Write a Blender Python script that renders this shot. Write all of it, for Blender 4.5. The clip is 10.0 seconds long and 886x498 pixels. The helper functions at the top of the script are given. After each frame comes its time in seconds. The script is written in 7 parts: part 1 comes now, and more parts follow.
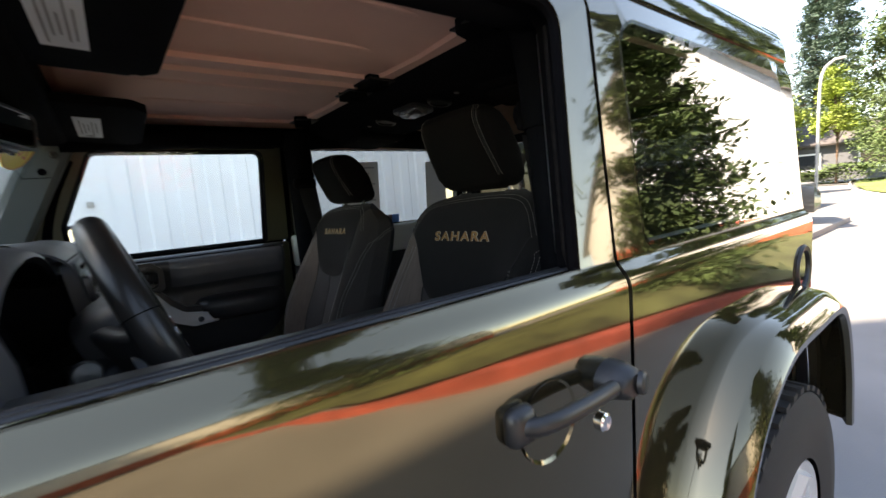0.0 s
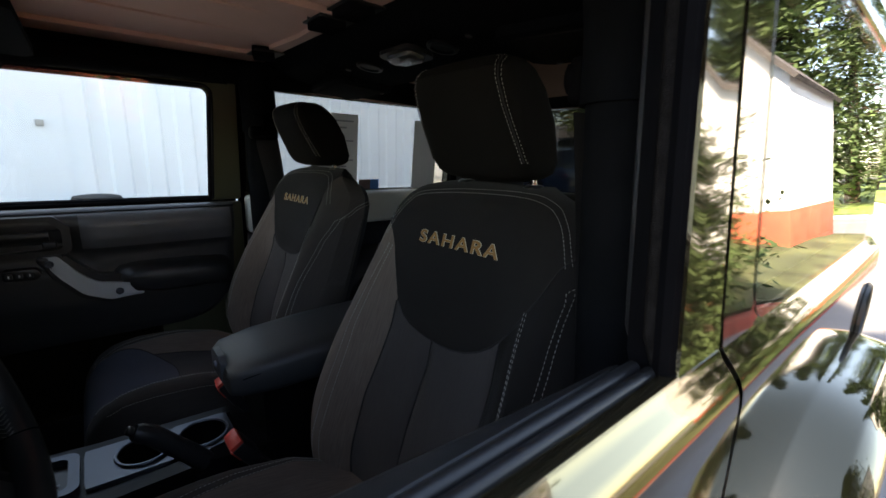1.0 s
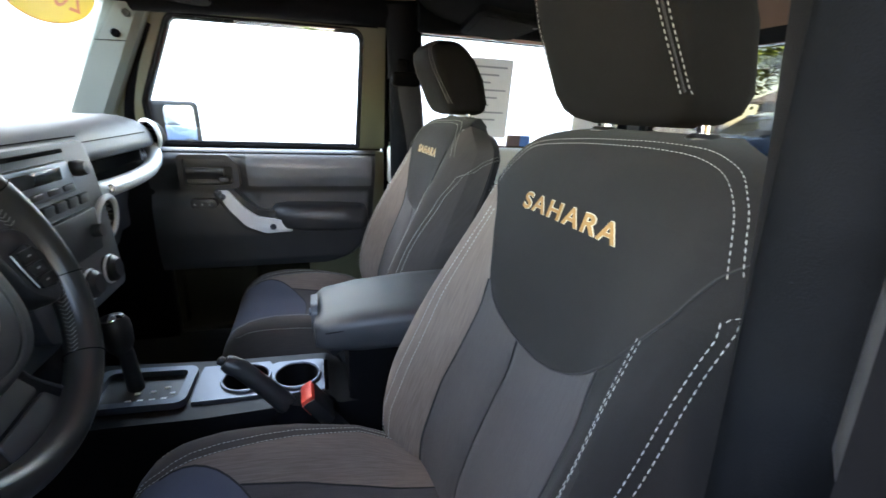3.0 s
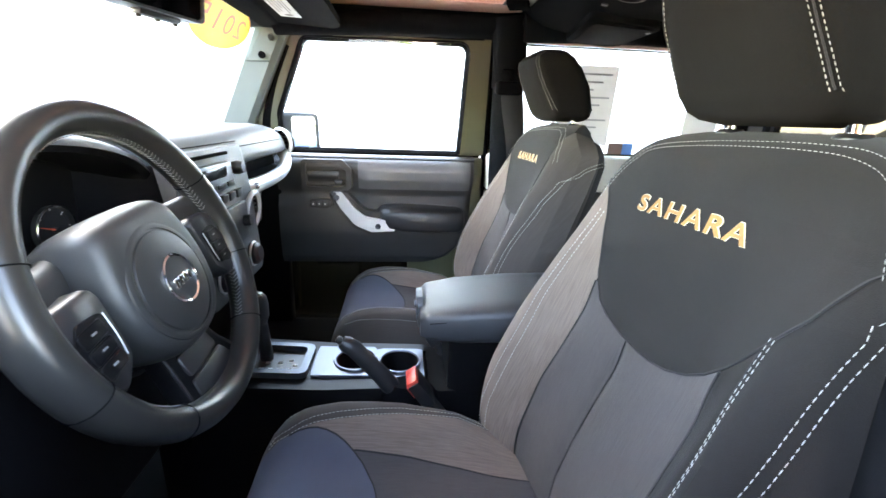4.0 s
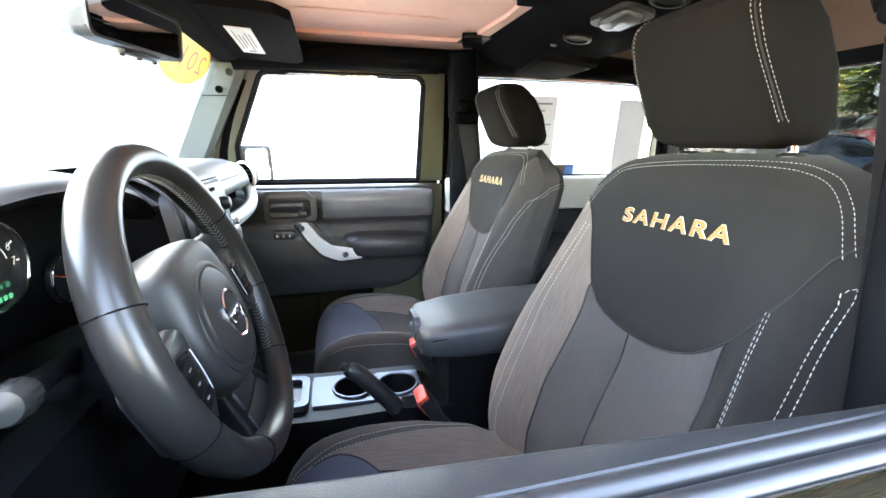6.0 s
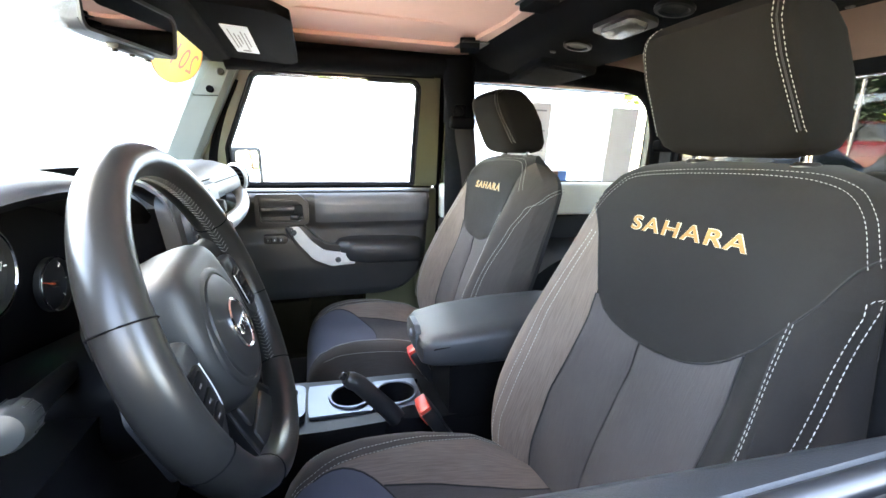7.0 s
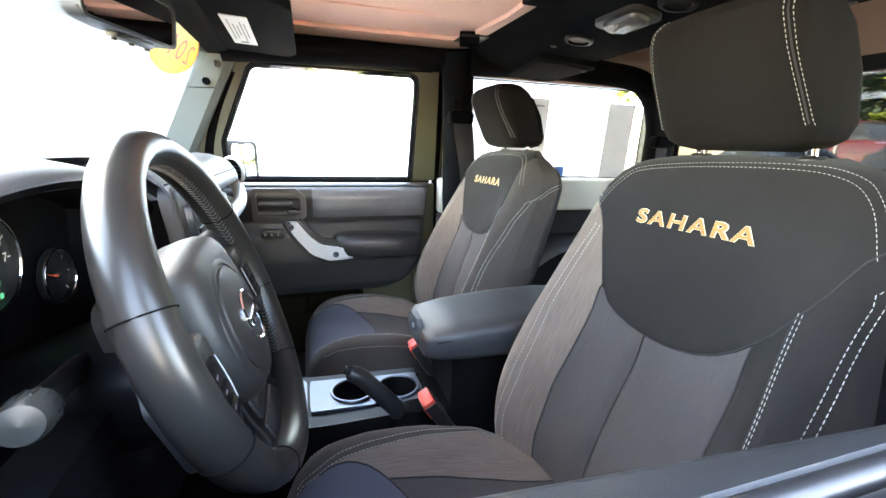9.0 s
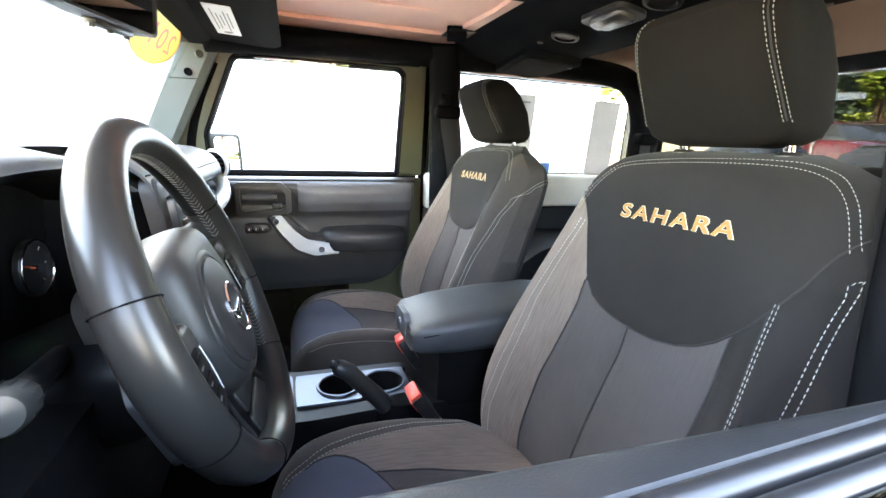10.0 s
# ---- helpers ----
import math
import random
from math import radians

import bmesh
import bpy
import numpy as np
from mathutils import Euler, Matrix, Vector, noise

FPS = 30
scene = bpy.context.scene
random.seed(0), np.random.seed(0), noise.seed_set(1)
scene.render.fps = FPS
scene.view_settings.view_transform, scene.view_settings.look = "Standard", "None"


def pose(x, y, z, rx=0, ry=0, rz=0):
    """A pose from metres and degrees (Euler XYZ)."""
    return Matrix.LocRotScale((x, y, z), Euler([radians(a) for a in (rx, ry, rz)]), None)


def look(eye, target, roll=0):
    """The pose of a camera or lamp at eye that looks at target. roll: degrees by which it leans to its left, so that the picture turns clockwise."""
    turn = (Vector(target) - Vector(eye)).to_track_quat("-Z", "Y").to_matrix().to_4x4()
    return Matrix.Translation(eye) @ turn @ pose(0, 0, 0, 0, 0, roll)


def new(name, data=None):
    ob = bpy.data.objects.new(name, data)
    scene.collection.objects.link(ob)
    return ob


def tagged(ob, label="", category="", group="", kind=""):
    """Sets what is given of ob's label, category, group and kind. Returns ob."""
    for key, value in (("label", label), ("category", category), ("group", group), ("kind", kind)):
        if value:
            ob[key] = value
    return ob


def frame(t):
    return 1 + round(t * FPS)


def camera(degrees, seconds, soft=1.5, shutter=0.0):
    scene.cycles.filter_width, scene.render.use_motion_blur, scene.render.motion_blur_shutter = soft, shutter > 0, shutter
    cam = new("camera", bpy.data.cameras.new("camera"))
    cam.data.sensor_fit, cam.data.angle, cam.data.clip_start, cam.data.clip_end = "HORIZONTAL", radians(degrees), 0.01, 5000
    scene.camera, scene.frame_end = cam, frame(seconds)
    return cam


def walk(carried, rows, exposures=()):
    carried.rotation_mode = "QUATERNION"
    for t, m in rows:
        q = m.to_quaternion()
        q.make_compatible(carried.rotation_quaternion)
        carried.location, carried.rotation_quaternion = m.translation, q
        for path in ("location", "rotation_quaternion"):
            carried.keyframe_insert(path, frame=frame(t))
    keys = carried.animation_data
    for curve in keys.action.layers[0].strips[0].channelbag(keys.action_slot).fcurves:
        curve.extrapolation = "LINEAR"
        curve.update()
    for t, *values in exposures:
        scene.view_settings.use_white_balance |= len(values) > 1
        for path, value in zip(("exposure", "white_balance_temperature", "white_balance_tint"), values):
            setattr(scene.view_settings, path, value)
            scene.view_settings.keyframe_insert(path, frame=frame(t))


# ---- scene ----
cam = camera(92.8, 10.0, shutter=0.4)
PATH = [
    (0, (-0.595, -1.084, 1.355), (0.608, 0.496, 1.116), -4.6),
    (0.5, (-0.515, -0.939, 1.381), (0.771, 0.556, 1.049), -1.8),
    (1, (-0.437, -0.858, 1.403), (0.82, 0.635, 0.969), 1.6),
    (1.5, (-0.353, -0.808, 1.393), (0.83, 0.733, 0.917), 2.8),
    (2, (-0.292, -0.785, 1.384), (0.765, 0.814, 0.812), 2.9),
    (2.5, (-0.268, -0.773, 1.376), (0.532, 0.956, 0.766), 3.9),
    (3, (-0.266, -0.773, 1.372), (0.297, 1.042, 0.749), 2.7),
    (3.2, (-0.282, -0.783, 1.365), (0.201, 1.069, 0.786), 2.8),
    (4.3, (-0.321, -0.815, 1.363), (-0.175, 1.089, 0.768), 1.8),
    (4.5, (-0.335, -0.828, 1.366), (-0.154, 1.092, 0.837), 1.5),
    (5, (-0.383, -0.849, 1.368), (-0.088, 1.065, 0.868), 0.1),
    (5.5, (-0.417, -0.846, 1.367), (-0.007, 1.047, 0.871), -0.4),
    (6, (-0.438, -0.833, 1.368), (0.059, 1.044, 0.889), 0.4),
    (7.5, (-0.475, -0.803, 1.365), (0.118, 1.053, 0.911), 1.3),
    (8, (-0.479, -0.802, 1.362), (0.139, 1.044, 0.905), 1.3),
    (8.5, (-0.484, -0.801, 1.362), (0.125, 1.047, 0.902), 1.3),
    (9, (-0.487, -0.802, 1.361), (0.116, 1.046, 0.889), 1.6),
    (9.5, (-0.489, -0.802, 1.359), (0.134, 1.039, 0.888), 2.0),
    (10, (-0.489, -0.804, 1.357), (0.175, 1.019, 0.871), 2.2),
]
EXPOSURES = [(0, 2.6, 8200, 15), (0.5, 2.65, 8200, 15), (1, 2.75, 8200, 15), (1.5, 3.25, 8000, 14), (2, 4.2, 7900, 14), (2.5, 4.8, 8200, 14), (3.0, 5.6, 8300, 14), (4.4, 6.5, 8400, 15), (6, 6.36, 8500, 15), (10, 6.25, 8700, 15)]
walk(cam, [(t, look(eye, target, roll)) for t, eye, target, roll in PATH], EXPOSURES)

# ---- light ----
world = bpy.data.worlds.new("sky")
scene.world = world
world.use_nodes = True
wn = world.node_tree.nodes
sky = wn.new("ShaderNodeTexSky")
sky.sky_type, sky.sun_disc = "NISHITA", False
sky.sun_elevation, sky.sun_rotation = radians(42.6), radians(-54.7)
sky.air_density, sky.dust_density, sky.ozone_density = 1.0, 0.6, 1.0
world.node_tree.links.new(sky.outputs[0], wn["Background"].inputs[0])
wn["Background"].inputs[1].default_value = 0.15
sun = new("sun", bpy.data.lights.new("sun", "SUN"))
sun.data.energy, sun.data.angle, sun.data.color = 5.0, radians(0.6), (1.0, 0.95, 0.87)
sun.matrix_basis = look((-24, 17, 27), (0, 0, 0))


# ---- materials ----
def material(name, colour, rough=0.6, metal=0.0, vary=0.12, scale=8.0, grain=0.0, grain_scale=900.0, coat=0.0, sheen=0.0, stretch=(1, 1, 1), spec=0.5):
    """A surface with slow colour variation and fine relief."""
    m = bpy.data.materials.new(name)
    m.use_nodes = True
    n, link = m.node_tree.nodes, m.node_tree.links.new
    b = n["Principled BSDF"]
    b.inputs["Roughness"].default_value, b.inputs["Metallic"].default_value = rough, metal
    b.inputs["Coat Weight"].default_value, b.inputs["Coat Roughness"].default_value = coat, 0.03
    b.inputs["Sheen Weight"].default_value, b.inputs["Specular IOR Level"].default_value = sheen, spec
    co, mp = n.new("ShaderNodeTexCoord"), n.new("ShaderNodeMapping")
    mp.inputs["Scale"].default_value = stretch
    link(co.outputs["Object"], mp.inputs["Vector"])
    slow, ramp = n.new("ShaderNodeTexNoise"), n.new("ShaderNodeMapRange")
    slow.inputs["Scale"].default_value, slow.inputs["Detail"].default_value = scale, 6.0
    link(mp.outputs[0], slow.inputs["Vector"])
    ramp.inputs["From Min"].default_value, ramp.inputs["From Max"].default_value = 0.3, 0.7
    ramp.inputs["To Min"].default_value, ramp.inputs["To Max"].default_value = 1 - vary, 1 + vary
    link(slow.outputs["Fac"], ramp.inputs["Value"])
    mix = n.new("ShaderNodeVectorMath")
    mix.operation = "SCALE"
    mix.inputs[0].default_value = colour
    link(ramp.outputs[0], mix.inputs["Scale"])
    link(mix.outputs[0], b.inputs["Base Color"])
    if rough < 0.9:
        rr = n.new("ShaderNodeMapRange")
        rr.inputs["To Min"].default_value, rr.inputs["To Max"].default_value = rough * 0.85, min(1, rough * 1.15)
        link(slow.outputs["Fac"], rr.inputs["Value"])
        link(rr.outputs[0], b.inputs["Roughness"])
    if grain:
        fine, bump = n.new("ShaderNodeTexNoise"), n.new("ShaderNodeBump")
        fine.inputs["Scale"].default_value, fine.inputs["Detail"].default_value = grain_scale, 2.0
        bump.inputs["Strength"].default_value, bump.inputs["Distance"].default_value = grain, 0.001
        link(mp.outputs[0], fine.inputs["Vector"])
        link(fine.outputs["Fac"], bump.inputs["Height"])
        link(bump.outputs[0], b.inputs["Normal"])
    return m


def leather(name, colour, rough, cell=420.0, depth=0.35, spec=0.5):
    """Grained plastic or leather: a fine cell relief."""
    m = material(name, colour, rough, vary=0.1, scale=14, spec=spec)
    n, link = m.node_tree.nodes, m.node_tree.links.new
    v, bump = n.new("ShaderNodeTexVoronoi"), n.new("ShaderNodeBump")
    v.inputs["Scale"].default_value = cell
    bump.inputs["Strength"].default_value, bump.inputs["Distance"].default_value = depth, 0.0004
    link(n["Mapping"].outputs[0], v.inputs["Vector"])
    link(v.outputs["Distance"], bump.inputs["Height"])
    link(bump.outputs[0], n["Principled BSDF"].inputs["Normal"])
    return m


def knit(name, colour, streak, rough=0.95, period=420.0):
    """Woven seat cloth with fine uneven upright ribs."""
    m = material(name, colour, rough, vary=0.06, scale=10, sheen=0.05, spec=0.15)
    n, link = m.node_tree.nodes, m.node_tree.links.new
    mp, tex, bump = n.new("ShaderNodeMapping"), n.new("ShaderNodeTexNoise"), n.new("ShaderNodeBump")
    mp.inputs["Scale"].default_value = (period * 0.03, period, period * 0.03)
    link(n["Texture Coordinate"].outputs["Object"], mp.inputs["Vector"])
    tex.inputs["Scale"].default_value, tex.inputs["Detail"].default_value = 1.0, 3.0
    link(mp.outputs[0], tex.inputs["Vector"])
    bump.inputs["Strength"].default_value, bump.inputs["Distance"].default_value = 0.5, 0.001
    link(tex.outputs["Fac"], bump.inputs["Height"])
    b = n["Principled BSDF"]
    link(bump.outputs[0], b.inputs["Normal"])
    mul, add = n.new("ShaderNodeMapRange"), n.new("ShaderNodeVectorMath")
    mul.inputs["From Min"].default_value, mul.inputs["From Max"].default_value = 0.35, 0.65
    mul.inputs["To Min"].default_value, mul.inputs["To Max"].default_value = 1 - streak, 1 + streak
    link(tex.outputs["Fac"], mul.inputs["Value"])
    add.operation = "SCALE"
    link(b.inputs["Base Color"].links[0].from_socket, add.inputs[0])
    link(mul.outputs[0], add.inputs["Scale"])
    link(add.outputs[0], b.inputs["Base Color"])
    return m


def pane_glass(name, tint, gloss=1.0):
    """Thin glass: what lies behind shows through the tint, and the surface mirrors by Fresnel."""
    m = bpy.data.materials.new(name)
    m.use_nodes = True
    n, link = m.node_tree.nodes, m.node_tree.links.new
    n.remove(n["Principled BSDF"])
    clear, mirror, mix, face = n.new("ShaderNodeBsdfTransparent"), n.new("ShaderNodeBsdfGlossy"), n.new("ShaderNodeMixShader"), n.new("ShaderNodeLayerWeight")
    clear.inputs[0].default_value, mirror.inputs["Roughness"].default_value = (*tint, 1), 0.0
    mirror.inputs[0].default_value = (gloss, gloss, gloss, 1)
    power, scaled = n.new("ShaderNodeMath"), n.new("ShaderNodeMapRange")
    power.operation = "POWER"
    power.inputs[1].default_value = 4.0
    link(face.outputs["Facing"], power.inputs[0])
    scaled.inputs["To Min"].default_value, scaled.inputs["To Max"].default_value = 0.035, 0.95
    link(power.outputs[0], scaled.inputs["Value"])
    link(scaled.outputs[0], mix.inputs[0])
    link(clear.outputs[0], mix.inputs[1])
    link(mirror.outputs[0], mix.inputs[2])
    link(mix.outputs[0], n["Material Output"].inputs[0])
    return m


def glow(name, colour, strength):
    m = bpy.data.materials.new(name)
    m.use_nodes = True
    b = m.node_tree.nodes["Principled BSDF"]
    b.inputs["Base Color"].default_value = (0, 0, 0, 1)
    b.inputs["Emission Color"].default_value, b.inputs["Emission Strength"].default_value = (*colour, 1), strength
    return m


OLIVE = material("olive_paint", (0.135, 0.112, 0.067), 0.055, metal=0.9, vary=0.03, scale=3, coat=0.6)
OLIVE_IN = material("olive_inner_paint", (0.075, 0.075, 0.04), 0.4, vary=0.05, scale=5, coat=0.3)
BLACK = leather("black_trim_plastic", (0.016, 0.016, 0.0175), 0.42, 700)
# Lighter than the lower trim: light on the upper roll is in the colour.
LIT_ROLL = leather("lit_door_vinyl", (0.10, 0.10, 0.103), 0.34, 700)
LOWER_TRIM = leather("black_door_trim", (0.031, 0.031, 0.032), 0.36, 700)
DASH = leather("dashboard_plastic", (0.046, 0.049, 0.055), 0.48, 700)
BAR_PAD = material("roll_bar_cloth", (0.0058, 0.0063, 0.0075), 0.9, vary=0.15, scale=20, grain=0.4, grain_scale=700, spec=0.015)
MIRROR_BLACK = material("mirror_housing_black", (0.006, 0.006, 0.006), 0.6, vary=0.1, spec=0.08)
SATIN = material("satin_black_plastic", (0.013, 0.013, 0.014), 0.4, vary=0.08)
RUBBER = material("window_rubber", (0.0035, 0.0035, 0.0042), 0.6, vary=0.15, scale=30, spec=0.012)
FELT = material("window_felt", (0.011, 0.010, 0.010), 0.95, vary=0.35, scale=90, grain=0.9, grain_scale=700, spec=0.03)
DEEP = material("deep_black_plastic", (0.004, 0.004, 0.0045), 0.4, vary=0.1, spec=0.12)
TYRE = material("tyre_rubber", (0.025, 0.024, 0.023), 0.85, vary=0.25, scale=25, grain=0.4, grain_scale=300)
WHEEL_SKIN = leather("wheel_leather", (0.0145, 0.0138, 0.0132), 0.30, 1500, 0.07, spec=0.85)
COVER_SKIN = leather("airbag_plastic", (0.0165, 0.0163, 0.0165), 0.5, 800, 0.16)
WHEEL_SKIN.node_tree.nodes["Principled BSDF"].inputs["Specular IOR Level"].default_value = 0.36
SILVER = material("silver_paint", (0.66, 0.67, 0.68), 0.36, metal=0.3, vary=0.04)
CHROME = material("chrome", (0.8, 0.8, 0.82), 0.12, metal=1.0, vary=0.03)
BEZEL = material("console_satin_grey", (0.085, 0.097, 0.118), 0.36, metal=0.5, vary=0.06, scale=12)
CLOTH = material("smooth_seat_cloth", (0.0146, 0.0134, 0.0133), 0.92, vary=0.08, scale=9, grain=0.25, grain_scale=1300, sheen=0.04, spec=0.15)
# Darker copy of the smooth cloth: the headrest's shade is in the colour.
CLOTH_HEAD_SHADED = material("headrest_cloth", (0.0070, 0.0065, 0.0062), 0.95, vary=0.08, scale=9, grain=0.3, grain_scale=1300, spec=0.08)
# Lighter, bluer smooth cloth: skylight on the cushion front is in the colour.
CLOTH_SKYLIT = material("cushion_cloth", (0.066, 0.070, 0.091), 0.92, vary=0.08, scale=9, grain=0.25, grain_scale=1300, sheen=0.04, spec=0.15)
SILL = leather("sill_plastic", (0.0125, 0.013, 0.0138), 0.45, 900, 0.2)
CLOTH_SIDE = material("bolster_cloth", (0.0128, 0.0118, 0.0116), 0.9, vary=0.08, scale=9, grain=0.25, grain_scale=1300, sheen=0.04, spec=0.15)
CLOTH_FLANK = knit("flank_cloth", (0.052, 0.0445, 0.0405), 0.06, period=900)
CLOTH_MID = knit("insert_cloth", (0.056, 0.0515, 0.0525), 0.07, period=1200)
CLOTH_RIB = knit("ribbed_cloth", (0.142, 0.111, 0.094), 0.13, period=900)
PIPING = material("seam_thread_shadow", (0.012, 0.012, 0.013), 0.9)
THREAD = material("white_thread", (0.31, 0.305, 0.285), 0.8, vary=0.15, scale=120)
GOLD = material("gold_thread", (0.34, 0.17, 0.045), 0.6, vary=0.2, scale=400, grain=0.5, grain_scale=1500)
CREAM = material("cream_thread", (0.6, 0.53, 0.40), 0.7, vary=0.15, scale=300)
STALK_GREY = material("stalk_grey", (0.022, 0.023, 0.022), 0.35, vary=0.08, scale=20)
GREY_THREAD = material("grey_thread", (0.16, 0.155, 0.15), 0.8, vary=0.15, scale=120)
# Darker copy of the roof lining: the rear's shade is put into its colour.
SHADED_LINER = material("shaded_rear_lining", (0.27, 0.18, 0.135), 0.8, vary=0.08, scale=5, grain=0.15, grain_scale=500)
# Salmon tint: warm bounced light is put into a pale lining's colour.
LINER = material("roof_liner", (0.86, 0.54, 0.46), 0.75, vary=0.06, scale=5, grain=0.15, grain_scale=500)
SHELL = material("top_inner_shell", (0.72, 0.73, 0.67), 0.6, vary=0.05, scale=6, grain=0.12, grain_scale=350)
PILLAR_TRIM = material("grey_green_pillar_trim", (0.085, 0.10, 0.094), 0.5, vary=0.05, scale=8)
RED = material("red_plastic", (0.62, 0.05, 0.035), 0.4, vary=0.06)
NEEDLE = material("orange_red_needle", (0.8, 0.1, 0.04), 0.5)
WHITE_MARK = material("white_print", (0.75, 0.75, 0.73), 0.6)
LABEL_PAPER = material("label_paper", (0.72, 0.74, 0.77), 0.6, vary=0.04)
PAPER = material("window_paper", (0.62, 0.6, 0.58), 0.8, vary=0.06, scale=20)
paper_nodes = PAPER.node_tree.nodes
through_light, both = paper_nodes.new("ShaderNodeBsdfTranslucent"), paper_nodes.new("ShaderNodeMixShader")
through_light.inputs[0].default_value = (0.55, 0.54, 0.52, 1)
both.inputs[0].default_value = 0.5
PAPER.node_tree.links.new(paper_nodes["Principled BSDF"].outputs[0], both.inputs[1])
PAPER.node_tree.links.new(through_light.outputs[0], both.inputs[2])
PAPER.node_tree.links.new(both.outputs[0], paper_nodes["Material Output"].inputs[0])
INK = material("grey_print", (0.25, 0.25, 0.26), 0.8)
YELLOW = material("yellow_vinyl", (0.86, 0.66, 0.02), 0.5, vary=0.05)
ORANGE = material("orange_print", (0.75, 0.22, 0.02), 0.5)
GREEN_LED = glow("green_display", (0.1, 0.9, 0.55), 0.012)
MIRROR = material("mirror_glass", (0.82, 0.84, 0.86), 0.02, metal=1.0, vary=0.01)
CLEAR = pane_glass("clear_glass", (0.9, 0.93, 0.91))
TINTED = pane_glass("tinted_glass", (0.62, 0.64, 0.63))
REAR_TINT = pane_glass("dark_tinted_glass", (0.17, 0.178, 0.178))
LENS = material("lamp_lens", (0.06, 0.06, 0.06), 0.2, vary=0.2, scale=60, grain=0.6, grain_scale=250)
CARPET = material("carpet", (0.006, 0.006, 0.007), 0.95, vary=0.3, scale=200, grain=0.8, grain_scale=900)
ASPHALT = material("asphalt", (0.17, 0.165, 0.16), 0.9, vary=0.16, scale=0.9, grain=0.9, grain_scale=120)
DRY_GRASS = material("dry_lawn", (0.068, 0.076, 0.028), 0.95, vary=0.6, scale=1.6, grain=1.0, grain_scale=60)
GRASS = material("lawn", (0.14, 0.2, 0.04), 0.95, vary=0.5, scale=1.5, grain=1.0, grain_scale=60)
KERB = material("kerb_concrete", (0.42, 0.4, 0.37), 0.9, vary=0.15, scale=3)
RED_KERB = material("red_painted_kerb", (0.34, 0.07, 0.05), 0.8, vary=0.35, scale=3)
WALL = material("white_wall_paint", (0.8, 0.81, 0.82), 0.7, vary=0.04, scale=1.2)
WALL_RED = material("red_brown_wall_base", (0.5, 0.11, 0.06), 0.8, vary=0.15, scale=2)
BARK = material("bark", (0.09, 0.055, 0.035), 0.95, vary=0.4, scale=6, grain=1.0, grain_scale=40)
FAR_NEEDLES = material("fir_foliage", (0.05, 0.085, 0.06), 0.85, vary=0.4, scale=0.6)
NEEDLES = material("conifer_foliage", (0.06, 0.095, 0.028), 0.8, vary=0.5, scale=1.2)
LEAVES = material("maple_foliage", (0.2, 0.26, 0.04), 0.8, vary=0.4, scale=0.8)
ROOF_TILE = material("house_roof", (0.085, 0.075, 0.072), 0.9, vary=0.15, scale=3)
SIDING = material("house_siding", (0.09, 0.095, 0.105), 0.85, vary=0.08)
DARK_GLASS = material("dark_window", (0.03, 0.035, 0.04), 0.08, vary=0.05)
CAR_RED = material("red_car_paint", (0.085, 0.005, 0.01), 0.3, vary=0.03, coat=1.0)
CAR_BLACK = material("black_car_paint", (0.015, 0.017, 0.02), 0.3, vary=0.03, coat=1.0)
CAR_BLUE = material("blue_car_paint", (0.05, 0.09, 0.16), 0.3, vary=0.03, coat=1.0)
POLE = material("galvanised_pole", (0.35, 0.35, 0.35), 0.6, metal=0.3)


# ---- mesh helpers ----
def V(*a):
    return Vector(a)


def thing(name, at, label, category, group="", kind=""):
    ob = new(name)
    ob.location = at
    ob.empty_display_size = 0.05
    return tagged(ob, label, category, group, kind)


def part(name, bm, mat, parent=None, label="", sharp=38, fix=True):
    """One mesh object from a bmesh in world metres, under a thing or a part."""
    if fix:
        bmesh.ops.recalc_face_normals(bm, faces=bm.faces)
    me = bpy.data.meshes.new(name)
    bm.to_mesh(me)
    bm.free()
    for f in me.polygons:
        f.use_smooth = True
    me.set_sharp_from_angle(angle=radians(sharp))
    me.materials.append(mat)
    ob = new(name, me)
    if parent:
        ob.parent = parent
        if parent.data is None:
            ob.matrix_parent_inverse = parent.matrix_basis.inverted()
    if label:
        tagged(ob, label)
    return ob


def solo(name, bm, mat, label, category, group="", kind="", sharp=38, fix=True):
    return tagged(part(name, bm, mat, None, "", sharp, fix), label, category, group, kind)


def join(*bms):
    out = bmesh.new()
    for b in bms:
        me = bpy.data.meshes.new("t")
        b.to_mesh(me)
        b.free()
        out.from_mesh(me)
        bpy.data.meshes.remove(me)
    return out


def moved(bm, m):
    bmesh.ops.transform(bm, matrix=m, verts=bm.verts)
    return bm


def box(at, size, bevel=0.0, seg=2, turn=None):
    bm = bmesh.new()
    bmesh.ops.create_cube(bm, size=1.0)
    bmesh.ops.scale(bm, vec=size, verts=bm.verts)
    if bevel:
        bmesh.ops.bevel(bm, geom=bm.edges[:] + bm.verts[:], offset=bevel, segments=seg, profile=0.5, affect="EDGES", clamp_overlap=True)
    m = Matrix.Translation(at)
    if turn is not None:
        m = m @ (turn if isinstance(turn, Matrix) else pose(0, 0, 0, *turn))
    return moved(bm, m)


def axes(n, up=(0, 0, 1)):
    """A turn whose z axis is n and whose y axis lies near up."""
    z = Vector(n).normalized()
    x = Vector(up).cross(z)
    if x.length < 1e-4:
        x = Vector((1, 0, 0)).cross(z)
    x.normalize()
    y = z.cross(x)
    return Matrix((x, y, z)).transposed().to_4x4()


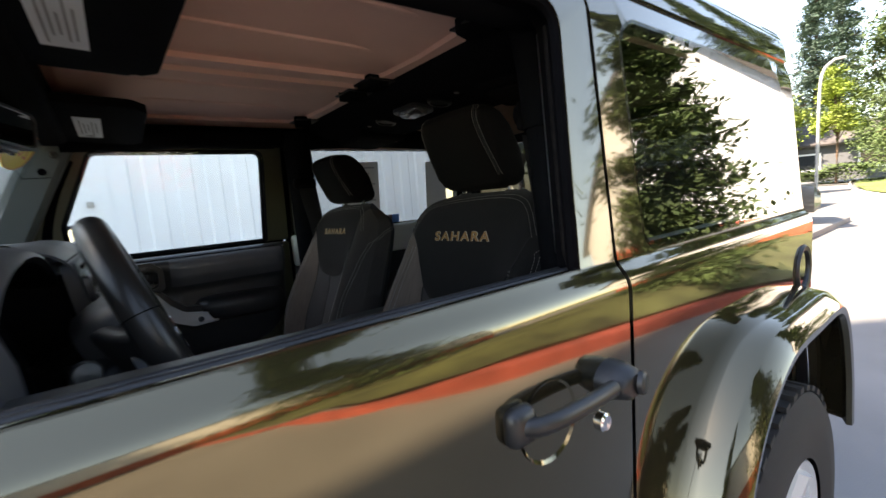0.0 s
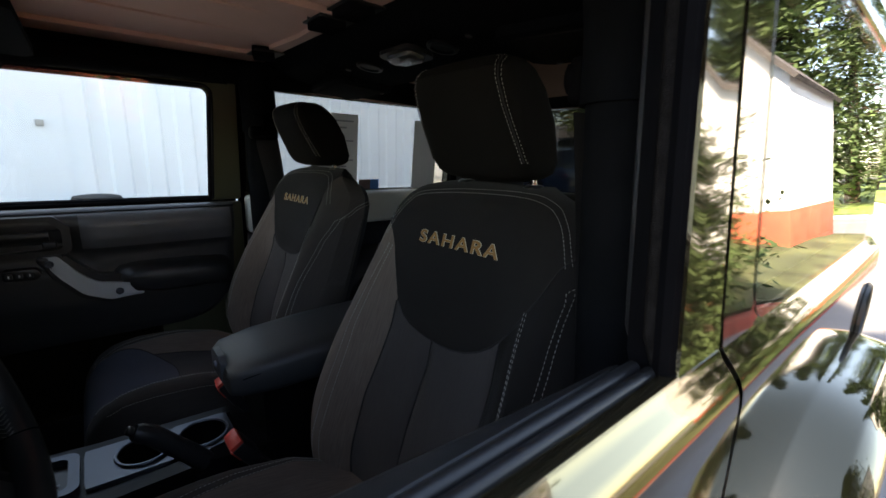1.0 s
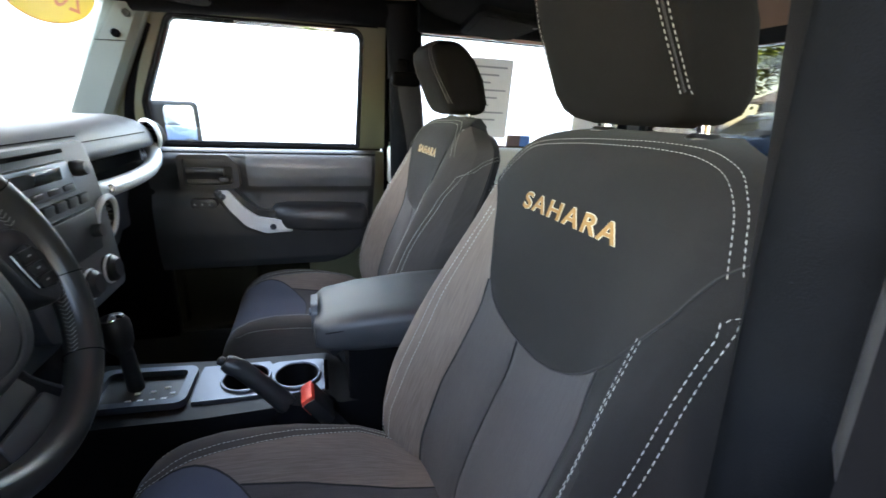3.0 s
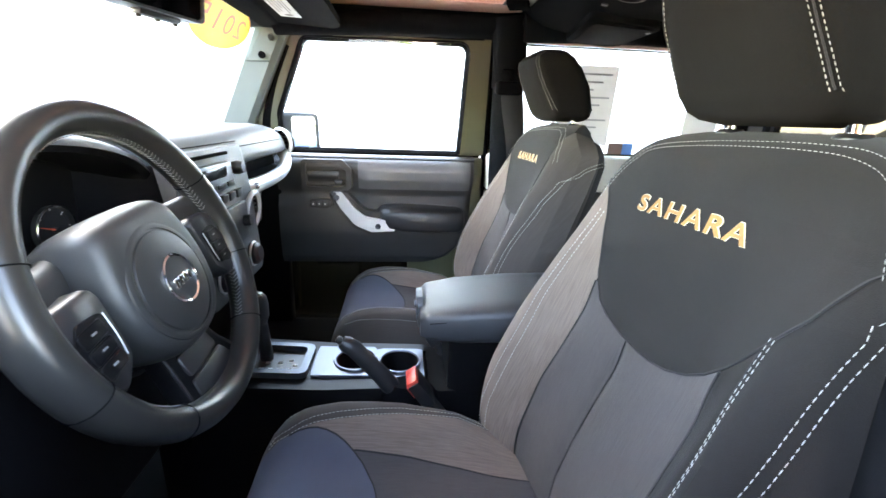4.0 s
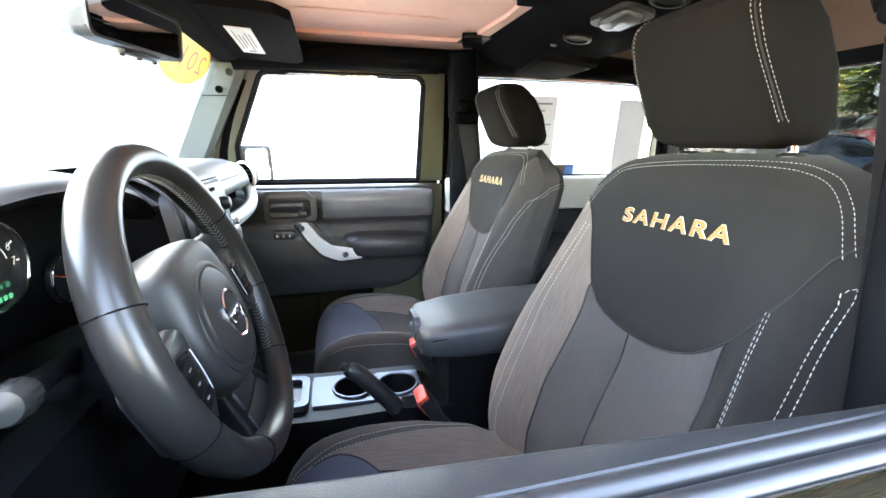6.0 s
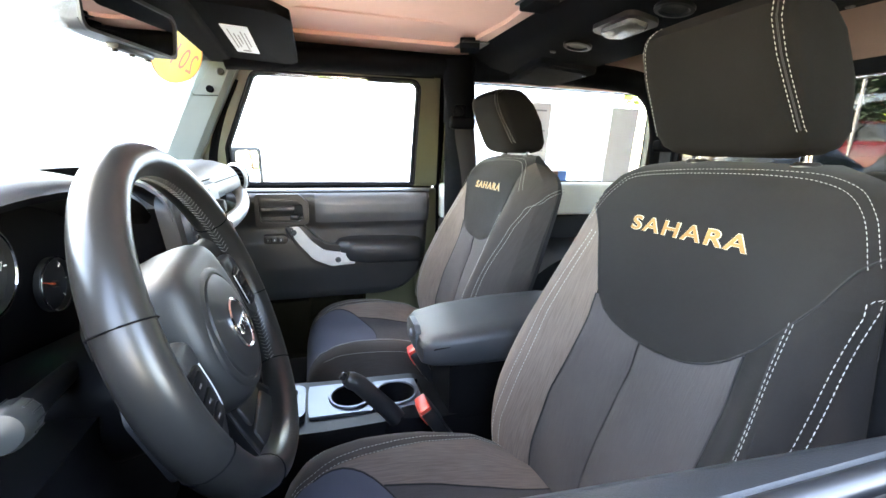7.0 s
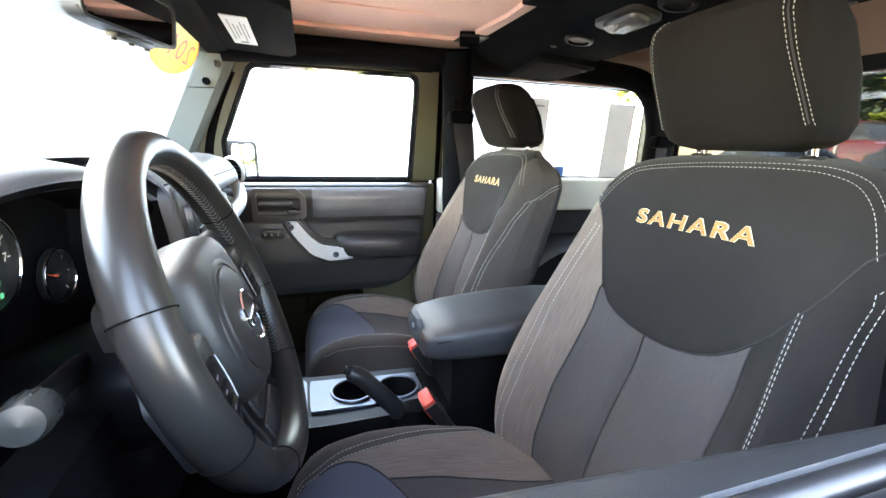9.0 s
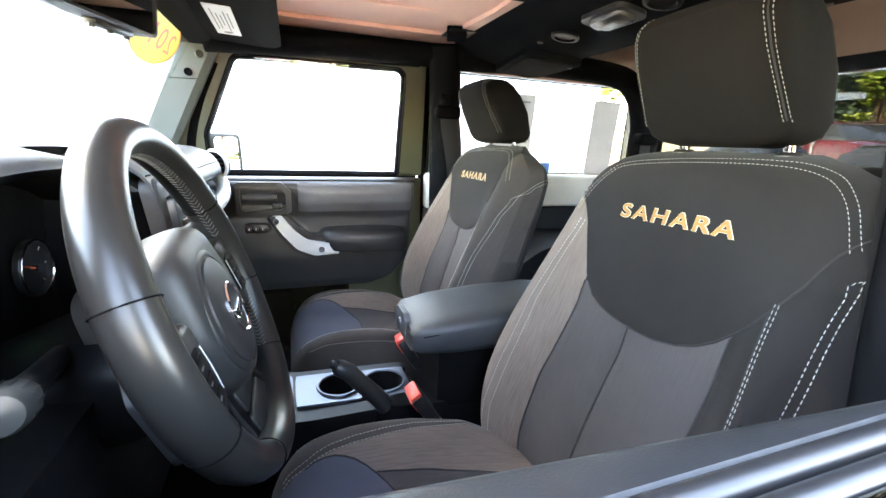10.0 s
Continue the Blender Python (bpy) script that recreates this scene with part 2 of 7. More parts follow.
def lathe(profile, at, n, seg=32, up=(0, 0, 1), closed=True):
    """A turned body: profile of (radius, height along n)."""
    bm = bmesh.new()
    m = Matrix.Translation(at) @ axes(n, up)
    rings = []
    for r, h in profile:
        rings.append([bm.verts.new(m @ Vector((r * math.cos(2 * math.pi * k / seg), r * math.sin(2 * math.pi * k / seg), h))) for k in range(seg)])
    for a, b in zip(rings, rings[1:]):
        for k in range(seg):
            bm.faces.new((a[k], a[(k + 1) % seg], b[(k + 1) % seg], b[k]))
    if closed:
        bm.faces.new(rings[0][::-1])
        bm.faces.new(rings[-1])
    return bm


def rod(a, b, r, seg=12, r2=None, bevel=0.0):
    a, b = Vector(a), Vector(b)
    n = b - a
    l = n.length
    r2 = r if r2 is None else r2
    e = bevel
    prof = [(r - e, 0), (r, e), (r2, l - e), (r2 - e, l)] if e else [(r, 0), (r2, l)]
    return lathe(prof, a, n, seg)


def tube(pts, r, seg=8, closed=False, flat=None, up=(0, 0, 1), caps=True):
    """A bent tube; r may be a list. flat=(a, b): half sizes across and along up, in place of r."""
    pts = [Vector(p) for p in pts]
    n = len(pts)
    bm = bmesh.new()
    rings = []
    for i, p in enumerate(pts):
        d = (pts[(i + 1) % n] - pts[i - 1]) if closed else (pts[min(i + 1, n - 1)] - pts[max(i - 1, 0)])
        m = axes(d, up)
        ra, rb = flat if flat else ((r[i], r[i]) if isinstance(r, (list, tuple)) else (r, r))
        rings.append([bm.verts.new(p + m.to_3x3() @ Vector((ra * math.cos(2 * math.pi * k / seg), rb * math.sin(2 * math.pi * k / seg), 0))) for k in range(seg)])
    pairs = list(zip(rings, rings[1:])) + ([(rings[-1], rings[0])] if closed else [])
    for a, b in pairs:
        for k in range(seg):
            bm.faces.new((a[k], a[(k + 1) % seg], b[(k + 1) % seg], b[k]))
    if not closed and caps:
        bm.faces.new(rings[0][::-1])
        bm.faces.new(rings[-1])
    return bm


def loft(rings, caps=True):
    bm = bmesh.new()
    vs = [[bm.verts.new(p) for p in ring] for ring in rings]
    for a, b in zip(vs, vs[1:]):
        for k in range(len(a)):
            bm.faces.new((a[k], a[(k + 1) % len(a)], b[(k + 1) % len(a)], b[k]))
    if caps:
        bm.faces.new(vs[0][::-1])
        bm.faces.new(vs[-1])
    return bm


def sheet(rows, thick=0.0):
    """A surface from rows of points; thick: metres of body behind it."""
    bm = bmesh.new()
    vs = [[bm.verts.new(p) for p in row] for row in rows]
    for a, b in zip(vs, vs[1:]):
        for k in range(len(a) - 1):
            bm.faces.new((a[k], a[k + 1], b[k + 1], b[k]))
    if thick:
        bmesh.ops.recalc_face_normals(bm, faces=bm.faces)
        bmesh.ops.solidify(bm, geom=bm.faces[:], thickness=thick)
    return bm


def rounded(corners, r, n=6):
    """A closed outline in two numbers with round corners; r may be a list."""
    out = []
    m = len(corners)
    for i in range(m):
        p, a, b = Vector(corners[i]), Vector(corners[i - 1]), Vector(corners[(i + 1) % m])
        ri = r[i] if isinstance(r, (list, tuple)) else r
        u, w = (a - p).normalized(), (b - p).normalized()
        ang = u.angle(w)
        d = ri / math.tan(ang / 2)
        c = p + (u + w).normalized() * (ri / math.sin(ang / 2))
        s, e = p + u * d - c, p + w * d - c
        a0 = math.atan2(s.y, s.x)
        da = (math.atan2(e.y, e.x) - a0 + math.pi) % (2 * math.pi) - math.pi
        out += [(c.x + ri * math.cos(a0 + da * k / n), c.y + ri * math.sin(a0 + da * k / n)) for k in range(n + 1)]
    return out


def prism(outline, place, depth, bevel=0.0, seg=2):
    """A plate: an outline of (u, v), laid in space by place(u, v, d), from d = 0 to depth."""
    bm = bmesh.new()
    a = [bm.verts.new(place(u, v, 0)) for u, v in outline]
    b = [bm.verts.new(place(u, v, depth)) for u, v in outline]
    n = len(a)
    top = bm.faces.new(b)
    bm.faces.new(a[::-1])
    for k in range(n):
        bm.faces.new((a[k], a[(k + 1) % n], b[(k + 1) % n], b[k]))
    if bevel:
        bmesh.ops.bevel(bm, geom=top.edges[:], offset=bevel, segments=seg, profile=0.5, affect="EDGES", clamp_overlap=True)
    return bm


def frame_plate(outer, inner, place, depth):
    """A plate with a hole; both outlines have the same number of points."""
    bm = bmesh.new()
    n = len(outer)
    o0, i0 = [bm.verts.new(place(u, v, 0)) for u, v in outer], [bm.verts.new(place(u, v, 0)) for u, v in inner]
    o1, i1 = [bm.verts.new(place(u, v, depth)) for u, v in outer], [bm.verts.new(place(u, v, depth)) for u, v in inner]
    for k in range(n):
        j = (k + 1) % n
        bm.faces.new((o0[k], o0[j], i0[j], i0[k]))
        bm.faces.new((o1[j], o1[k], i1[k], i1[j]))
        bm.faces.new((o0[j], o0[k], o1[k], o1[j]))
        bm.faces.new((i0[k], i0[j], i1[j], i1[k]))
    return bm


def smooth_line(pts, n=8):
    """A Catmull-Rom line through the points."""
    pts = [Vector(p) for p in pts]
    q = [2 * pts[0] - pts[1]] + pts + [2 * pts[-1] - pts[-2]]
    out = []
    for i in range(1, len(q) - 2):
        p0, p1, p2, p3 = q[i - 1:i + 3]
        for k in range(n):
            t = k / n
            out.append(0.5 * ((2 * p1) + (p2 - p0) * t + (2 * p0 - 5 * p1 + 4 * p2 - p3) * t * t + (3 * p1 - p0 - 3 * p2 + p3) * t ** 3))
    return out + [pts[-1]]


def evenly(pts, step):
    """Points at even steps along a line, with their directions."""
    pts = [Vector(p) for p in pts]
    out, left = [], 0.0
    for a, b in zip(pts, pts[1:]):
        l = (b - a).length
        while left < l:
            out.append((a + (b - a) * (left / l), (b - a).normalized()))
            left += step
        left -= l
    return out


def stitches(pts, step=0.0062, length=0.0042, r=0.0009):
    """A row of small thread dashes along a line."""
    bm = bmesh.new()
    for p, d in evenly(pts, step):
        m = axes(d).to_3x3()
        ring = [[bm.verts.new(p + d * h + m @ Vector((rr * math.cos(k * math.pi / 2), rr * math.sin(k * math.pi / 2), 0))) for k in range(4)] for h, rr in ((-length / 2, r * 0.5), (0, r * 1.15), (length / 2, r * 0.5))]
        for a, b in zip(ring, ring[1:]):
            for k in range(4):
                bm.faces.new((a[k], a[(k + 1) % 4], b[(k + 1) % 4], b[k]))
        bm.faces.new(ring[0][::-1])
        bm.faces.new(ring[-1])
    return bm


def lettering(text, size, gap=1.0):
    """A mesh of the built-in font's letters, in the plane x, y, centred."""
    c = bpy.data.curves.new("letters", "FONT")
    c.body, c.size, c.align_x, c.align_y, c.space_character = text, size, "CENTER", "CENTER", gap
    ob = bpy.data.objects.new("letters", c)
    scene.collection.objects.link(ob)
    me = bpy.data.meshes.new_from_object(ob.evaluated_get(bpy.context.evaluated_depsgraph_get()))
    bm = bmesh.new()
    bm.from_mesh(me)
    bpy.data.objects.remove(ob)
    bpy.data.meshes.remove(me)
    bpy.data.curves.remove(c)
    return bm


def lerp_table(table):
    xs, ys = zip(*table)
    return lambda x: float(np.interp(x, xs, ys))


def smooth_table(table):
    """A smooth curve through a table of numbers."""
    xs, ys = np.array([a for a, _ in table]), np.array([b for _, b in table])
    slope = np.gradient(ys, xs)

    def at(x):
        x = min(max(x, xs[0]), xs[-1])
        i = int(min(max(np.searchsorted(xs, x) - 1, 0), len(xs) - 2))
        h = xs[i + 1] - xs[i]
        t = (x - xs[i]) / h
        return float((2 * t ** 3 - 3 * t ** 2 + 1) * ys[i] + (t ** 3 - 2 * t ** 2 + t) * h * slope[i] + (3 * t ** 2 - 2 * t ** 3) * ys[i + 1] + (t ** 3 - t ** 2) * h * slope[i + 1])
    return at


# ---- the ground and what stands round the car ----
def flat_patch(corners, z, n=1, bumps=0.0):
    bm = bmesh.new()
    bm.faces.new([bm.verts.new((x, y, z)) for x, y in corners])
    return bm


ground = solo("ground", flat_patch([(-400, -400), (900, -400), (900, 400), (-400, 400)], 0.0), ASPHALT, "sun-bleached grey asphalt drive and road", "road", kind="structure")


def kerb_line(name, pts, mat, label, w=0.13, h=0.11):
    pts = smooth_line([(x, y, 0) for x, y in pts], 6)
    rings = []
    for i, p in enumerate(pts):
        d = (pts[min(i + 1, len(pts) - 1)] - pts[max(i - 1, 0)]).normalized()
        s = Vector((-d.y, d.x, 0))
        rings.append([p + s * a + V(0, 0, b) for a, b in ((-w / 2, -0.02), (-w / 2, h - 0.03), (-w / 2 + 0.03, h), (w / 2, h), (w / 2, -0.02))])
    return solo(name, loft(rings), mat, label, "kerb", kind="structure")


def lawn(name, outline, mat, label, centre, rise):
    """A lawn that rises from its edge to its middle."""
    bm = bmesh.new()
    c = Vector((*centre, 0))
    rows = []
    for f, h in ((1.0, 0.11), (0.93, 0.125), (0.8, 0.13 + rise * 0.25), (0.5, 0.13 + rise * 0.7), (0.2, 0.13 + rise), (0.02, 0.13 + rise)):
        rows.append([bm.verts.new((c.x + (x - c.x) * f, c.y + (y - c.y) * f, h + 0.03 * noise.noise((x * f, y * f, 0)))) for x, y in outline])
    for a, b in zip(rows, rows[1:]):
        for k in range(len(a)):
            bm.faces.new((a[k], a[(k + 1) % len(a)], b[(k + 1) % len(a)], b[k]))
    bm.faces.new(rows[-1])
    return solo(name, bm, mat, label, "lawn", kind="structure")


# lawn behind the car, with the conifers on it
FAR_LAWN = [(21, -30), (19.6, -8), (20.3, -1), (22, 0.6), (28, 2.6), (36, 4.2), (52, 6.2), (90, 8), (90, -30)]
kerb_line("kerb_far", [(19.6, -30), (19.45, -8), (20.15, -0.9), (21.9, 0.75), (28, 2.75), (36, 4.35), (52, 6.35), (90, 8.15)], KERB, "pale concrete kerb round the lawn")
lawn("lawn_far", FAR_LAWN, GRASS, "mown sunlit lawn under tall conifers", (50, -9), 0.8)
# lawn and red kerb along the driver's side
kerb_line("kerb_red", [(-0.1, -8.2), (0.05, -5.6), (0.2, -4.1), (0.55, -3.15), (1.3, -2.72), (2.4, -2.5), (4.5, -2.1), (5.9, -1.5), (8.5, -1.3), (13, -1.6)], RED_KERB, "red-painted kerb along the lawn strip")
lawn("lawn_near", [(0.0, -8.2), (0.15, -5.6), (0.3, -4.15), (0.62, -3.25), (1.33, -2.82), (2.4, -2.6), (4.6, -2.2), (5.95, -1.6), (8.5, -1.4), (13, -1.7), (14, -8.2)], DRY_GRASS, "dry green lawn strip between kerb and building", (4.5, -4.6), 0.3)
kerb_line("kerb_west", [(-16, -4.9), (-4.2, -4.9), (-3.5, -5.3), (-3.3, -6.2), (-3.3, -8.2)], KERB, "pale concrete kerb round a planted bed")
lawn("lawn_west", [(-16, -5.0), (-4.2, -5.0), (-3.6, -5.4), (-3.4, -6.2), (-3.4, -8.2), (-16, -8.2)], DRY_GRASS, "dry green bed under dark conifers", (-8, -6.6), 0.2)


def ribbed_wall(name, x0, x1, y, z1, step, label, z0=0.0, depth=0.035):
    """A wall of upright folded metal sheet, facing -y."""
    rows = []
    prof = []
    x = x0
    while x < x1:
        prof += [(x, 0), (x + step * 0.42, 0), (x + step * 0.5, depth), (x + step * 0.9, depth)]
        x += step
    for z in (z0, z1):
        rows.append([V(px, y + d, z) for px, d in prof])
    return solo(name, sheet(rows, 0.03), WALL, label, "wall", kind="structure", sharp=20)


def slab(name, a, b, mat, label, category="wall", bevel=0.0):
    c = [(p + q) / 2 for p, q in zip(a, b)]
    return solo(name, box(c, [abs(q - p) for p, q in zip(a, b)], bevel), mat, label, category, kind="structure")


# white workshop beyond the passenger's side, and an added wall that shades the car
ribbed_wall("wall_east", -0.55, 6.6, 8.4, 6.2, 0.5, "white ribbed metal wall of the workshop")
slab("wall_east_block", (-9.28, 8.38, 0), (-0.52, 8.7, 6.2), WALL, "white-painted block wall beside the ribbed sheeting")
for k in range(9):
    slab("wall_course", (-9.28, 8.365, 0.3 + 0.62 * k), (-0.62, 8.38, 0.9 + 0.62 * k), WALL, "white-painted wall boards in level courses")
# Unseen wall, added and sized to keep direct sun off the car.
slab("sun_block_wall", (-30.0, 8.45, 0), (-9.3, 9.3, 17.2), WALL, "tall white wall added out of view to shade the car")
plaque = solo("plaque", box((-0.9, 8.33, 1.72), (0.10, 0.03, 0.10), 0.01), KERB, "small grey plate on the white wall", "plaque")
tyre_heap = thing("spare_tyre", (-0.35, 7.6, 0), "worn black tyre lying against the white wall", "tyre")
part("tyre", lathe([(0.19, 0.0), (0.3, 0.02), (0.33, 0.1), (0.33, 0.56), (0.3, 0.64), (0.19, 0.66)], (-0.35, 7.6, 0), (0, 0, 1), 28), TYRE, tyre_heap)

# small white building with a red base beyond the near lawn, and the long one along it
def annexe(name, a, b, label, gable=False):
    ob = thing(name, (a[0], a[1], 0), label, "building", kind="structure")
    c = ((a[0] + b[0]) / 2, (a[1] + b[1]) / 2)
    sx, sy = b[0] - a[0], b[1] - a[1]
    part("wall", box((*c, (b[2] + 0.9) / 2), (sx, sy, b[2] - 0.9)), WALL, ob)
    part("wall_base", box((*c, 0.45), (sx + 0.03, sy + 0.03, 0.9), 0.01), WALL_RED, ob, "red-brown painted wall base")
    if gable:
        part("gable", prism([(a[1], b[2]), (b[1], b[2]), (c[1], b[2] + 2.3)], lambda y, z, d: V(a[0] + d, y, z), sx), WALL, ob)
        part("roof", sheet([[V(x, y, z) for x in (a[0] - 0.12, b[0] + 0.12)] for y, z in ((a[1] - 0.15, b[2] - 0.12), (c[1], b[2] + 2.36), (b[1] + 0.15, b[2] - 0.12))], 0.08), ROOF_TILE, ob)
    else:
        part("roof", box((*c, b[2] + 0.06), (sx + 0.2, sy + 0.2, 0.12), 0.02), ROOF_TILE, ob)
    return ob


annexe("small_building", (9.0, -6.6), (13.0, -2.5, 3.3), "white rendered gabled building with a red-brown base", True)
annexe("long_building", (-14.0, -11.5), (6.25, -8.4, 3.6), "long white building with a red-brown base")


def crown(points, size, seed, up=0.3, seg=1):
    """Foliage: small crossed leaf clumps at the points."""
    rnd = random.Random(seed)
    vs, fs = [], []
    for p in points:
        for _ in range(seg):
            a = rnd.uniform(0, 6.283)
            t = rnd.uniform(-0.9, 0.9)
            u = Vector((math.cos(a), math.sin(a), rnd.uniform(-up, up)))
            w = Vector((-math.sin(a) * math.cos(t), math.cos(a) * math.cos(t), math.sin(t)))
            s = size * rnd.uniform(0.6, 1.4)
            n = len(vs)
            vs += [p - u * s, p - w * s * 0.45 - u * s * 0.1, p + u * s, p + w * s * 0.45]
            fs.append((n, n + 1, n + 2, n + 3))
    me = bpy.data.meshes.new("crown")
    me.from_pydata(vs, [], fs)
    return me


def conifer(at, height, radius, seed, count, leaf, label, bare=0.05, mat=None):
    """A dense conifer: trunk, limbs and drooping sprays."""
    rnd = random.Random(seed)
    tree = thing("conifer", at, label, "tree", "conifers")
    x, y, z = at
    pts = smooth_line([(x, y, z - 0.1), (x + 0.02, y, z + height * 0.4), (x, y + 0.03, z + height * 0.97)], 5)
    part("trunk", tube(pts, [radius * 0.11 * (1 - 0.93 * i / (len(pts) - 1)) for i in range(len(pts))], 9), BARK, tree)
    limbs, spots = [], []
    n = int(40 + height * 5)
    for k in range(n):
        h = bare + (1 - bare) * (k + rnd.random()) / n
        a = rnd.uniform(0, 6.283)
        r = radius * (1 - h) ** 0.75 * rnd.uniform(0.7, 1.12) + 0.03 * radius
        b = V(x, y, z + h * height)
        tip = b + V(math.cos(a) * r, math.sin(a) * r, r * rnd.uniform(-0.35, 0.25))
        limbs.append(tube([b, (b + tip) / 2 + V(0, 0, 0.08 * r), tip], [0.02 * radius, 0.012 * radius, 0.004 * radius], 4))
        m = int(count / n)
        for _ in range(m):
            f = rnd.random() ** 0.55
            spread = 0.22 * r + 0.05 * radius
            spots.append(b.lerp(tip, f) + V(rnd.gauss(0, spread), rnd.gauss(0, spread), rnd.gauss(0, spread * 0.55) - 0.1 * r * f))
    tagged(part("limbs", join(*limbs), BARK, tree), kind="stuff")
    me = crown(spots, leaf, seed, 0.7)
    me.materials.append(mat or NEEDLES)
    ob = new("crown", me)
    ob.parent, ob.matrix_parent_inverse = tree, tree.matrix_basis.inverted()
    return tree


def broadleaf(at, height, radius, seed, count, leaf, label):
    rnd = random.Random(seed)
    tree = thing("maple_tree", at, label, "tree", "broadleaf trees")
    x, y, z = at
    top = V(x, y, z + height * 0.5)
    part("trunk", tube([(x, y, z - 0.1), (x + 0.1, y, z + height * 0.25), top], [radius * 0.07, radius * 0.055, radius * 0.04], 9), BARK, tree)
    limbs, spots = [], []
    for k in range(26):
        a, e = rnd.uniform(0, 6.283), rnd.uniform(-0.1, 1.3)
        d = V(math.cos(a) * math.cos(e), math.sin(a) * math.cos(e), math.sin(e) * height * 0.55 / radius)
        tip = top + d * radius * rnd.uniform(0.55, 1.0)
        limbs.append(tube([top - V(0, 0, height * 0.2 * rnd.random()), (top + tip) / 2 + V(0, 0, 0.3), tip], [0.03 * radius, 0.018 * radius, 0.005 * radius], 5))
        for _ in range(count // 26):
            g = V(rnd.gauss(0, 1), rnd.gauss(0, 1), rnd.gauss(0, 0.7)) * radius * 0.2
            spots.append(tip + g)
    tagged(part("limbs", join(*limbs), BARK, tree), kind="stuff")
    me = crown(spots, leaf, seed, 0.5)
    me.materials.append(LEAVES)
    ob = new("crown", me)
    ob.parent, ob.matrix_parent_inverse = tree, tree.matrix_basis.inverted()
    return tree


conifer((4.85, -2.85, 0.12), 4.6, 0.78, 3, 34000, 0.05, "bushy dark green cypress on the lawn strip", 0.03)
for cx, cy, ch, cr, cs in ((-7.6, -6.4, 9.5, 1.7, 31), (-4.9, -6.4, 10.5, 1.6, 32), (1.9, -6.4, 10.0, 1.7, 34)):
    conifer((cx, cy, 0.2), ch, cr, cs, 22000, 0.09, "tall dark green conifer along the lawn strip", 0.03)
conifer((33.0, 2.0, 0.3), 17.0, 2.2, 5, 34000, 0.10, "tall sunlit green conifer on the lawn", 0.07)
conifer((27.5, 0.1, 0.3), 15.0, 2.4, 6, 34000, 0.09, "tall sunlit green conifer on the lawn", 0.08)
conifer((25.5, -3.6, 0.3), 15.0, 2.6, 7, 26000, 0.11, "tall green conifer on the lawn", 0.06)
conifer((24.0, -6.5, 0.3), 14.0, 3.2, 8, 10000, 0.24, "tall green conifer on the lawn", 0.06)
conifer((52.0, 9.4, 0.2), 19.0, 2.6, 9, 16000, 0.16, "very tall dark fir behind the house", 0.15, FAR_NEEDLES)
conifer((58.0, 8.6, 0.2), 22.0, 2.8, 10, 16000, 0.17, "very tall dark fir behind the house", 0.15, FAR_NEEDLES)
broadleaf((44.0, 10.2, 0.1), 7.5, 1.9, 11, 14000, 0.12, "bright yellow-green maple by the road")
broadleaf((41.0, 5.9, 0.3), 8.0, 1.4, 12, 14000, 0.11, "bright yellow-green maple by the road")
broadleaf((38.0, 16.5, 0.0), 9.0, 4.0, 13, 9000, 0.2, "bright green maple beside the house")
broadleaf((14.5, 12.4, 0.0), 6.5, 2.6, 17, 8000, 0.13, "bright yellow-green tree beside the workshop")
conifer((22.5, 12.2, 0.0), 9.0, 2.4, 14, 12000, 0.14, "dark green conifer behind the car park", 0.05, FAR_NEEDLES)
conifer((24.5, 9.6, 0.0), 9.5, 2.4, 18, 12000, 0.14, "dark green conifer behind the car park", 0.05, FAR_NEEDLES)
broadleaf((21.2, 9.7, 0.0), 5.2, 0.9, 19, 2500, 0.13, "slim yellow-green tree by the car park")
broadleaf((26.0, 13.8, 0.0), 8.5, 3.4, 15, 9000, 0.17, "green tree behind the parked cars")

# trees ahead, mirrored in the door mirror
broadleaf((16.0, 22.0, 0.0), 10.0, 4.5, 16, 9000, 0.22, "bright green tree behind the workshop")


def hedge(a, b, h, w, seed):
    rnd = random.Random(seed)
    spots = []
    for _ in range(5000):
        f = rnd.random()
        hh = h * (0.8 + 0.25 * math.sin(f * 17) * math.sin(f * 5))
        spots.append(V(a[0] + (b[0] - a[0]) * f + rnd.gauss(0, w * 0.35), a[1] + (b[1] - a[1]) * f + rnd.gauss(0, w * 0.35), hh * rnd.random() ** 0.6))
    me = crown(spots, 0.14, seed, 0.6)
    me.materials.append(NEEDLES)
    return tagged(new("hedge", me), "clipped dark green hedge before the house", "hedge", kind="stuff")


hedge((41, 4.0), (42, 16), 1.7, 1.2, 21)
hedge((18.5, 8.0), (15.5, 14.0), 1.2, 0.7, 22)


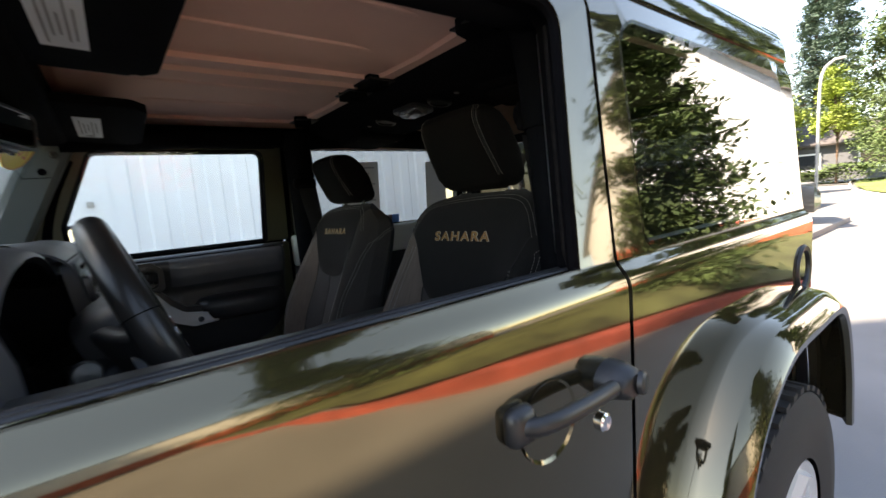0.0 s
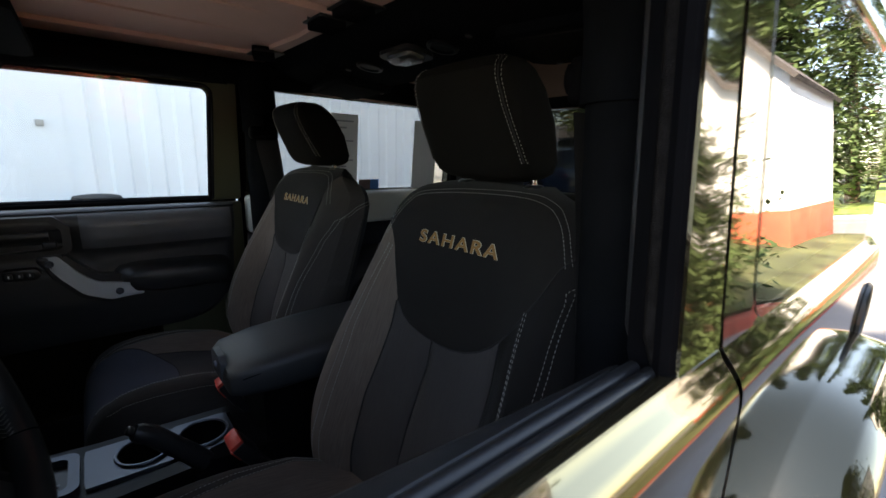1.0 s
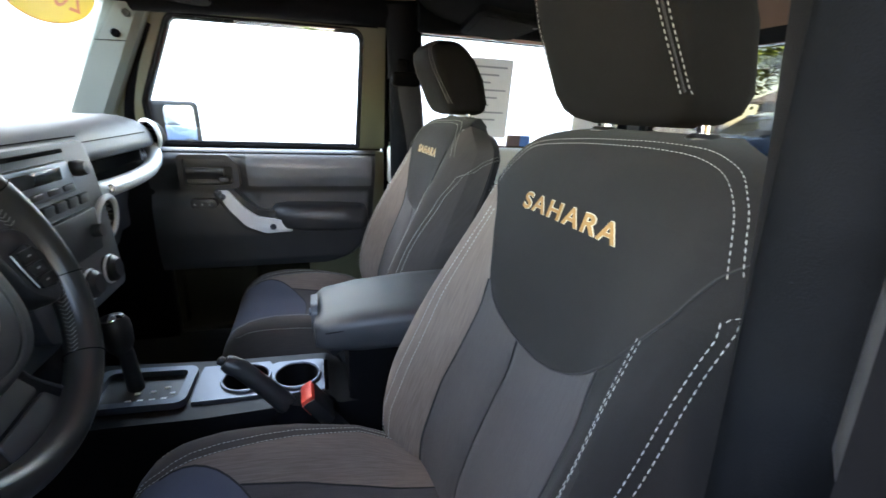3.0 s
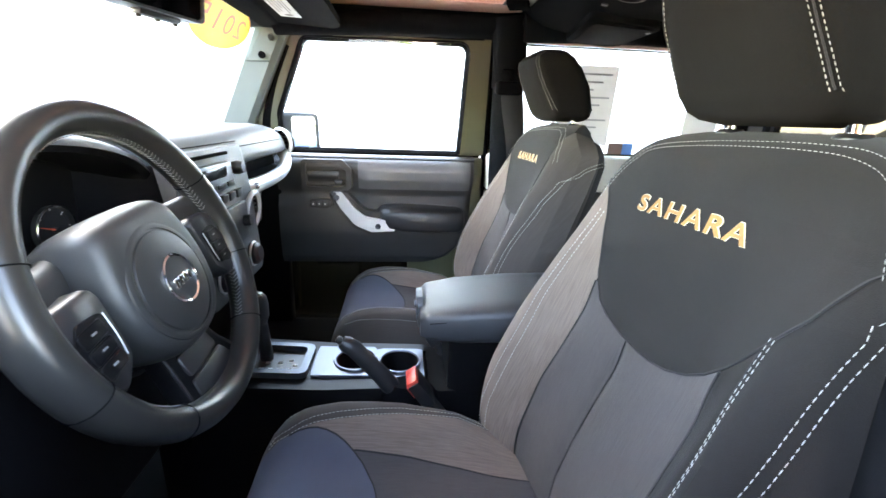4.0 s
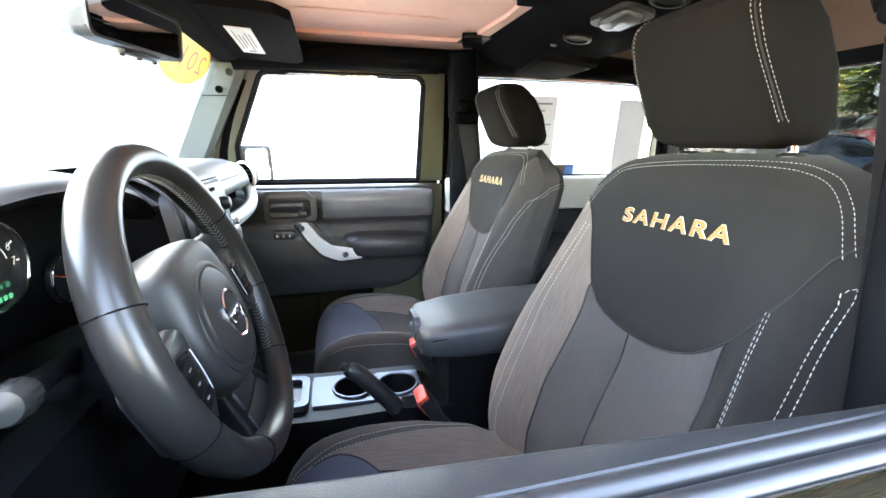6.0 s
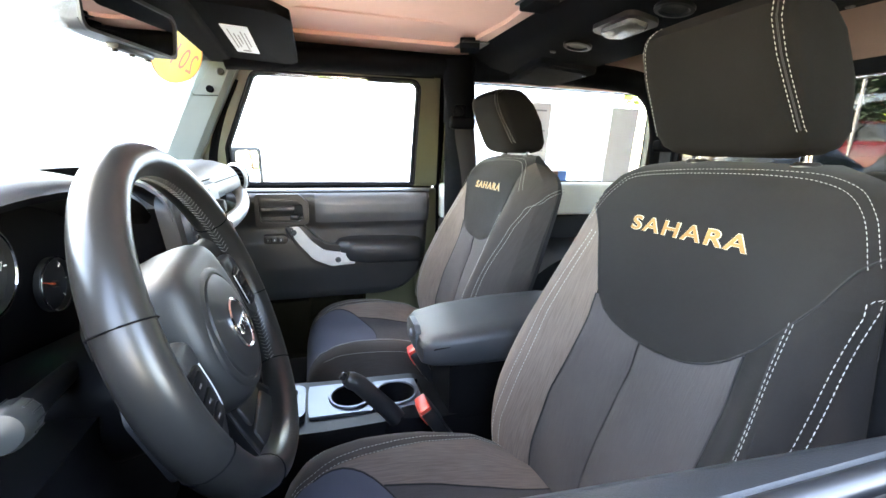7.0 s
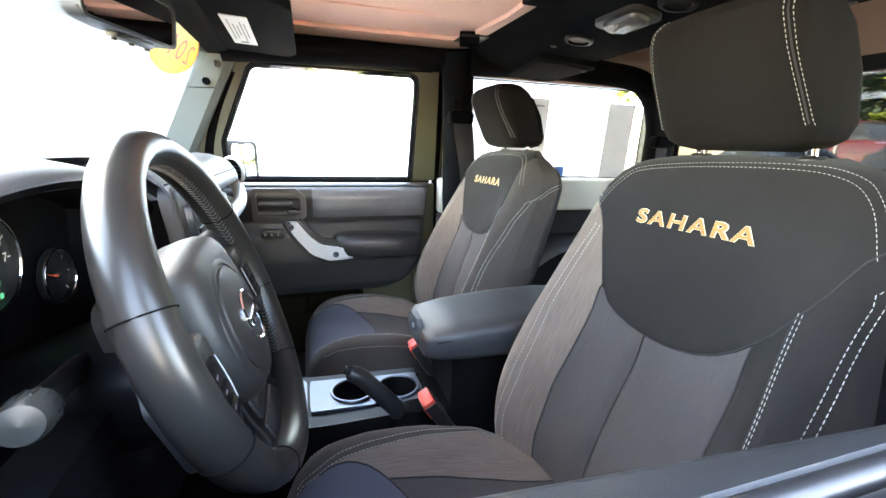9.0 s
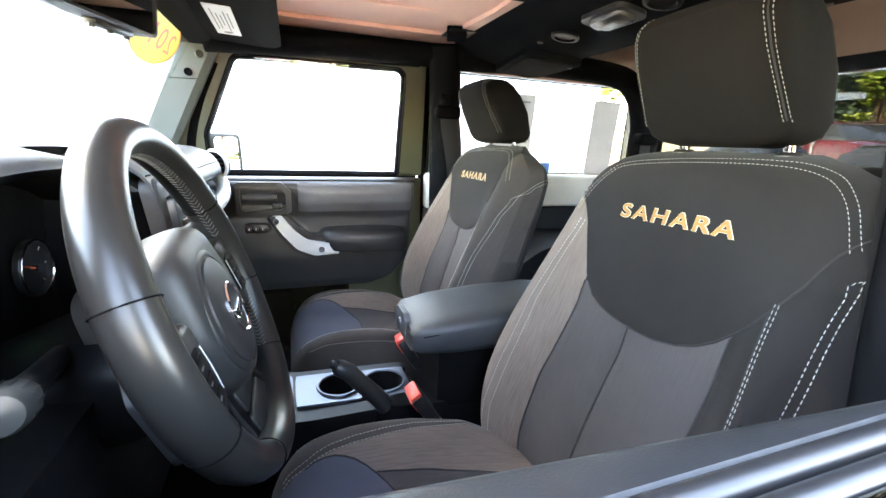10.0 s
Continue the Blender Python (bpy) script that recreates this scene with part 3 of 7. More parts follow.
def house(at, turn, label):
    m = pose(*at, 0, 0, turn)
    ob = thing("house", at, label, "house")
    part("wall", moved(box((0, 0, 1.5), (6, 14, 3.0)), m), SIDING, ob)
    rows = [[V(-3.6, -7.6, 2.85), V(-3.6, 7.6, 2.85)], [V(0, -7.6, 4.6), V(0, 7.6, 4.6)], [V(3.6, -7.6, 2.85), V(3.6, 7.6, 2.85)]]
    part("roof", moved(sheet(rows, 0.15), m), ROOF_TILE, ob)
    for y in (-4.5, -0.5, 3.8):
        w = part("window", moved(box((-3.02, y, 1.5), (0.06, 1.7, 1.2)), m), DARK_GLASS, ob)
        part("window_frame", moved(frame_plate([(-0.95, -0.7), (0.95, -0.7), (0.95, 0.7), (-0.95, 0.7)], [(-0.82, -0.57), (0.82, -0.57), (0.82, 0.57), (-0.82, 0.57)], lambda u, v, d: V(-3.06 + d, y + u, 1.5 + v), 0.07), m), WALL, w)
    part("door", moved(box((-3.02, 1.6, 1.05), (0.07, 0.95, 2.1), 0.01), m), DARK_GLASS, ob)
    return ob


house((47, 9.0, 0.3), 4, "low grey house with a brown roof across the road")
house((28.5, 14.9, 0.0), -28, "low grey house behind the parked cars")

street_lamp = thing("street_lamp", (30.5, 4.95, 0), "grey street lamp with a curved arm", "lamp")
part("pole", tube(smooth_line([(30.5, 4.95, 0), (30.5, 4.93, 3.0), (30.5, 4.9, 5.6), (30.6, 4.75, 6.6), (30.7, 4.35, 7.0)], 6), 0.075, 8), POLE, street_lamp)
part("lamp_head", box((30.7, 4.15, 7.0), (0.22, 0.5, 0.12), 0.04), POLE, street_lamp)
sign_post = thing("car_park_pole", (14.5, 7.9, 0), "slim grey pole beside the parked cars", "pole")
part("pole", rod((14.5, 7.9, 0), (14.6, 7.95, 4.2), 0.05, 8), POLE, sign_post)


def parked_car(at, turn, mat, label, boxy=0.0):
    """A parked car, nose towards its own -x."""
    m = pose(*at, 0, 0, turn)
    ob = thing("parked_car", at, label, "car", "parked cars")

    def ring(x, z0, z1, w0, w1):
        return [V(x, -w0, z0), V(x, -w0, z0 + (z1 - z0) * 0.55), V(x, -w1, z1 - 0.03), V(x, -w1 + 0.06, z1), V(x, w1 - 0.06, z1), V(x, w1, z1 - 0.03), V(x, w0, z0 + (z1 - z0) * 0.55), V(x, w0, z0)]
    lower = [ring(-2.2, 0.4, 0.72, 0.7, 0.66), ring(-2.05, 0.28, 0.86, 0.86, 0.8), ring(-1.0, 0.25, 1.0, 0.9, 0.84), ring(0.2, 0.25, 1.05, 0.9, 0.85), ring(1.7, 0.25, 1.06, 0.9, 0.84), ring(2.1, 0.3, 1.0, 0.86, 0.78), ring(2.2, 0.42, 0.9, 0.75, 0.7)]
    part("body", moved(loft(lower), m), mat, ob)
    cab = [ring(-1.05, 0.95, 1.02, 0.8, 0.76), ring(-0.35, 0.98, 1.5, 0.8, 0.64), ring(0.3, 0.98, 1.58, 0.8, 0.64), ring(1.1 + 0.6 * boxy, 0.98, 1.5, 0.8, 0.62), ring(1.9, 0.95, 1.06, 0.78, 0.72)]
    part("cabin_glass", moved(loft(cab), m), DARK_GLASS, ob)
    part("roof", moved(loft([ring(-0.4, 1.47, 1.5, 0.66, 0.6), ring(0.3, 1.55, 1.6, 0.66, 0.62), ring(1.1 + 0.6 * boxy, 1.48, 1.52, 0.64, 0.58)]), m), mat, ob)
    for s in (-1, 1):
        for x in (-1.35, 1.35):
            t = part("tyre", moved(lathe([(0.2, -0.1), (0.32, -0.09), (0.34, 0), (0.32, 0.09), (0.2, 0.1)], (x, s * 0.82, 0.34), (0, 1, 0), 20), m), TYRE, ob)
            part("rim", moved(lathe([(0.19, 0.0), (0.21, 0.03), (0.1, 0.05)], (x, s * 0.86, 0.34), (0, s, 0), 14), m), SILVER, t)
        part("tail_light", moved(box((2.16, s * 0.66, 0.86), (0.08, 0.2, 0.22), 0.02), m), RED, ob)
        part("headlight", moved(box((-2.12, s * 0.6, 0.72), (0.08, 0.26, 0.12), 0.03), m), LENS, ob)
    part("bumper", moved(box((2.2, 0, 0.5), (0.12, 1.5, 0.2), 0.04), m), SATIN, ob)
    return ob


slab("car_park_lower", (6.9, 1.0, -0.1), (13.6, 14.0, 0.12), ASPHALT, "raised asphalt car park behind the workshop", "car park", 0.06)
slab("car_park_upper", (13.5, 2.9, -0.1), (20.0, 14.0, 0.86), ASPHALT, "raised asphalt car park behind the workshop", "car park", 0.1)
parked_car((15.3, 7.45, 0.86), 62, CAR_RED, "dark red car parked in the sun", 0.4)
parked_car((11.0, 7.5, 0.12), -12, CAR_BLUE, "dark blue car parked beside a red one")
parked_car((11.4, 3.5, 0.12), 114, CAR_BLACK, "black car with chrome trim and red tail lights", 0.6)
parked_car((17.8, 10.2, 0.86), 75, CAR_BLACK, "dark car parked in the row", 1.0)


# ---- the car's shell ----
def holed_plate(outer, inner, place, depth):
    """A plate of any outline with a hole."""
    bm = bmesh.new()
    layers = []
    for d in (0, depth):
        loops = [[bm.verts.new(place(u, v, d)) for u, v in loop] for loop in (outer, inner)]
        edges = [bm.edges.new((l[k], l[(k + 1) % len(l)])) for l in loops for k in range(len(l))]
        bmesh.ops.triangle_fill(bm, use_beauty=True, use_dissolve=False, edges=edges)
        layers.append(loops)
    for a, b in zip(*layers):
        for k in range(len(a)):
            j = (k + 1) % len(a)
            bm.faces.new((a[k], a[j], b[j], b[k]))
    return bm


car = thing("off_road_car", (0, 0, 0), "olive-green two-door off-road car with its side window open", "car")
half_width = lerp_table([(0.5, 0.762), (0.8, 0.774), (1.1, 0.777), (1.2, 0.7765), (1.212, 0.7755), (1.220, 0.773), (1.226, 0.7695), (1.232, 0.765), (1.238, 0.760), (1.243, 0.7565), (1.247, 0.754), (1.6, 0.725), (1.7, 0.695)])
BODY_Z = [0.56, 0.62, 0.7, 0.8, 0.9, 1.0, 1.08, 1.14, 1.18, 1.2, 1.212, 1.22, 1.226, 1.232, 1.238, 1.243, 1.247]


def side_sheet(side, x0, x1, zs, thick=0.02, step=0.06, floor_at=None):
    n = max(2, int((x1 - x0) / step))
    rows = []
    for i in range(n + 1):
        x = x0 + (x1 - x0) * i / n
        lo = floor_at(x) if floor_at else zs[0]
        row = []
        for z in zs:
            zz = max(z, lo) if z < zs[-3] else z
            row.append(V(x, side * half_width(zz), zz))
        rows.append(row)
    bm = sheet(rows)
    bmesh.ops.remove_doubles(bm, verts=bm.verts, dist=0.0005)
    return bm


def side_place(side):
    return lambda u, v, d: V(u, side * (half_width(v) - d), v)


def split(outline, n=4):
    """More points along each side of an outline."""
    out = []
    for i, p in enumerate(outline):
        q = outline[(i + 1) % len(outline)]
        out += [(p[0] + (q[0] - p[0]) * k / n, p[1] + (q[1] - p[1]) * k / n) for k in range(n)]
    return out


ARCH = lambda x: 0.98 - 0.9 * max(0.0, abs(x - 0.56) - 0.3) if abs(x - 0.56) < 0.52 else 0.56
for side in (-1, 1):
    place = side_place(side)
    # quarter panel under the side window
    part("quarter_panel", side_sheet(side, -0.028, 0.96, BODY_Z, floor_at=lambda x: max(0.56, min(1.0, 1.0 - 1.6 * (abs(x - 0.60) - 0.33))) if abs(x - 0.60) < 0.6 else 0.56), OLIVE, car)
    # hard top side with its window
    outer = split([(-0.028, 1.245), (-0.028, 1.665), (0.945, 1.665), (0.96, 1.245)], 14)
    inner = rounded([(0.062, 1.252), (0.046, 1.605), (0.83 if side < 0 else 0.89, 1.605), (0.855 if side < 0 else 0.905, 1.252)], [0.035, 0.05, 0.05, 0.04], 13)
    top_side = part("hardtop_side", holed_plate(outer, inner, place, 0.03), OLIVE, car)
    pane = part("side_window", prism(inner if side > 0 else [(0.45 + (u - 0.45) * 1.012, 1.428 + (v - 1.428) * 1.025) for u, v in inner], lambda u, v, d: V(u, side * (0.754 - 0.0822 * (v - 1.247) + (0.0015 if side < 0 else -0.004) - d), v), 0.004), TINTED, car, "dark tinted glass pane")
    pane.visible_shadow = False
    ring_pts = [place(u, v, -0.002) for u, v in inner]
    if side > 0:
        part("window_trim", tube(ring_pts, 0.003, 6, closed=True), RUBBER, pane)
    # pale inside of the hard top under the window
    part("inner_ledge", box((0.465, side * 0.7, 1.185), (0.98, 0.05, 0.13), 0.014, 3), SHELL, car, "pale grey-green inner ledge of the hard top")
    rows = [[V(x, side * (half_width(z) - 0.034), z) for x in np.linspace(0.0, 0.94, 6)] for z in (1.605, 1.63, 1.66, 1.69)]
    part("inner_top_rail", sheet(rows, 0.01), LINER, car, "salmon-pink lining above the window")
    part("inner_side_panel", box((0.46, side * 0.715, 0.86), (0.97, 0.03, 0.52), 0.01), BLACK, car)
    # wing flare over the rear wheel
    def flare_path(dy, dz):
        return [(0.04, 0.60), (0.10, 0.80), (0.20, 0.95), (0.37, 1.042), (0.60, 1.052), (0.83, 1.04), (0.945, 0.95), (1.02, 0.79), (1.05, 0.62)]
    mid = smooth_line([(x, 0, z) for x, z in flare_path(0, 0)], 5)
    rings = []
    for i, p in enumerate(mid):
        d = (mid[min(i + 1, len(mid) - 1)] - mid[max(i - 1, 0)]).normalized()
        nrm = V(-d.z, 0, d.x)
        if nrm.z < 0 and abs(p.x - 0.56) < 0.4:
            nrm = -nrm
        sec = [(0.765, 0.006), (0.777, 0.007), (0.835, -0.002), (0.842, -0.005), (0.865, -0.03), (0.870, -0.038), (0.868, -0.055), (0.856, -0.058), (0.842, -0.03), (0.765, -0.015)]
        rings.append([V(p.x, side * y, p.z) + nrm * h for y, h in sec])
    part("wheel_flare", loft(rings), OLIVE, car, "glossy olive wheel flare")
    part("wheel_liner", loft([[V(p.x + (0.58 - p.x) * 0.08, side * y, p.z - 0.03) for y in (0.45, 0.77)] + [V(p.x + (0.58 - p.x) * 0.1, side * y, p.z - 0.05) for y in (0.77, 0.45)] for p in mid]), SATIN, car)
    # roof rail, pillars
    part("roof_rail_pad", tube(smooth_line([(-0.70, side * 0.632, 1.616), (-0.4, side * 0.635, 1.629), (-0.05, side * 0.63, 1.638), (0.06, side * 0.61, 1.642)], 5), 0, 14, flat=(0.035, 0.048), up=(0, 1, 0)), BAR_PAD, car, "dark padded roll bar along the roof edge")
    post = part("roll_bar_post", tube(smooth_line([(-0.0, side * 0.6, 1.66), (0.012, side * 0.612, 1.55), (0.014, side * 0.616, 1.46)], 6), 0, 14, flat=(0.043, 0.053), up=(1, 0, 0)), BAR_PAD, car, "dark padded upright roll bar")
    part("roll_bar_cover", tube(smooth_line([(0.014, side * 0.616, 1.48), (0.018, side * 0.625, 1.3), (0.03, side * 0.64, 0.95), (0.04, side * 0.65, 0.62)], 6), 0, 14, flat=(0.038, 0.048), up=(1, 0, 0)), BAR_PAD, car, "dark cloth cover of the lower roll bar")
    part("rear_roll_bar", tube(smooth_line([(0.04, side * 0.585, 1.63), (0.35, side * 0.59, 1.64), (0.68, side * 0.595, 1.63), (0.79, side * 0.6, 1.585), (0.85, side * 0.605, 1.48), (0.885, side * 0.61, 1.25), (0.92, side * 0.61, 0.9)], 6), 0, 12, flat=(0.042, 0.042), up=(0, 1, 0)), BAR_PAD, car)
    # windscreen pillar
    rings = []
    for f in np.linspace(0, 1, 7):
        x, y, z = -0.885 + 0.19 * f, 0.706 - 0.042 * f, 1.24 + 0.39 * f
        rings.append([V(x + a, side * (y + b), z) for a, b in ((-0.066, 0.03), (-0.068, -0.02), (-0.048, -0.034), (0.026, -0.034), (0.042, -0.02), (0.044, 0.03))])
    pillar = part("windscreen_pillar", loft(rings), PILLAR_TRIM, car, "grey-green painted windscreen pillar")
    for x, z, mat in ((-0.715, 1.575, SATIN), (-0.748, 1.526, RUBBER)):
        y = side * (0.706 - 0.042 * (z - 1.24) / 0.38 - 0.033)
        part("pillar_bolt", lathe([(0.0105, 0.0), (0.0105, 0.004), (0.008, 0.006), (0.006, 0.003), (0.0, 0.003)], (x, y, z), (0, -side, 0), 14), mat, pillar)
    part("pillar_seam", tube([V(x, side * 0.6425, 1.507 + 0.03 * (x + 0.8)) for x in np.linspace(-0.800, -0.728, 4)], 0.0011, 5), RUBBER, pillar)

# roof, header, rear
rows = []
for x in np.linspace(-0.80, 0.96, 14):
    rows.append([V(x, y, 1.80 - 0.05 * (abs(y) / 0.66) ** 3 - 0.035 * max(0, (-0.55 - x) / 0.25) ** 2 - 0.03 * max(0, (x - 0.8) / 0.16) ** 2) for y in np.linspace(-0.66, 0.66, 15)])
part("roof_top", sheet(rows, 0.02), OLIVE, car)
for side in (-1, 1):
    rows = [[V(x, side * y, z) for x in np.linspace(-0.80, 0.95, 10)] for y, z in ((0.655, 1.757), (0.69, 1.74), (0.706, 1.71), (0.714, 1.655))]
    part("roof_edge", sheet(rows, 0.02), OLIVE, car)
part("windscreen_header", box((-0.732, 0, 1.646), (0.12, 1.32, 0.09), 0.018, 3), BAR_PAD, car, "dark padded windscreen header")
rear_wall = part("rear_frame", frame_plate(split([(-0.70, 1.22), (0.70, 1.22), (0.66, 1.74), (-0.66, 1.74)], 8), rounded([(-0.60, 1.2225), (0.60, 1.2225), (0.57, 1.582), (-0.57, 1.582)], 0.03, 7), lambda u, v, d: V(0.972 - 0.04 * (v - 1.2) - d, u, v), 0.04), DEEP, car)
glass = part("rear_window", prism(rounded([(-0.61, 1.215), (0.61, 1.215), (0.58, 1.59), (-0.58, 1.59)], 0.03, 7), lambda u, v, d: V(0.95 - 0.04 * (v - 1.2) - d, u, v), 0.004), REAR_TINT, car)
glass.visible_shadow = False
part("rear_window_strip", box((0.918, 0, 1.578), (0.01, 1.16, 0.007), 0.002), CHROME, glass)
part("tailgate", box((0.95, 0, 0.89), (0.05, 1.5, 0.66), 0.02), OLIVE, car)
part("rear_bumper", box((1.06, 0, 0.6), (0.14, 1.6, 0.18), 0.04, 3), SATIN, car)
# floor, scuttle, bonnet
part("floor_pan", box((0.0, 0, 0.575), (1.95, 1.5, 0.03), 0.01), CARPET, car)
part("firewall", box((-0.98, 0, 0.9), (0.04, 1.48, 0.7), 0.01), CARPET, car)
part("cowl", box((-1.0, 0, 1.24), (0.2, 1.42, 0.06), 0.02), OLIVE, car)
rings = []
for x, w, z0, z1 in ((-0.99, 0.70, 0.8, 1.235), (-1.3, 0.67, 0.8, 1.23), (-1.8, 0.6, 0.78, 1.2), (-2.12, 0.56, 0.75, 1.15), (-2.18, 0.54, 0.75, 1.08)):
    rings.append([V(x, -w, z0), V(x, -w, z1 - 0.08), V(x, -w + 0.05, z1 - 0.015), V(x, -w * 0.5, z1 + 0.012), V(x, w * 0.5, z1 + 0.012), V(x, w - 0.05, z1 - 0.015), V(x, w, z1 - 0.08), V(x, w, z0)])
part("bonnet", loft(rings), OLIVE, car)
for s in (-1, 1):
    part("front_flare", box((-1.75, s * 0.74, 0.98), (0.95, 0.36, 0.07), 0.03, 3), OLIVE, car)
part("front_bumper", box((-2.38, 0, 0.62), (0.16, 1.6, 0.2), 0.04, 3), SATIN, car)


def road_wheel(x, side):
    c = (x, side * 0.715, 0.41)
    t = part("wheel", lathe([(0.235, -0.115), (0.30, -0.125), (0.375, -0.12), (0.398, -0.105), (0.405, -0.06), (0.405, 0.06), (0.398, 0.105), (0.375, 0.12), (0.30, 0.125), (0.235, 0.115)], c, (0, side, 0), 44, closed=False), TYRE, car, "black road tyre")
    lugs = bmesh.new()
    for k in range(44):
        a = 2 * math.pi * k / 44
        for w in (-0.085, -0.03, 0.03, 0.085):
            b = box((0, 0, 0), (0.03, 0.042, 0.014), 0.0)
            b = moved(b, Matrix.Translation(c) @ pose(0, 0, 0, 0, math.degrees(a), 0) @ Matrix.Translation((0, w, 0.409)))
            me = bpy.data.meshes.new("t")
            b.to_mesh(me)
            b.free()
            lugs.from_mesh(me)
            bpy.data.meshes.remove(me)
    tagged(part("tread", lugs, TYRE, t), kind="stuff")
    part("rim", lathe([(0.236, 0.09), (0.225, 0.11), (0.2, 0.1), (0.19, 0.05), (0.05, 0.06), (0.045, 0.075), (0.0, 0.075)], c, (0, side, 0), 32, closed=False), SILVER, t)
    for k in range(5):
        a = 2 * math.pi * k / 5
        p = [V(c[0] + r * math.cos(a), c[1] + side * h, c[2] + r * math.sin(a)) for r, h in ((0.04, 0.075), (0.12, 0.085), (0.2, 0.1))]
        part("spoke", tube(p, [0.032, 0.026, 0.03], 8), SILVER, t)


for s in (-1, 1):
    road_wheel(0.62, s)
    road_wheel(-1.75, s)

# windscreen
screen = part("windscreen", prism(rounded([(-0.665, 1.285), (0.665, 1.285), (0.63, 1.63), (-0.63, 1.63)], 0.03, 6), lambda u, v, d: V(-0.93 + 0.62 * (v - 1.285) - d, u, v), 0.005), CLEAR, car)
screen.visible_shadow = False

# fuel cap
cap = part("fuel_filler", lathe([(0.066, 0.0), (0.068, 0.006), (0.063, 0.012), (0.052, 0.010), (0.05, 0.004), (0.0, 0.004)], (0.865, -0.772, 1.085), (0, -1, 0), 28), SATIN, car)

# ---- doors ----
OPENING = [(-0.730, 1.2365), (-0.735, 1.36), (-0.640, 1.595), (-0.100, 1.600), (-0.118, 1.2365)]
OUTLINE = [(-0.80, 1.2365), (-0.80, 1.36), (-0.69, 1.632), (-0.036, 1.636), (-0.036, 1.2365)]


def door_shell(side, ajar_label):
    door = part("front_door", side_sheet(side, -0.98, -0.038, BODY_Z), OLIVE, car, ajar_label)
    place = side_place(side)
    inner = rounded(OPENING, [0.012, 0.05, 0.035, 0.035, 0.012], 6)
    outer = rounded(OUTLINE, [0.01, 0.05, 0.03, 0.03, 0.01], 6)
    if side < 0:
        part("window_frame", frame_plate(outer, inner, place, 0.012), OLIVE, door)
        part("frame_lining", frame_plate(outer, [(u + 0.012 * (u > -0.3), v) for u, v in inner], lambda u, v, d: place(u, v, 0.0125 + d), 0.034), RUBBER, door, "black lining inside the window frame")
        up = [(-0.118 + 0.016 * (z - 1.2365) / 0.3635, z) for z in np.linspace(1.225, 1.575, 9)]
        part("window_channel", tube([place(x + 0.008, z, 0.024) for x, z in up], 0, 12, flat=(0.0085, 0.0075), up=(0, 1, 0)), FELT, door, "grey felt window channel")
        part("inner_weatherstrip", tube([place(x + 0.022, z, 0.046) for x, z in up], 0, 14, flat=(0.008, 0.008), up=(0, 1, 0)), SATIN, door, "smooth black weatherstrip")
    else:
        part("window_frame", frame_plate(outer, inner, place, 0.045), OLIVE_IN, door)
    back, wide = (0.0115, 0.0085) if side < 0 else (0.007, 0.0125)
    part("window_seal", tube([place(u, v, back) for u, v in inner], 0, 8, closed=True, flat=(wide, wide), up=(0, 1, 0)), RUBBER, door)
    if side > 0:
        part("inner_window_seal", tube([place(u, v, 0.038) for u, v in inner], 0.006, 6, closed=True), RUBBER, door)
    return door


near_door = door_shell(-1, "olive driver's door with its window lowered")
far_door = door_shell(1, "olive passenger's door with its window closed")
far_pane = part("door_glass", prism(rounded(OPENING, 0.02, 5), lambda u, v, d: V(u, half_width(v) - 0.022 - d, v), 0.004), CLEAR, far_door)
far_pane.visible_shadow = False
part("door_jamb", box((-0.012, 0.742, 1.43), (0.05, 0.03, 0.42), 0.006), OLIVE_IN, car, "olive painted door jamb")
part("jamb_seal", tube([V(-0.03, 0.722, z) for z in np.linspace(0.95, 1.62, 6)], 0.012, 8), RUBBER, car)
for side in (-1, 1):
    part("rail_cover", box((-0.33, side * 0.685, 1.652), (0.78, 0.035, 0.09), 0.008), BAR_PAD, car)
strip = smooth_line([(-0.772, 0.712, 1.25), (-0.768, 0.708, 1.34), (-0.735, 0.70, 1.45), (-0.685, 0.69, 1.565)], 6)
part("door_front_seal", tube(strip, 0, 10, flat=(0.011, 0.017), up=(1, 0, 0)), RUBBER, car, "black rubber door seal along the windscreen pillar")
part("door_top_seal", tube([V(x, 0.685, 1.612) for x in np.linspace(-0.67, -0.06, 8)], 0, 10, flat=(0.012, 0.012), up=(0, 0, 1)), RUBBER, car)
for side in (-1, 1):
    part("pillar_trim", box((0.012, side * 0.705, 1.24), (0.032, 0.05, 0.62), 0.008), PILLAR_TRIM, car, "grey painted pillar behind the door")
for side in (-1, 1):
    part("kick_panel", box((-0.86, side * 0.715, 0.92), (0.26, 0.05, 0.64), 0.01), DEEP, car)


# ---- front seats ----
SEAT_Y = -0.37
back_x = smooth_table([(0.76, -0.118), (0.86, -0.116), (0.95, -0.098), (1.05, -0.068), (1.15, -0.035), (1.22, -0.014), (1.27, 0.002), (1.31, 0.018), (1.335, 0.036), (1.348, 0.055), (1.356, 0.078), (1.36, 0.10)])
back_w = smooth_table([(0.76, 0.205), (0.86, 0.225), (0.95, 0.24), (1.05, 0.243), (1.15, 0.235), (1.22, 0.232), (1.27, 0.226), (1.31, 0.211), (1.335, 0.186), (1.348, 0.160), (1.356, 0.125), (1.36, 0.10)])
bolster = smooth_table([(0.76, 0.03), (0.86, 0.06), (0.95, 0.066), (1.05, 0.055), (1.15, 0.036), (1.22, 0.016), (1.27, 0.006), (1.31, 0.0), (1.4, 0.0)])
BIB = 1.108
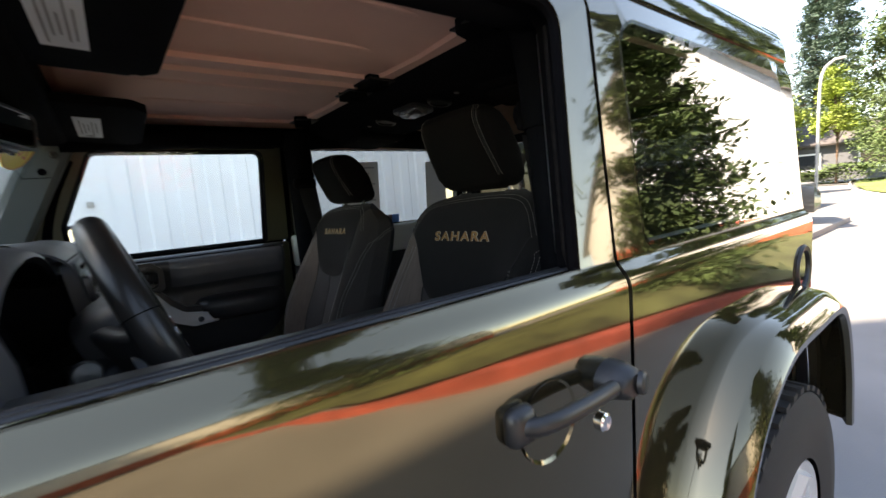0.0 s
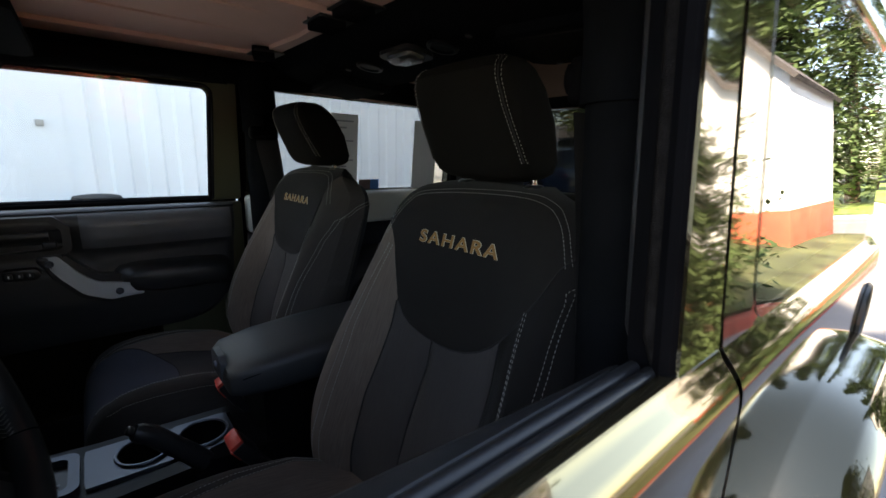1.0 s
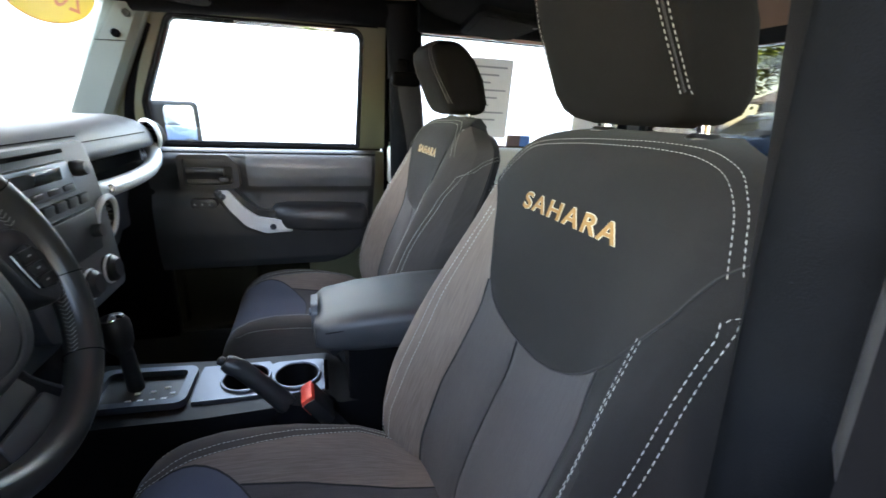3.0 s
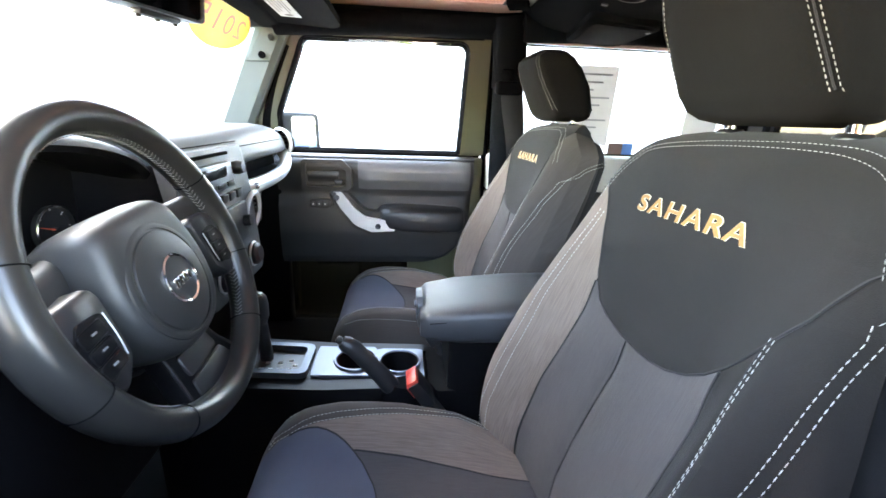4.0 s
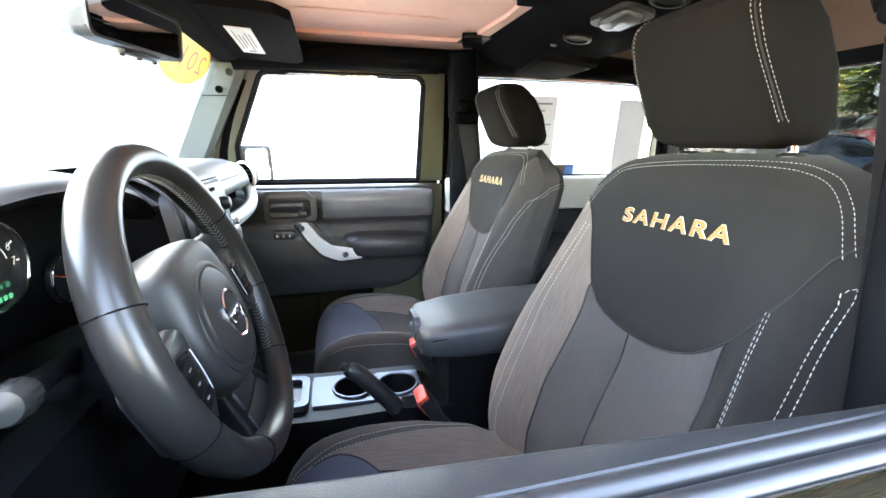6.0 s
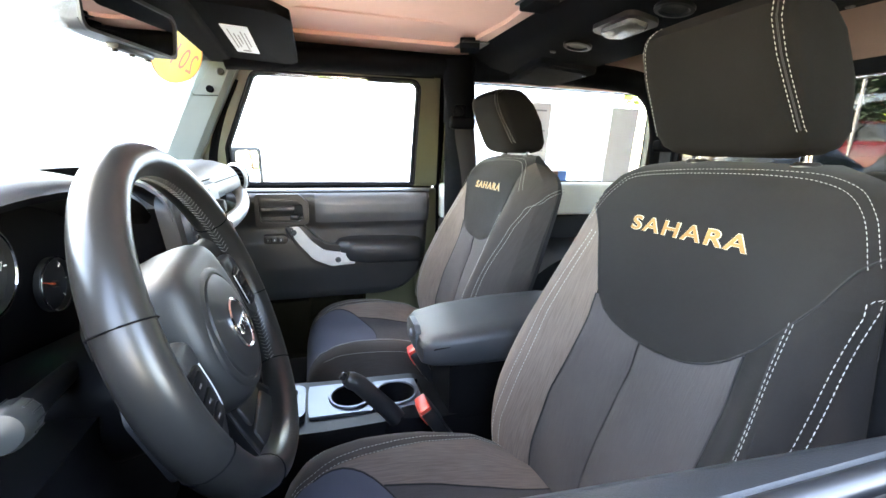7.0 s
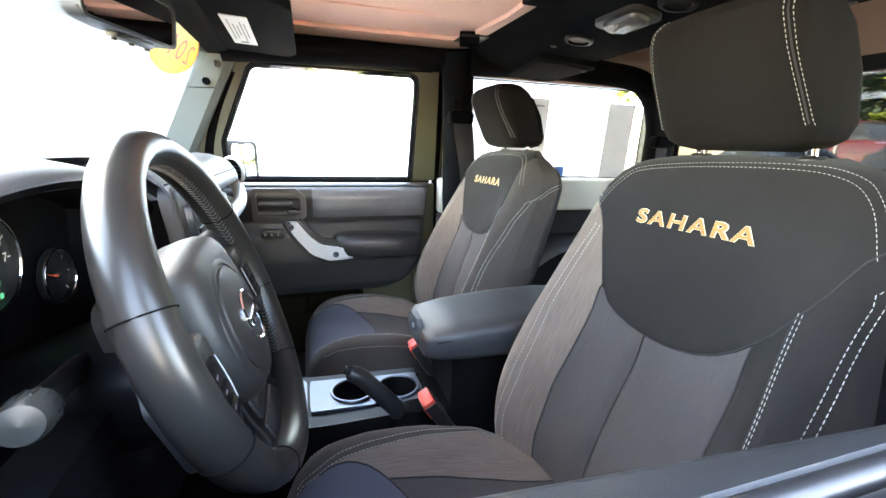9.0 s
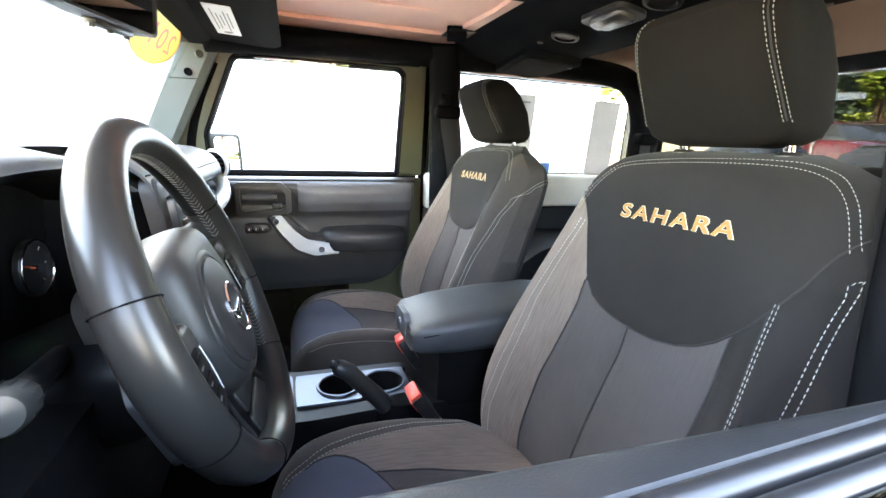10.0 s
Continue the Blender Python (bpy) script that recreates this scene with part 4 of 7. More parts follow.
# edges of the centre insert and of the smooth upper panel, inboard (1) and outboard (-1)
insert_edge = {1: lerp_table([(0.76, 0.132), (0.86, 0.137), (0.967, 0.137), (1.047, 0.127), (1.15, 0.116), (1.3, 0.112)]), -1: lerp_table([(0.76, 0.12), (0.9, 0.126), (1.005, 0.13), (1.167, 0.138), (1.3, 0.14)])}
bib_edge = {1: lerp_table([(BIB, 0.0), (1.1085, 0.018), (1.1105, 0.038), (1.1165, 0.068), (1.127, 0.092), (1.15, 0.114), (1.2, 0.134), (1.239, 0.151), (1.26, 0.165), (1.28, 0.187), (1.295, 0.212), (1.305, 0.24), (1.4, 0.4)]), -1: lerp_table([(BIB, 0.0), (1.1085, 0.02), (1.111, 0.045), (1.119, 0.075), (1.130, 0.098), (1.145, 0.119), (1.17, 0.145), (1.193, 0.163), (1.234, 0.186), (1.271, 0.197), (1.283, 0.206), (1.291, 0.22), (1.4, 0.3)])}


def bib(z, s):
    return min(bib_edge[s](z), back_w(z))


strip_w = lerp_table([(0.76, 0.185), (0.86, 0.197), (0.95, 0.199), (1.079, 0.187), (1.221, 0.166), (1.3, 0.152)])


def back_front(z, w):
    """The front surface of the backrest: its x at a height and a distance from the seat's middle."""
    W = back_w(z)
    q = abs(w) / W
    x = back_x(z) + 0.012 * (1 - min(1, q / 0.6) ** 2) * min(1.0, bolster(z) / 0.03)
    x -= bolster(z) * math.exp(-((q - 0.82) / 0.17) ** 2)
    if q > 0.8:
        x += 0.055 * ((q - 0.8) / 0.2) ** 2.2 * (1 - 0.8 * min(1.0, max(0.0, z - 1.29) / 0.06))
    s = 1 if w > 0 else -1
    if z < 1.2:
        lines = [(s * insert_edge[s](z), min(1.0, max(0.0, (BIB + 0.05 - z) / 0.07)))]
        lines += [(0.028 - 0.02 * max(0.0, z - 0.88) / 0.23, min(1.0, max(0.0, (BIB + 0.01 - z) / 0.06)))]
        lines += [(-strip_w(z), min(1.0, (1.2 - z) / 0.1))] if s < 0 else []
        for l, deep in lines:
            x += 0.0095 * deep * deep * (3 - 2 * deep) * math.exp(-abs(w - l) / 0.014)
    return x


def back_point(z, w, proud=0.0):
    return V(back_front(z, w) - proud, SEAT_Y + w, z)


def z_steps():
    return sorted(set([round(v, 4) for v in np.linspace(0.76, 1.33, 44)] + [1.335, 1.342, 1.348, 1.352, 1.356, 1.358, 1.36, BIB, 1.1085, 1.1105, 1.1165, 1.127, 1.145, 1.16, 1.234, 1.255, 1.268, 1.275, 1.283, 1.291]))


def backrest_panel(lo, hi, zs, n, proud=0.0):
    """A strip of the backrest between two edges, given as functions of height."""
    return sheet([[back_point(z, lo(z) + (hi(z) - lo(z)) * k / n, proud) for k in range(n + 1)] for z in zs])


def head_x(f):
    """Front and back of the headrest at a share of its height."""
    fr = [0, 0.04, 0.12, 0.3, 0.6, 0.8, 0.9, 0.96, 1.0]
    return float(np.interp(f, fr, [0.055, 0.036, 0.024, 0.010, -0.014, -0.024, -0.022, -0.012, 0.006])), float(np.interp(f, fr, [0.098, 0.110, 0.117, 0.115, 0.096, 0.070, 0.052, 0.038, 0.024]))


shell_top = lerp_table([(1.2, 0.095), (1.27, 0.113), (1.31, 0.125), (1.34, 0.136), (1.36, 0.145)])


# side_tone: bolster colour; how strongly each seat is lit is put into it.
def build_seat(side_tone, pair=(0.172, 0.181, 0.181, 0.180, 0.171, 0.164), deep=0.0):
    seat = thing("front_seat", (-0.3, SEAT_Y, 0.6), "black and charcoal cloth front seat with white stitching and gold lettering", "car seat", "front seats")
    zs = z_steps()

    def bib_at(z, side):
        return min(bib(z, side), 0.172) if deep and side < 0 else bib(z, side)
    # back shell with sides
    rings, flank, near_side = [], [], []
    for z in zs:
        W = back_w(z)
        xb = deep * min(1.0, max(0.0, (1.345 - z) / 0.08)) + (back_x(z) + 0.115 if z < 1.2 else shell_top(z))
        zb = z - 0.04 * (max(0.0, z - 1.27) / 0.09) ** 2
        rings.append([V(back_front(z, -W), SEAT_Y - W, z), V((back_front(z, -W) + xb) / 2, SEAT_Y - W - 0.006, (z + zb) / 2), V(xb - 0.035, SEAT_Y - W + 0.004, zb), V(xb - 0.012, SEAT_Y - W + 0.02, zb), V(xb, SEAT_Y - W + 0.05, zb), V(xb + 0.008, SEAT_Y, zb), V(xb, SEAT_Y + W - 0.05, zb), V(xb - 0.012, SEAT_Y + W - 0.02, zb), V(xb - 0.035, SEAT_Y + W - 0.004, zb), V((back_front(z, W) + xb) / 2, SEAT_Y + W + 0.006, (z + zb) / 2), V(back_front(z, W), SEAT_Y + W, z)])
        if z < 1.345:
            near_side.append([V(back_front(z, -W) - 0.001, SEAT_Y - W - 0.0005, z), V((back_front(z, -W) + xb) / 2, SEAT_Y - W - 0.0078, (z + zb) / 2), V(xb - 0.035, SEAT_Y - W + 0.0018, zb)][::-1])
            flank.append([V(back_front(z, W) - 0.001, SEAT_Y + W + 0.0005, z), V((back_front(z, W) + xb) / 2, SEAT_Y + W + 0.0078, (z + zb) / 2), V(xb - 0.035, SEAT_Y + W - 0.0018, zb)])
    bm = sheet(rings)
    top = [back_point(zs[-1], w) for w in np.linspace(-0.1, 0.1, 9)]
    bm2 = sheet([top, [V(0.125, p.y, 1.346) for p in top], [V(0.147, p.y * 0.9, 1.319) for p in top]])
    backrest = part("backrest", join(bm, bm2), CLOTH_SIDE, seat, "dark cloth backrest shell", fix=False)
    flank_top = next(i for i, z in enumerate(zs) if z > 1.262)
    part("flank", sheet(near_side[:flank_top + 1]), CLOTH_FLANK, backrest, "brown-grey cloth side of the backrest", fix=False)
    part("shoulder_side", sheet(near_side[flank_top:]), CLOTH if deep == 0 else side_tone, backrest, "smooth dark side of the shoulder", fix=False)
    part("bolster_side", sheet(flank), CLOTH_RIB, backrest, "brown-grey ribbed side of the backrest", fix=False)
    up = [z for z in zs if z >= BIB]
    low = [z for z in zs if z <= BIB]
    part("lettered_panel", sheet([[back_point(z, -bib_at(z, -1) + (bib_at(z, -1) + bib_at(z, 1)) * k / 32, 0.001 + 0.005 * (1 - abs(k / 16 - 1) ** 5) * min(1.0, (z - BIB) / 0.02)) for k in range(33)] for z in up]), CLOTH, backrest, "smooth black upper panel", fix=False)
    for s in (-1, 1):
        inner = [z for z in zs if z <= 1.2 and (z <= BIB or bib_at(z, s) < insert_edge[s](z))]
        part("centre_insert", backrest_panel(lambda z: s * insert_edge[s](z), lambda z: s * (bib_at(z, s) if z > BIB else 0.0), inner, 22), CLOTH_MID, backrest, "dark grey ribbed centre panel", fix=False)
        outer = [z for z in zs if z <= 1.312]
        rib_end = (lambda z: back_w(z)) if s > 0 else (lambda z: max(bib_at(z, -1), min(back_w(z), strip_w(z))))
        if s < 0:
            part("shoulder", backrest_panel(lambda z: -max(insert_edge[s](z), bib_at(z, s)), lambda z: -back_w(z), [z for z in zs if 1.23 <= z <= 1.345], 12), CLOTH if deep == 0 else side_tone, backrest, "smooth dark shoulder", fix=False)
            outer = [z for z in outer if z <= 1.236]
        part("bolster", backrest_panel(lambda z: s * max(insert_edge[s](z), bib_at(z, s)), lambda z: s * rib_end(z), outer, 18), CLOTH_RIB if s > 0 else side_tone, backrest, "brown-grey ribbed side bolster" if s > 0 else "smooth side bolster", fix=False)
        if s < 0:
            part("bolster_side", backrest_panel(lambda z: -rib_end(z), lambda z: -back_w(z), outer, 8), side_tone, backrest, "smooth side of the bolster", fix=False)
        line = [back_point(z, s * insert_edge[s](z), 0.0008) for z in inner]
        part("seam", tube(line, 0.0014, 5), PIPING, backrest)
        line = [back_point(z, s * bib_at(z, s), 0.0012) for z in up if z <= 1.283]
        part("seam", tube(line, 0.0013, 5), PIPING, backrest)
    part("seam", tube([back_point(z, -strip_w(z), 0.0008) for z in zs if 0.8 < z < 1.2], 0.0012, 5), PIPING, backrest)
    part("seam", tube([back_point(z, 0.028 - 0.02 * (z - 0.88) / 0.23 if z > 0.88 else 0.028, 0.0016) for z in low], 0.0014, 5), PIPING, backrest)

    # white thread
    def thread(path, proud=0.0022, **kw):
        part("stitching", stitches([back_point(z, w, proud) for z, w in path], **kw), THREAD, backrest, "white thread")
    for off in (0.0, 0.009):
        thread([(z, float(np.interp(z, [0.8, 0.9, 1.0, 1.1, 1.2, 1.24], pair)) - off) for z in np.linspace(0.80, 1.24, 44)], 0.004, r=0.0006)
        thread([(z, -strip_w(z) - 0.003 - off * 0.5) for z in np.linspace(0.82, 1.215, 44)], length=0.0046, step=0.0066, r=0.00042)
        # the outer pair runs up the bolster's edge and turns back over the side of the shell
        line = [back_point(z, -float(np.interp(z, [0.8, 0.9, 1.0, 1.111, 1.18, 1.211, 1.25], [0.210, 0.219, 0.222, 0.221, 0.222, 0.226, 0.229] if deep else [0.210, 0.219, 0.222, 0.221, 0.217, 0.216, 0.216])) + off * 0.5, 0.002) for z in np.linspace(0.82, (1.235 if deep else 1.25) - off * 0.6, 30)]
        for dx, z in ((0.006, 1.249), (0.018, 1.262), (0.037, 1.272), (0.060, 1.279)) if deep else ((0.003, 1.264), (0.013, 1.281), (0.03, 1.294)):
            line.append(V(back_front(z, -back_w(z)) + dx, SEAT_Y - back_w(z) - 0.002 - 0.0078 * min(1.0, dx / 0.03), z - off * 0.9))
        part("stitching", stitches(smooth_line(line, 3), length=0.0046, step=0.0066, r=0.00045 if deep == 0 else 0.0007), THREAD, backrest, "white thread")
    thread([(z, back_w(z) - 0.006) for z in np.linspace(0.80, 1.27, 48)], 0.003, r=0.0006)
    for off in (0.0, 0.0055):
        arc = [(1.262, 0.182), (1.295, 0.172), (1.322, 0.155), (1.338, 0.132), (1.347, 0.06), (1.351, -0.014), (1.352, -0.075), (1.349, -0.126), (1.337, -0.165), (1.311, -0.190), (1.272, -0.207)]
        thread(smooth_pairs([(1.15 + (z - 1.15) * (1 - off / 0.2), w * (1 - off / (0.19 if w > -0.15 else 0.26))) for z, w in arc]), 0.0064, step=0.0056, length=0.0037, r=0.0004)
    # lettering
    for name, mat, grow, proud in (("lettering_edge", CREAM, 0.0025, 0.0074), ("lettering", GOLD, 0.0013, 0.0082)):
        bm = lettering("SAHARA", 0.047, 1.22)
        xs = [v.co.x for v in bm.verts]
        ys = [v.co.y for v in bm.verts]
        if grow:
            bm.normal_update()
            edge = {}
            for e in bm.edges:
                if len(e.link_faces) == 1:
                    f = e.link_faces[0]
                    d = (e.verts[1].co - e.verts[0].co).cross(f.normal).normalized()
                    if d.dot(f.calc_center_median() - e.verts[0].co) > 0:
                        d = -d
                    for v in e.verts:
                        edge.setdefault(v, []).append(d)
            for v, ds in edge.items():
                t = sum(ds, Vector())
                v.co += t.normalized() * grow if t.length > 0.1 else Vector()
        kx = 0.181 / (max(xs) - min(xs))
        ky = 0.0188 / (max(ys) - min(ys))
        c = (max(ys) + min(ys)) / 2
        cx = (max(xs) + min(xs)) / 2
        for v in bm.verts:
            w = -(v.co.x - cx) * kx - 0.005
            z = 1.269 + (v.co.y - c) * ky - 0.015 * w
            v.co = back_point(z, w, proud)
        part(name, bm, mat, backrest, "gold embroidered lettering", fix=False)
    # headrest
    rings = []
    prof = [(0, 0.55, 0.5), (0.03, 0.8, 0.8), (0.08, 0.93, 0.93), (0.18, 0.99, 1.0), (0.5, 1.0, 1.0), (0.75, 0.985, 0.96), (0.88, 0.94, 0.88), (0.955, 0.84, 0.74), (0.99, 0.66, 0.52), (1.0, 0.45, 0.3)]
    for f, kw, kd in prof:
        z = 1.366 + 0.173 * f
        xf, xb = head_x(f)
        cx, half = (xf + xb + deep) / 2, (xb + deep - xf) / 2
        ring = []
        for k in range(40):
            a = 2 * math.pi * k / 40
            c, s = math.cos(a), math.sin(a)
            px = math.copysign(abs(c) ** 0.42, c) * half
            py = math.copysign(abs(s) ** 0.42, s) * (0.108 + (0.004 if c > 0 else 0)) * kw
            ring.append(V(cx + px, SEAT_Y + py, z))
        rings.append(ring)
    headrest = part("headrest", loft(rings), CLOTH_HEAD_SHADED, seat, "padded black headrest")
    for s in (-1, 1):
        for off in (0.0, 0.0045, 0.009):
            pts = []
            for f in np.linspace(0.17, 0.97, 40):
                kw, kd = np.interp(f, [p[0] for p in prof], [p[1] for p in prof]), np.interp(f, [p[0] for p in prof], [p[2] for p in prof])
                y = min(0.091 + 0.015 * (1 - f), 0.108 * kw * 0.985) - off * (0.5 + 0.42 * f)
                e = min(1.0, (y / (0.108 * kw)))
                px = (1 - e ** (1 / 0.21)) ** 0.21 if e < 1 else 0
                pts.append(V((head_x(f)[0] + head_x(f)[1] + deep) / 2 - px * (head_x(f)[1] + deep - head_x(f)[0]) / 2 - 0.0012, SEAT_Y + s * y * 1.0, 1.366 + 0.173 * f))
            if off == 0.0045:
                part("seam", tube(pts, 0.0009, 5), PIPING, headrest)
            else:
                part("stitching", stitches(pts, step=0.0056, length=0.0037, r=0.00042), THREAD, headrest, "white thread")
        part("headrest_post", rod((0.09, SEAT_Y + s * 0.076, 1.34), (0.082, SEAT_Y + s * 0.076, 1.40), 0.006, 12), CHROME, seat, "chrome headrest post")
        part("post_collar", lathe([(0.016, 0), (0.016, 0.006), (0.012, 0.01), (0.007, 0.01)], (0.09, SEAT_Y + s * 0.076, 1.352), (0, 0, 1), 16), SATIN, seat)
    # cushion
    X0, X1 = -0.55, -0.075
    def cush(x, w):
        f = (x - X0) / (X1 - X0)
        base = np.interp(f, [0, 0.03, 0.08, 0.16, 0.4, 0.7, 1.0], [0.78, 0.828, 0.85, 0.857, 0.846, 0.830, 0.808])
        q = abs(w) / cush_w(x)
        z = base + math.exp(-((q - 0.75) / 0.22) ** 2) * np.interp(f, [0, 0.1, 0.2, 0.286, 0.4, 0.5, 0.7, 0.876, 1], [0.0, 0.026, 0.046, 0.056, 0.06, 0.06, 0.046, 0.008, 0.0])
        if q > 0.84:
            z -= 0.05 * ((q - 0.84) / 0.16) ** 2
        return V(x, SEAT_Y + w, z)
    def cush_w(x):
        f = (x - X0) / (X1 - X0)
        return float(np.interp(f, [0, 0.04, 0.12, 0.3, 0.7, 1.0], [0.165, 0.195, 0.21, 0.216, 0.218, 0.212]))
    xs = [X0, X0 + 0.004, X0 + 0.012, X0 + 0.025] + list(np.linspace(X0 + 0.045, X1, 30))
    pair_w = lerp_table([(X0, 0.115), (-0.52, 0.125), (-0.45, 0.138), (-0.3, 0.15), (-0.141, 0.168), (X1, 0.17)])
    edge = lambda x: pair_w(x) - 0.008
    rings = []
    for x in xs:
        W = cush_w(x)
        e = cush(x, W).z
        rings.append([V(x, SEAT_Y - W, e), V(x, SEAT_Y - W - 0.004, e - 0.05), V(x + 0.01, SEAT_Y - W + 0.02, 0.70), V(x + 0.01, SEAT_Y + W - 0.02, 0.70), V(x, SEAT_Y + W + 0.004, e - 0.05), V(x, SEAT_Y + W, e)])
    front = [cush(X0, w) for w in np.linspace(-cush_w(X0), cush_w(X0), 13)]
    cushion = part("cushion", join(sheet(rings), sheet([front, [V(X0 + 0.002, p.y, 0.75) for p in front], [V(X0 + 0.01, p.y, 0.70) for p in front]])), CLOTH_SIDE, seat, "dark cloth seat cushion", fix=False)
    n = 16
    # the smooth front field ends in a round tongue towards the back; ribbed bands run beside the insert
    def field(x):
        return (pair_w(x) - 0.001) * max(0.0, 1 - max(0.0, (x - (X0 + 0.05)) / 0.155) ** 2.4) ** (1 / 2.2) if x < X0 + 0.205 else 0.0
    seam_w = lerp_table([(X0, 0.10), (-0.45, 0.112), (-0.3, 0.103), (-0.17, 0.085), (X1, 0.08)])
    xf = [x for x in xs if x < X0 + 0.193] + [X0 + 0.196, X0 + 0.2, X0 + 0.203, X0 + 0.205]
    part("front_field", sheet([[cush(x, field(x) * (2 * k / n - 1)) + V(0, 0, 0.001) for k in range(n + 1)] for x in xf]), CLOTH_SKYLIT, cushion, "smooth front of the cushion, skylight put into its blue-grey colour", fix=False)
    xr = sorted(set([x for x in xs if x > X0 + 0.04] + xf[-5:]))
    for s in (-1, 1):
        part("cushion_insert", sheet([[cush(x, s * (min(field(x), seam_w(x)) + (seam_w(x) - min(field(x), seam_w(x))) * k / n)) for k in range(n + 1)] for x in xr]), CLOTH_MID, cushion, "grey ribbed centre of the cushion", fix=False)
        part("ribbed_band", sheet([[cush(x, s * (max(field(x), seam_w(x)) + (pair_w(x) - max(field(x), seam_w(x))) * k / n)) for k in range(n + 1)] for x in xr]), CLOTH_RIB, cushion, "brown-grey ribbed band of the cushion", fix=False)
        part("cushion_side", sheet([[cush(x, s * (pair_w(x) + (cush_w(x) - pair_w(x)) * k / n)) for k in range(n + 1)] for x in xs]), CLOTH_FLANK, cushion, "dark brown-grey side of the cushion", fix=False)
        part("seam", tube([cush(x, s * seam_w(x)) for x in xs if field(x) < seam_w(x) and x > X0 + 0.05], 0.0014, 5), PIPING, cushion)
        for off in (0.0, 0.008):
            part("stitching", stitches([cush(x, s * (pair_w(x) + off)) + V(0, 0, 0.0015) for x in np.linspace(X0 + 0.03, X1 - 0.04, 60)], r=0.0006), THREAD, cushion, "white thread")
        part("stitching", stitches([cush(x, s * (cush_w(x) - 0.026)) + V(0, 0, 0.0015) for x in np.linspace(X0 + 0.05, X1 - 0.03, 60)], r=0.0006), THREAD, cushion, "white thread")
    tl = [cush(x, field(x)) + V(0, 0, 0.001) for x in xf if x > X0 + 0.05]
    tr = [cush(x, -field(x)) + V(0, 0, 0.001) for x in xf if x > X0 + 0.05]
    part("seam", tube(tl + tr[::-1][1:], 0.0014, 5), PIPING, cushion)
    part("seat_base", box((-0.33, SEAT_Y, 0.645), (0.42, 0.38, 0.11), 0.02), SATIN, seat, "black plastic seat base")
    part("seat_hinge", box((-0.08, SEAT_Y + 0.235, 0.80), (0.09, 0.03, 0.1), 0.012), SATIN, seat)
    part("seat_hinge", box((-0.08, SEAT_Y - 0.235, 0.80), (0.09, 0.03, 0.1), 0.012), SATIN, seat)
    return seat


def smooth_pairs(pairs):
    return [(p.x, p.y) for p in smooth_line([(a, b, 0) for a, b in pairs], 6)]


seat = build_seat(CLOTH_SIDE)
# Same bolster, lighter cloth: the passenger side's brighter light is in the colour.
passenger_seat = build_seat(CLOTH_FLANK, (0.172, 0.190, 0.194, 0.19, 0.176, 0.168), 0.028)
passenger_seat.location += Vector((0.037, 0.759, -0.003))
for piece in passenger_seat.children:
    if piece.name.startswith(("cushion", "seat_base")):
        piece.location.z -= 0.03
    if piece.name.startswith("headrest") and "post" not in piece.name:
        piece.location.x -= 0.010


# ---- steering wheel ----
HUB = V(-0.5694, -0.3625, 1.2012)
TILT_W = radians(19.6)
WN, WU, WY = V(math.cos(TILT_W), 0, math.sin(TILT_W)), V(-math.sin(TILT_W), 0, math.cos(TILT_W)), V(0, 1, 0)


SPIN = radians(4.2)


def on_wheel(y, u, n=0.0):
    """A point of the steering wheel, which is turned a little: across to the passenger, up in its plane, towards the driver."""
    return HUB + WY * (y * math.cos(SPIN) - u * math.sin(SPIN)) + WU * (u * math.cos(SPIN) + y * math.sin(SPIN)) + WN * n


wheel = thing("steering_wheel", tuple(HUB), "black leather steering wheel with grey stitching and thumb buttons", "steering wheel")
ring = []
for k in range(96):
    a = 2 * math.pi * k / 96
    ring.append(on_wheel(0.160 * math.cos(a), 0.160 * math.sin(a)))
bm = bmesh.new()
rows = []
for k, p in enumerate(ring):
    a = 2 * math.pi * k / 96
    out = WY * math.cos(a + SPIN) + WU * math.sin(a + SPIN)
    g = 0.5 + 0.5 * math.cos(2 * (a - radians(20))) if math.sin(a) > -0.5 else 0.3
    ra, rb = 0.0158 + 0.0013 * g, 0.0185 + 0.0015 * g
    rows.append([bm.verts.new(p + out * ra * math.cos(2 * math.pi * j / 16) + WN * rb * math.sin(2 * math.pi * j / 16)) for j in range(16)])
for k in range(96):
    a, b = rows[k], rows[(k + 1) % 96]
    for j in range(16):
        bm.faces.new((a[j], a[(j + 1) % 16], b[(j + 1) % 16], b[j]))
rim = part("rim", bm, WHEEL_SKIN, wheel, "black leather rim")
for deg in (24, 156, 197, -17, 233, -53):
    a = radians(deg)
    out, c = WY * math.cos(a + SPIN) + WU * math.sin(a + SPIN), on_wheel(0.160 * math.cos(a), 0.160 * math.sin(a))
    part("rim_seam", tube([c + out * 0.0172 * math.cos(2 * math.pi * j / 20) + WN * 0.0203 * math.sin(2 * math.pi * j / 20) for j in range(20)], 0.0007, 5, closed=True, up=tuple(WN)), RUBBER, rim)
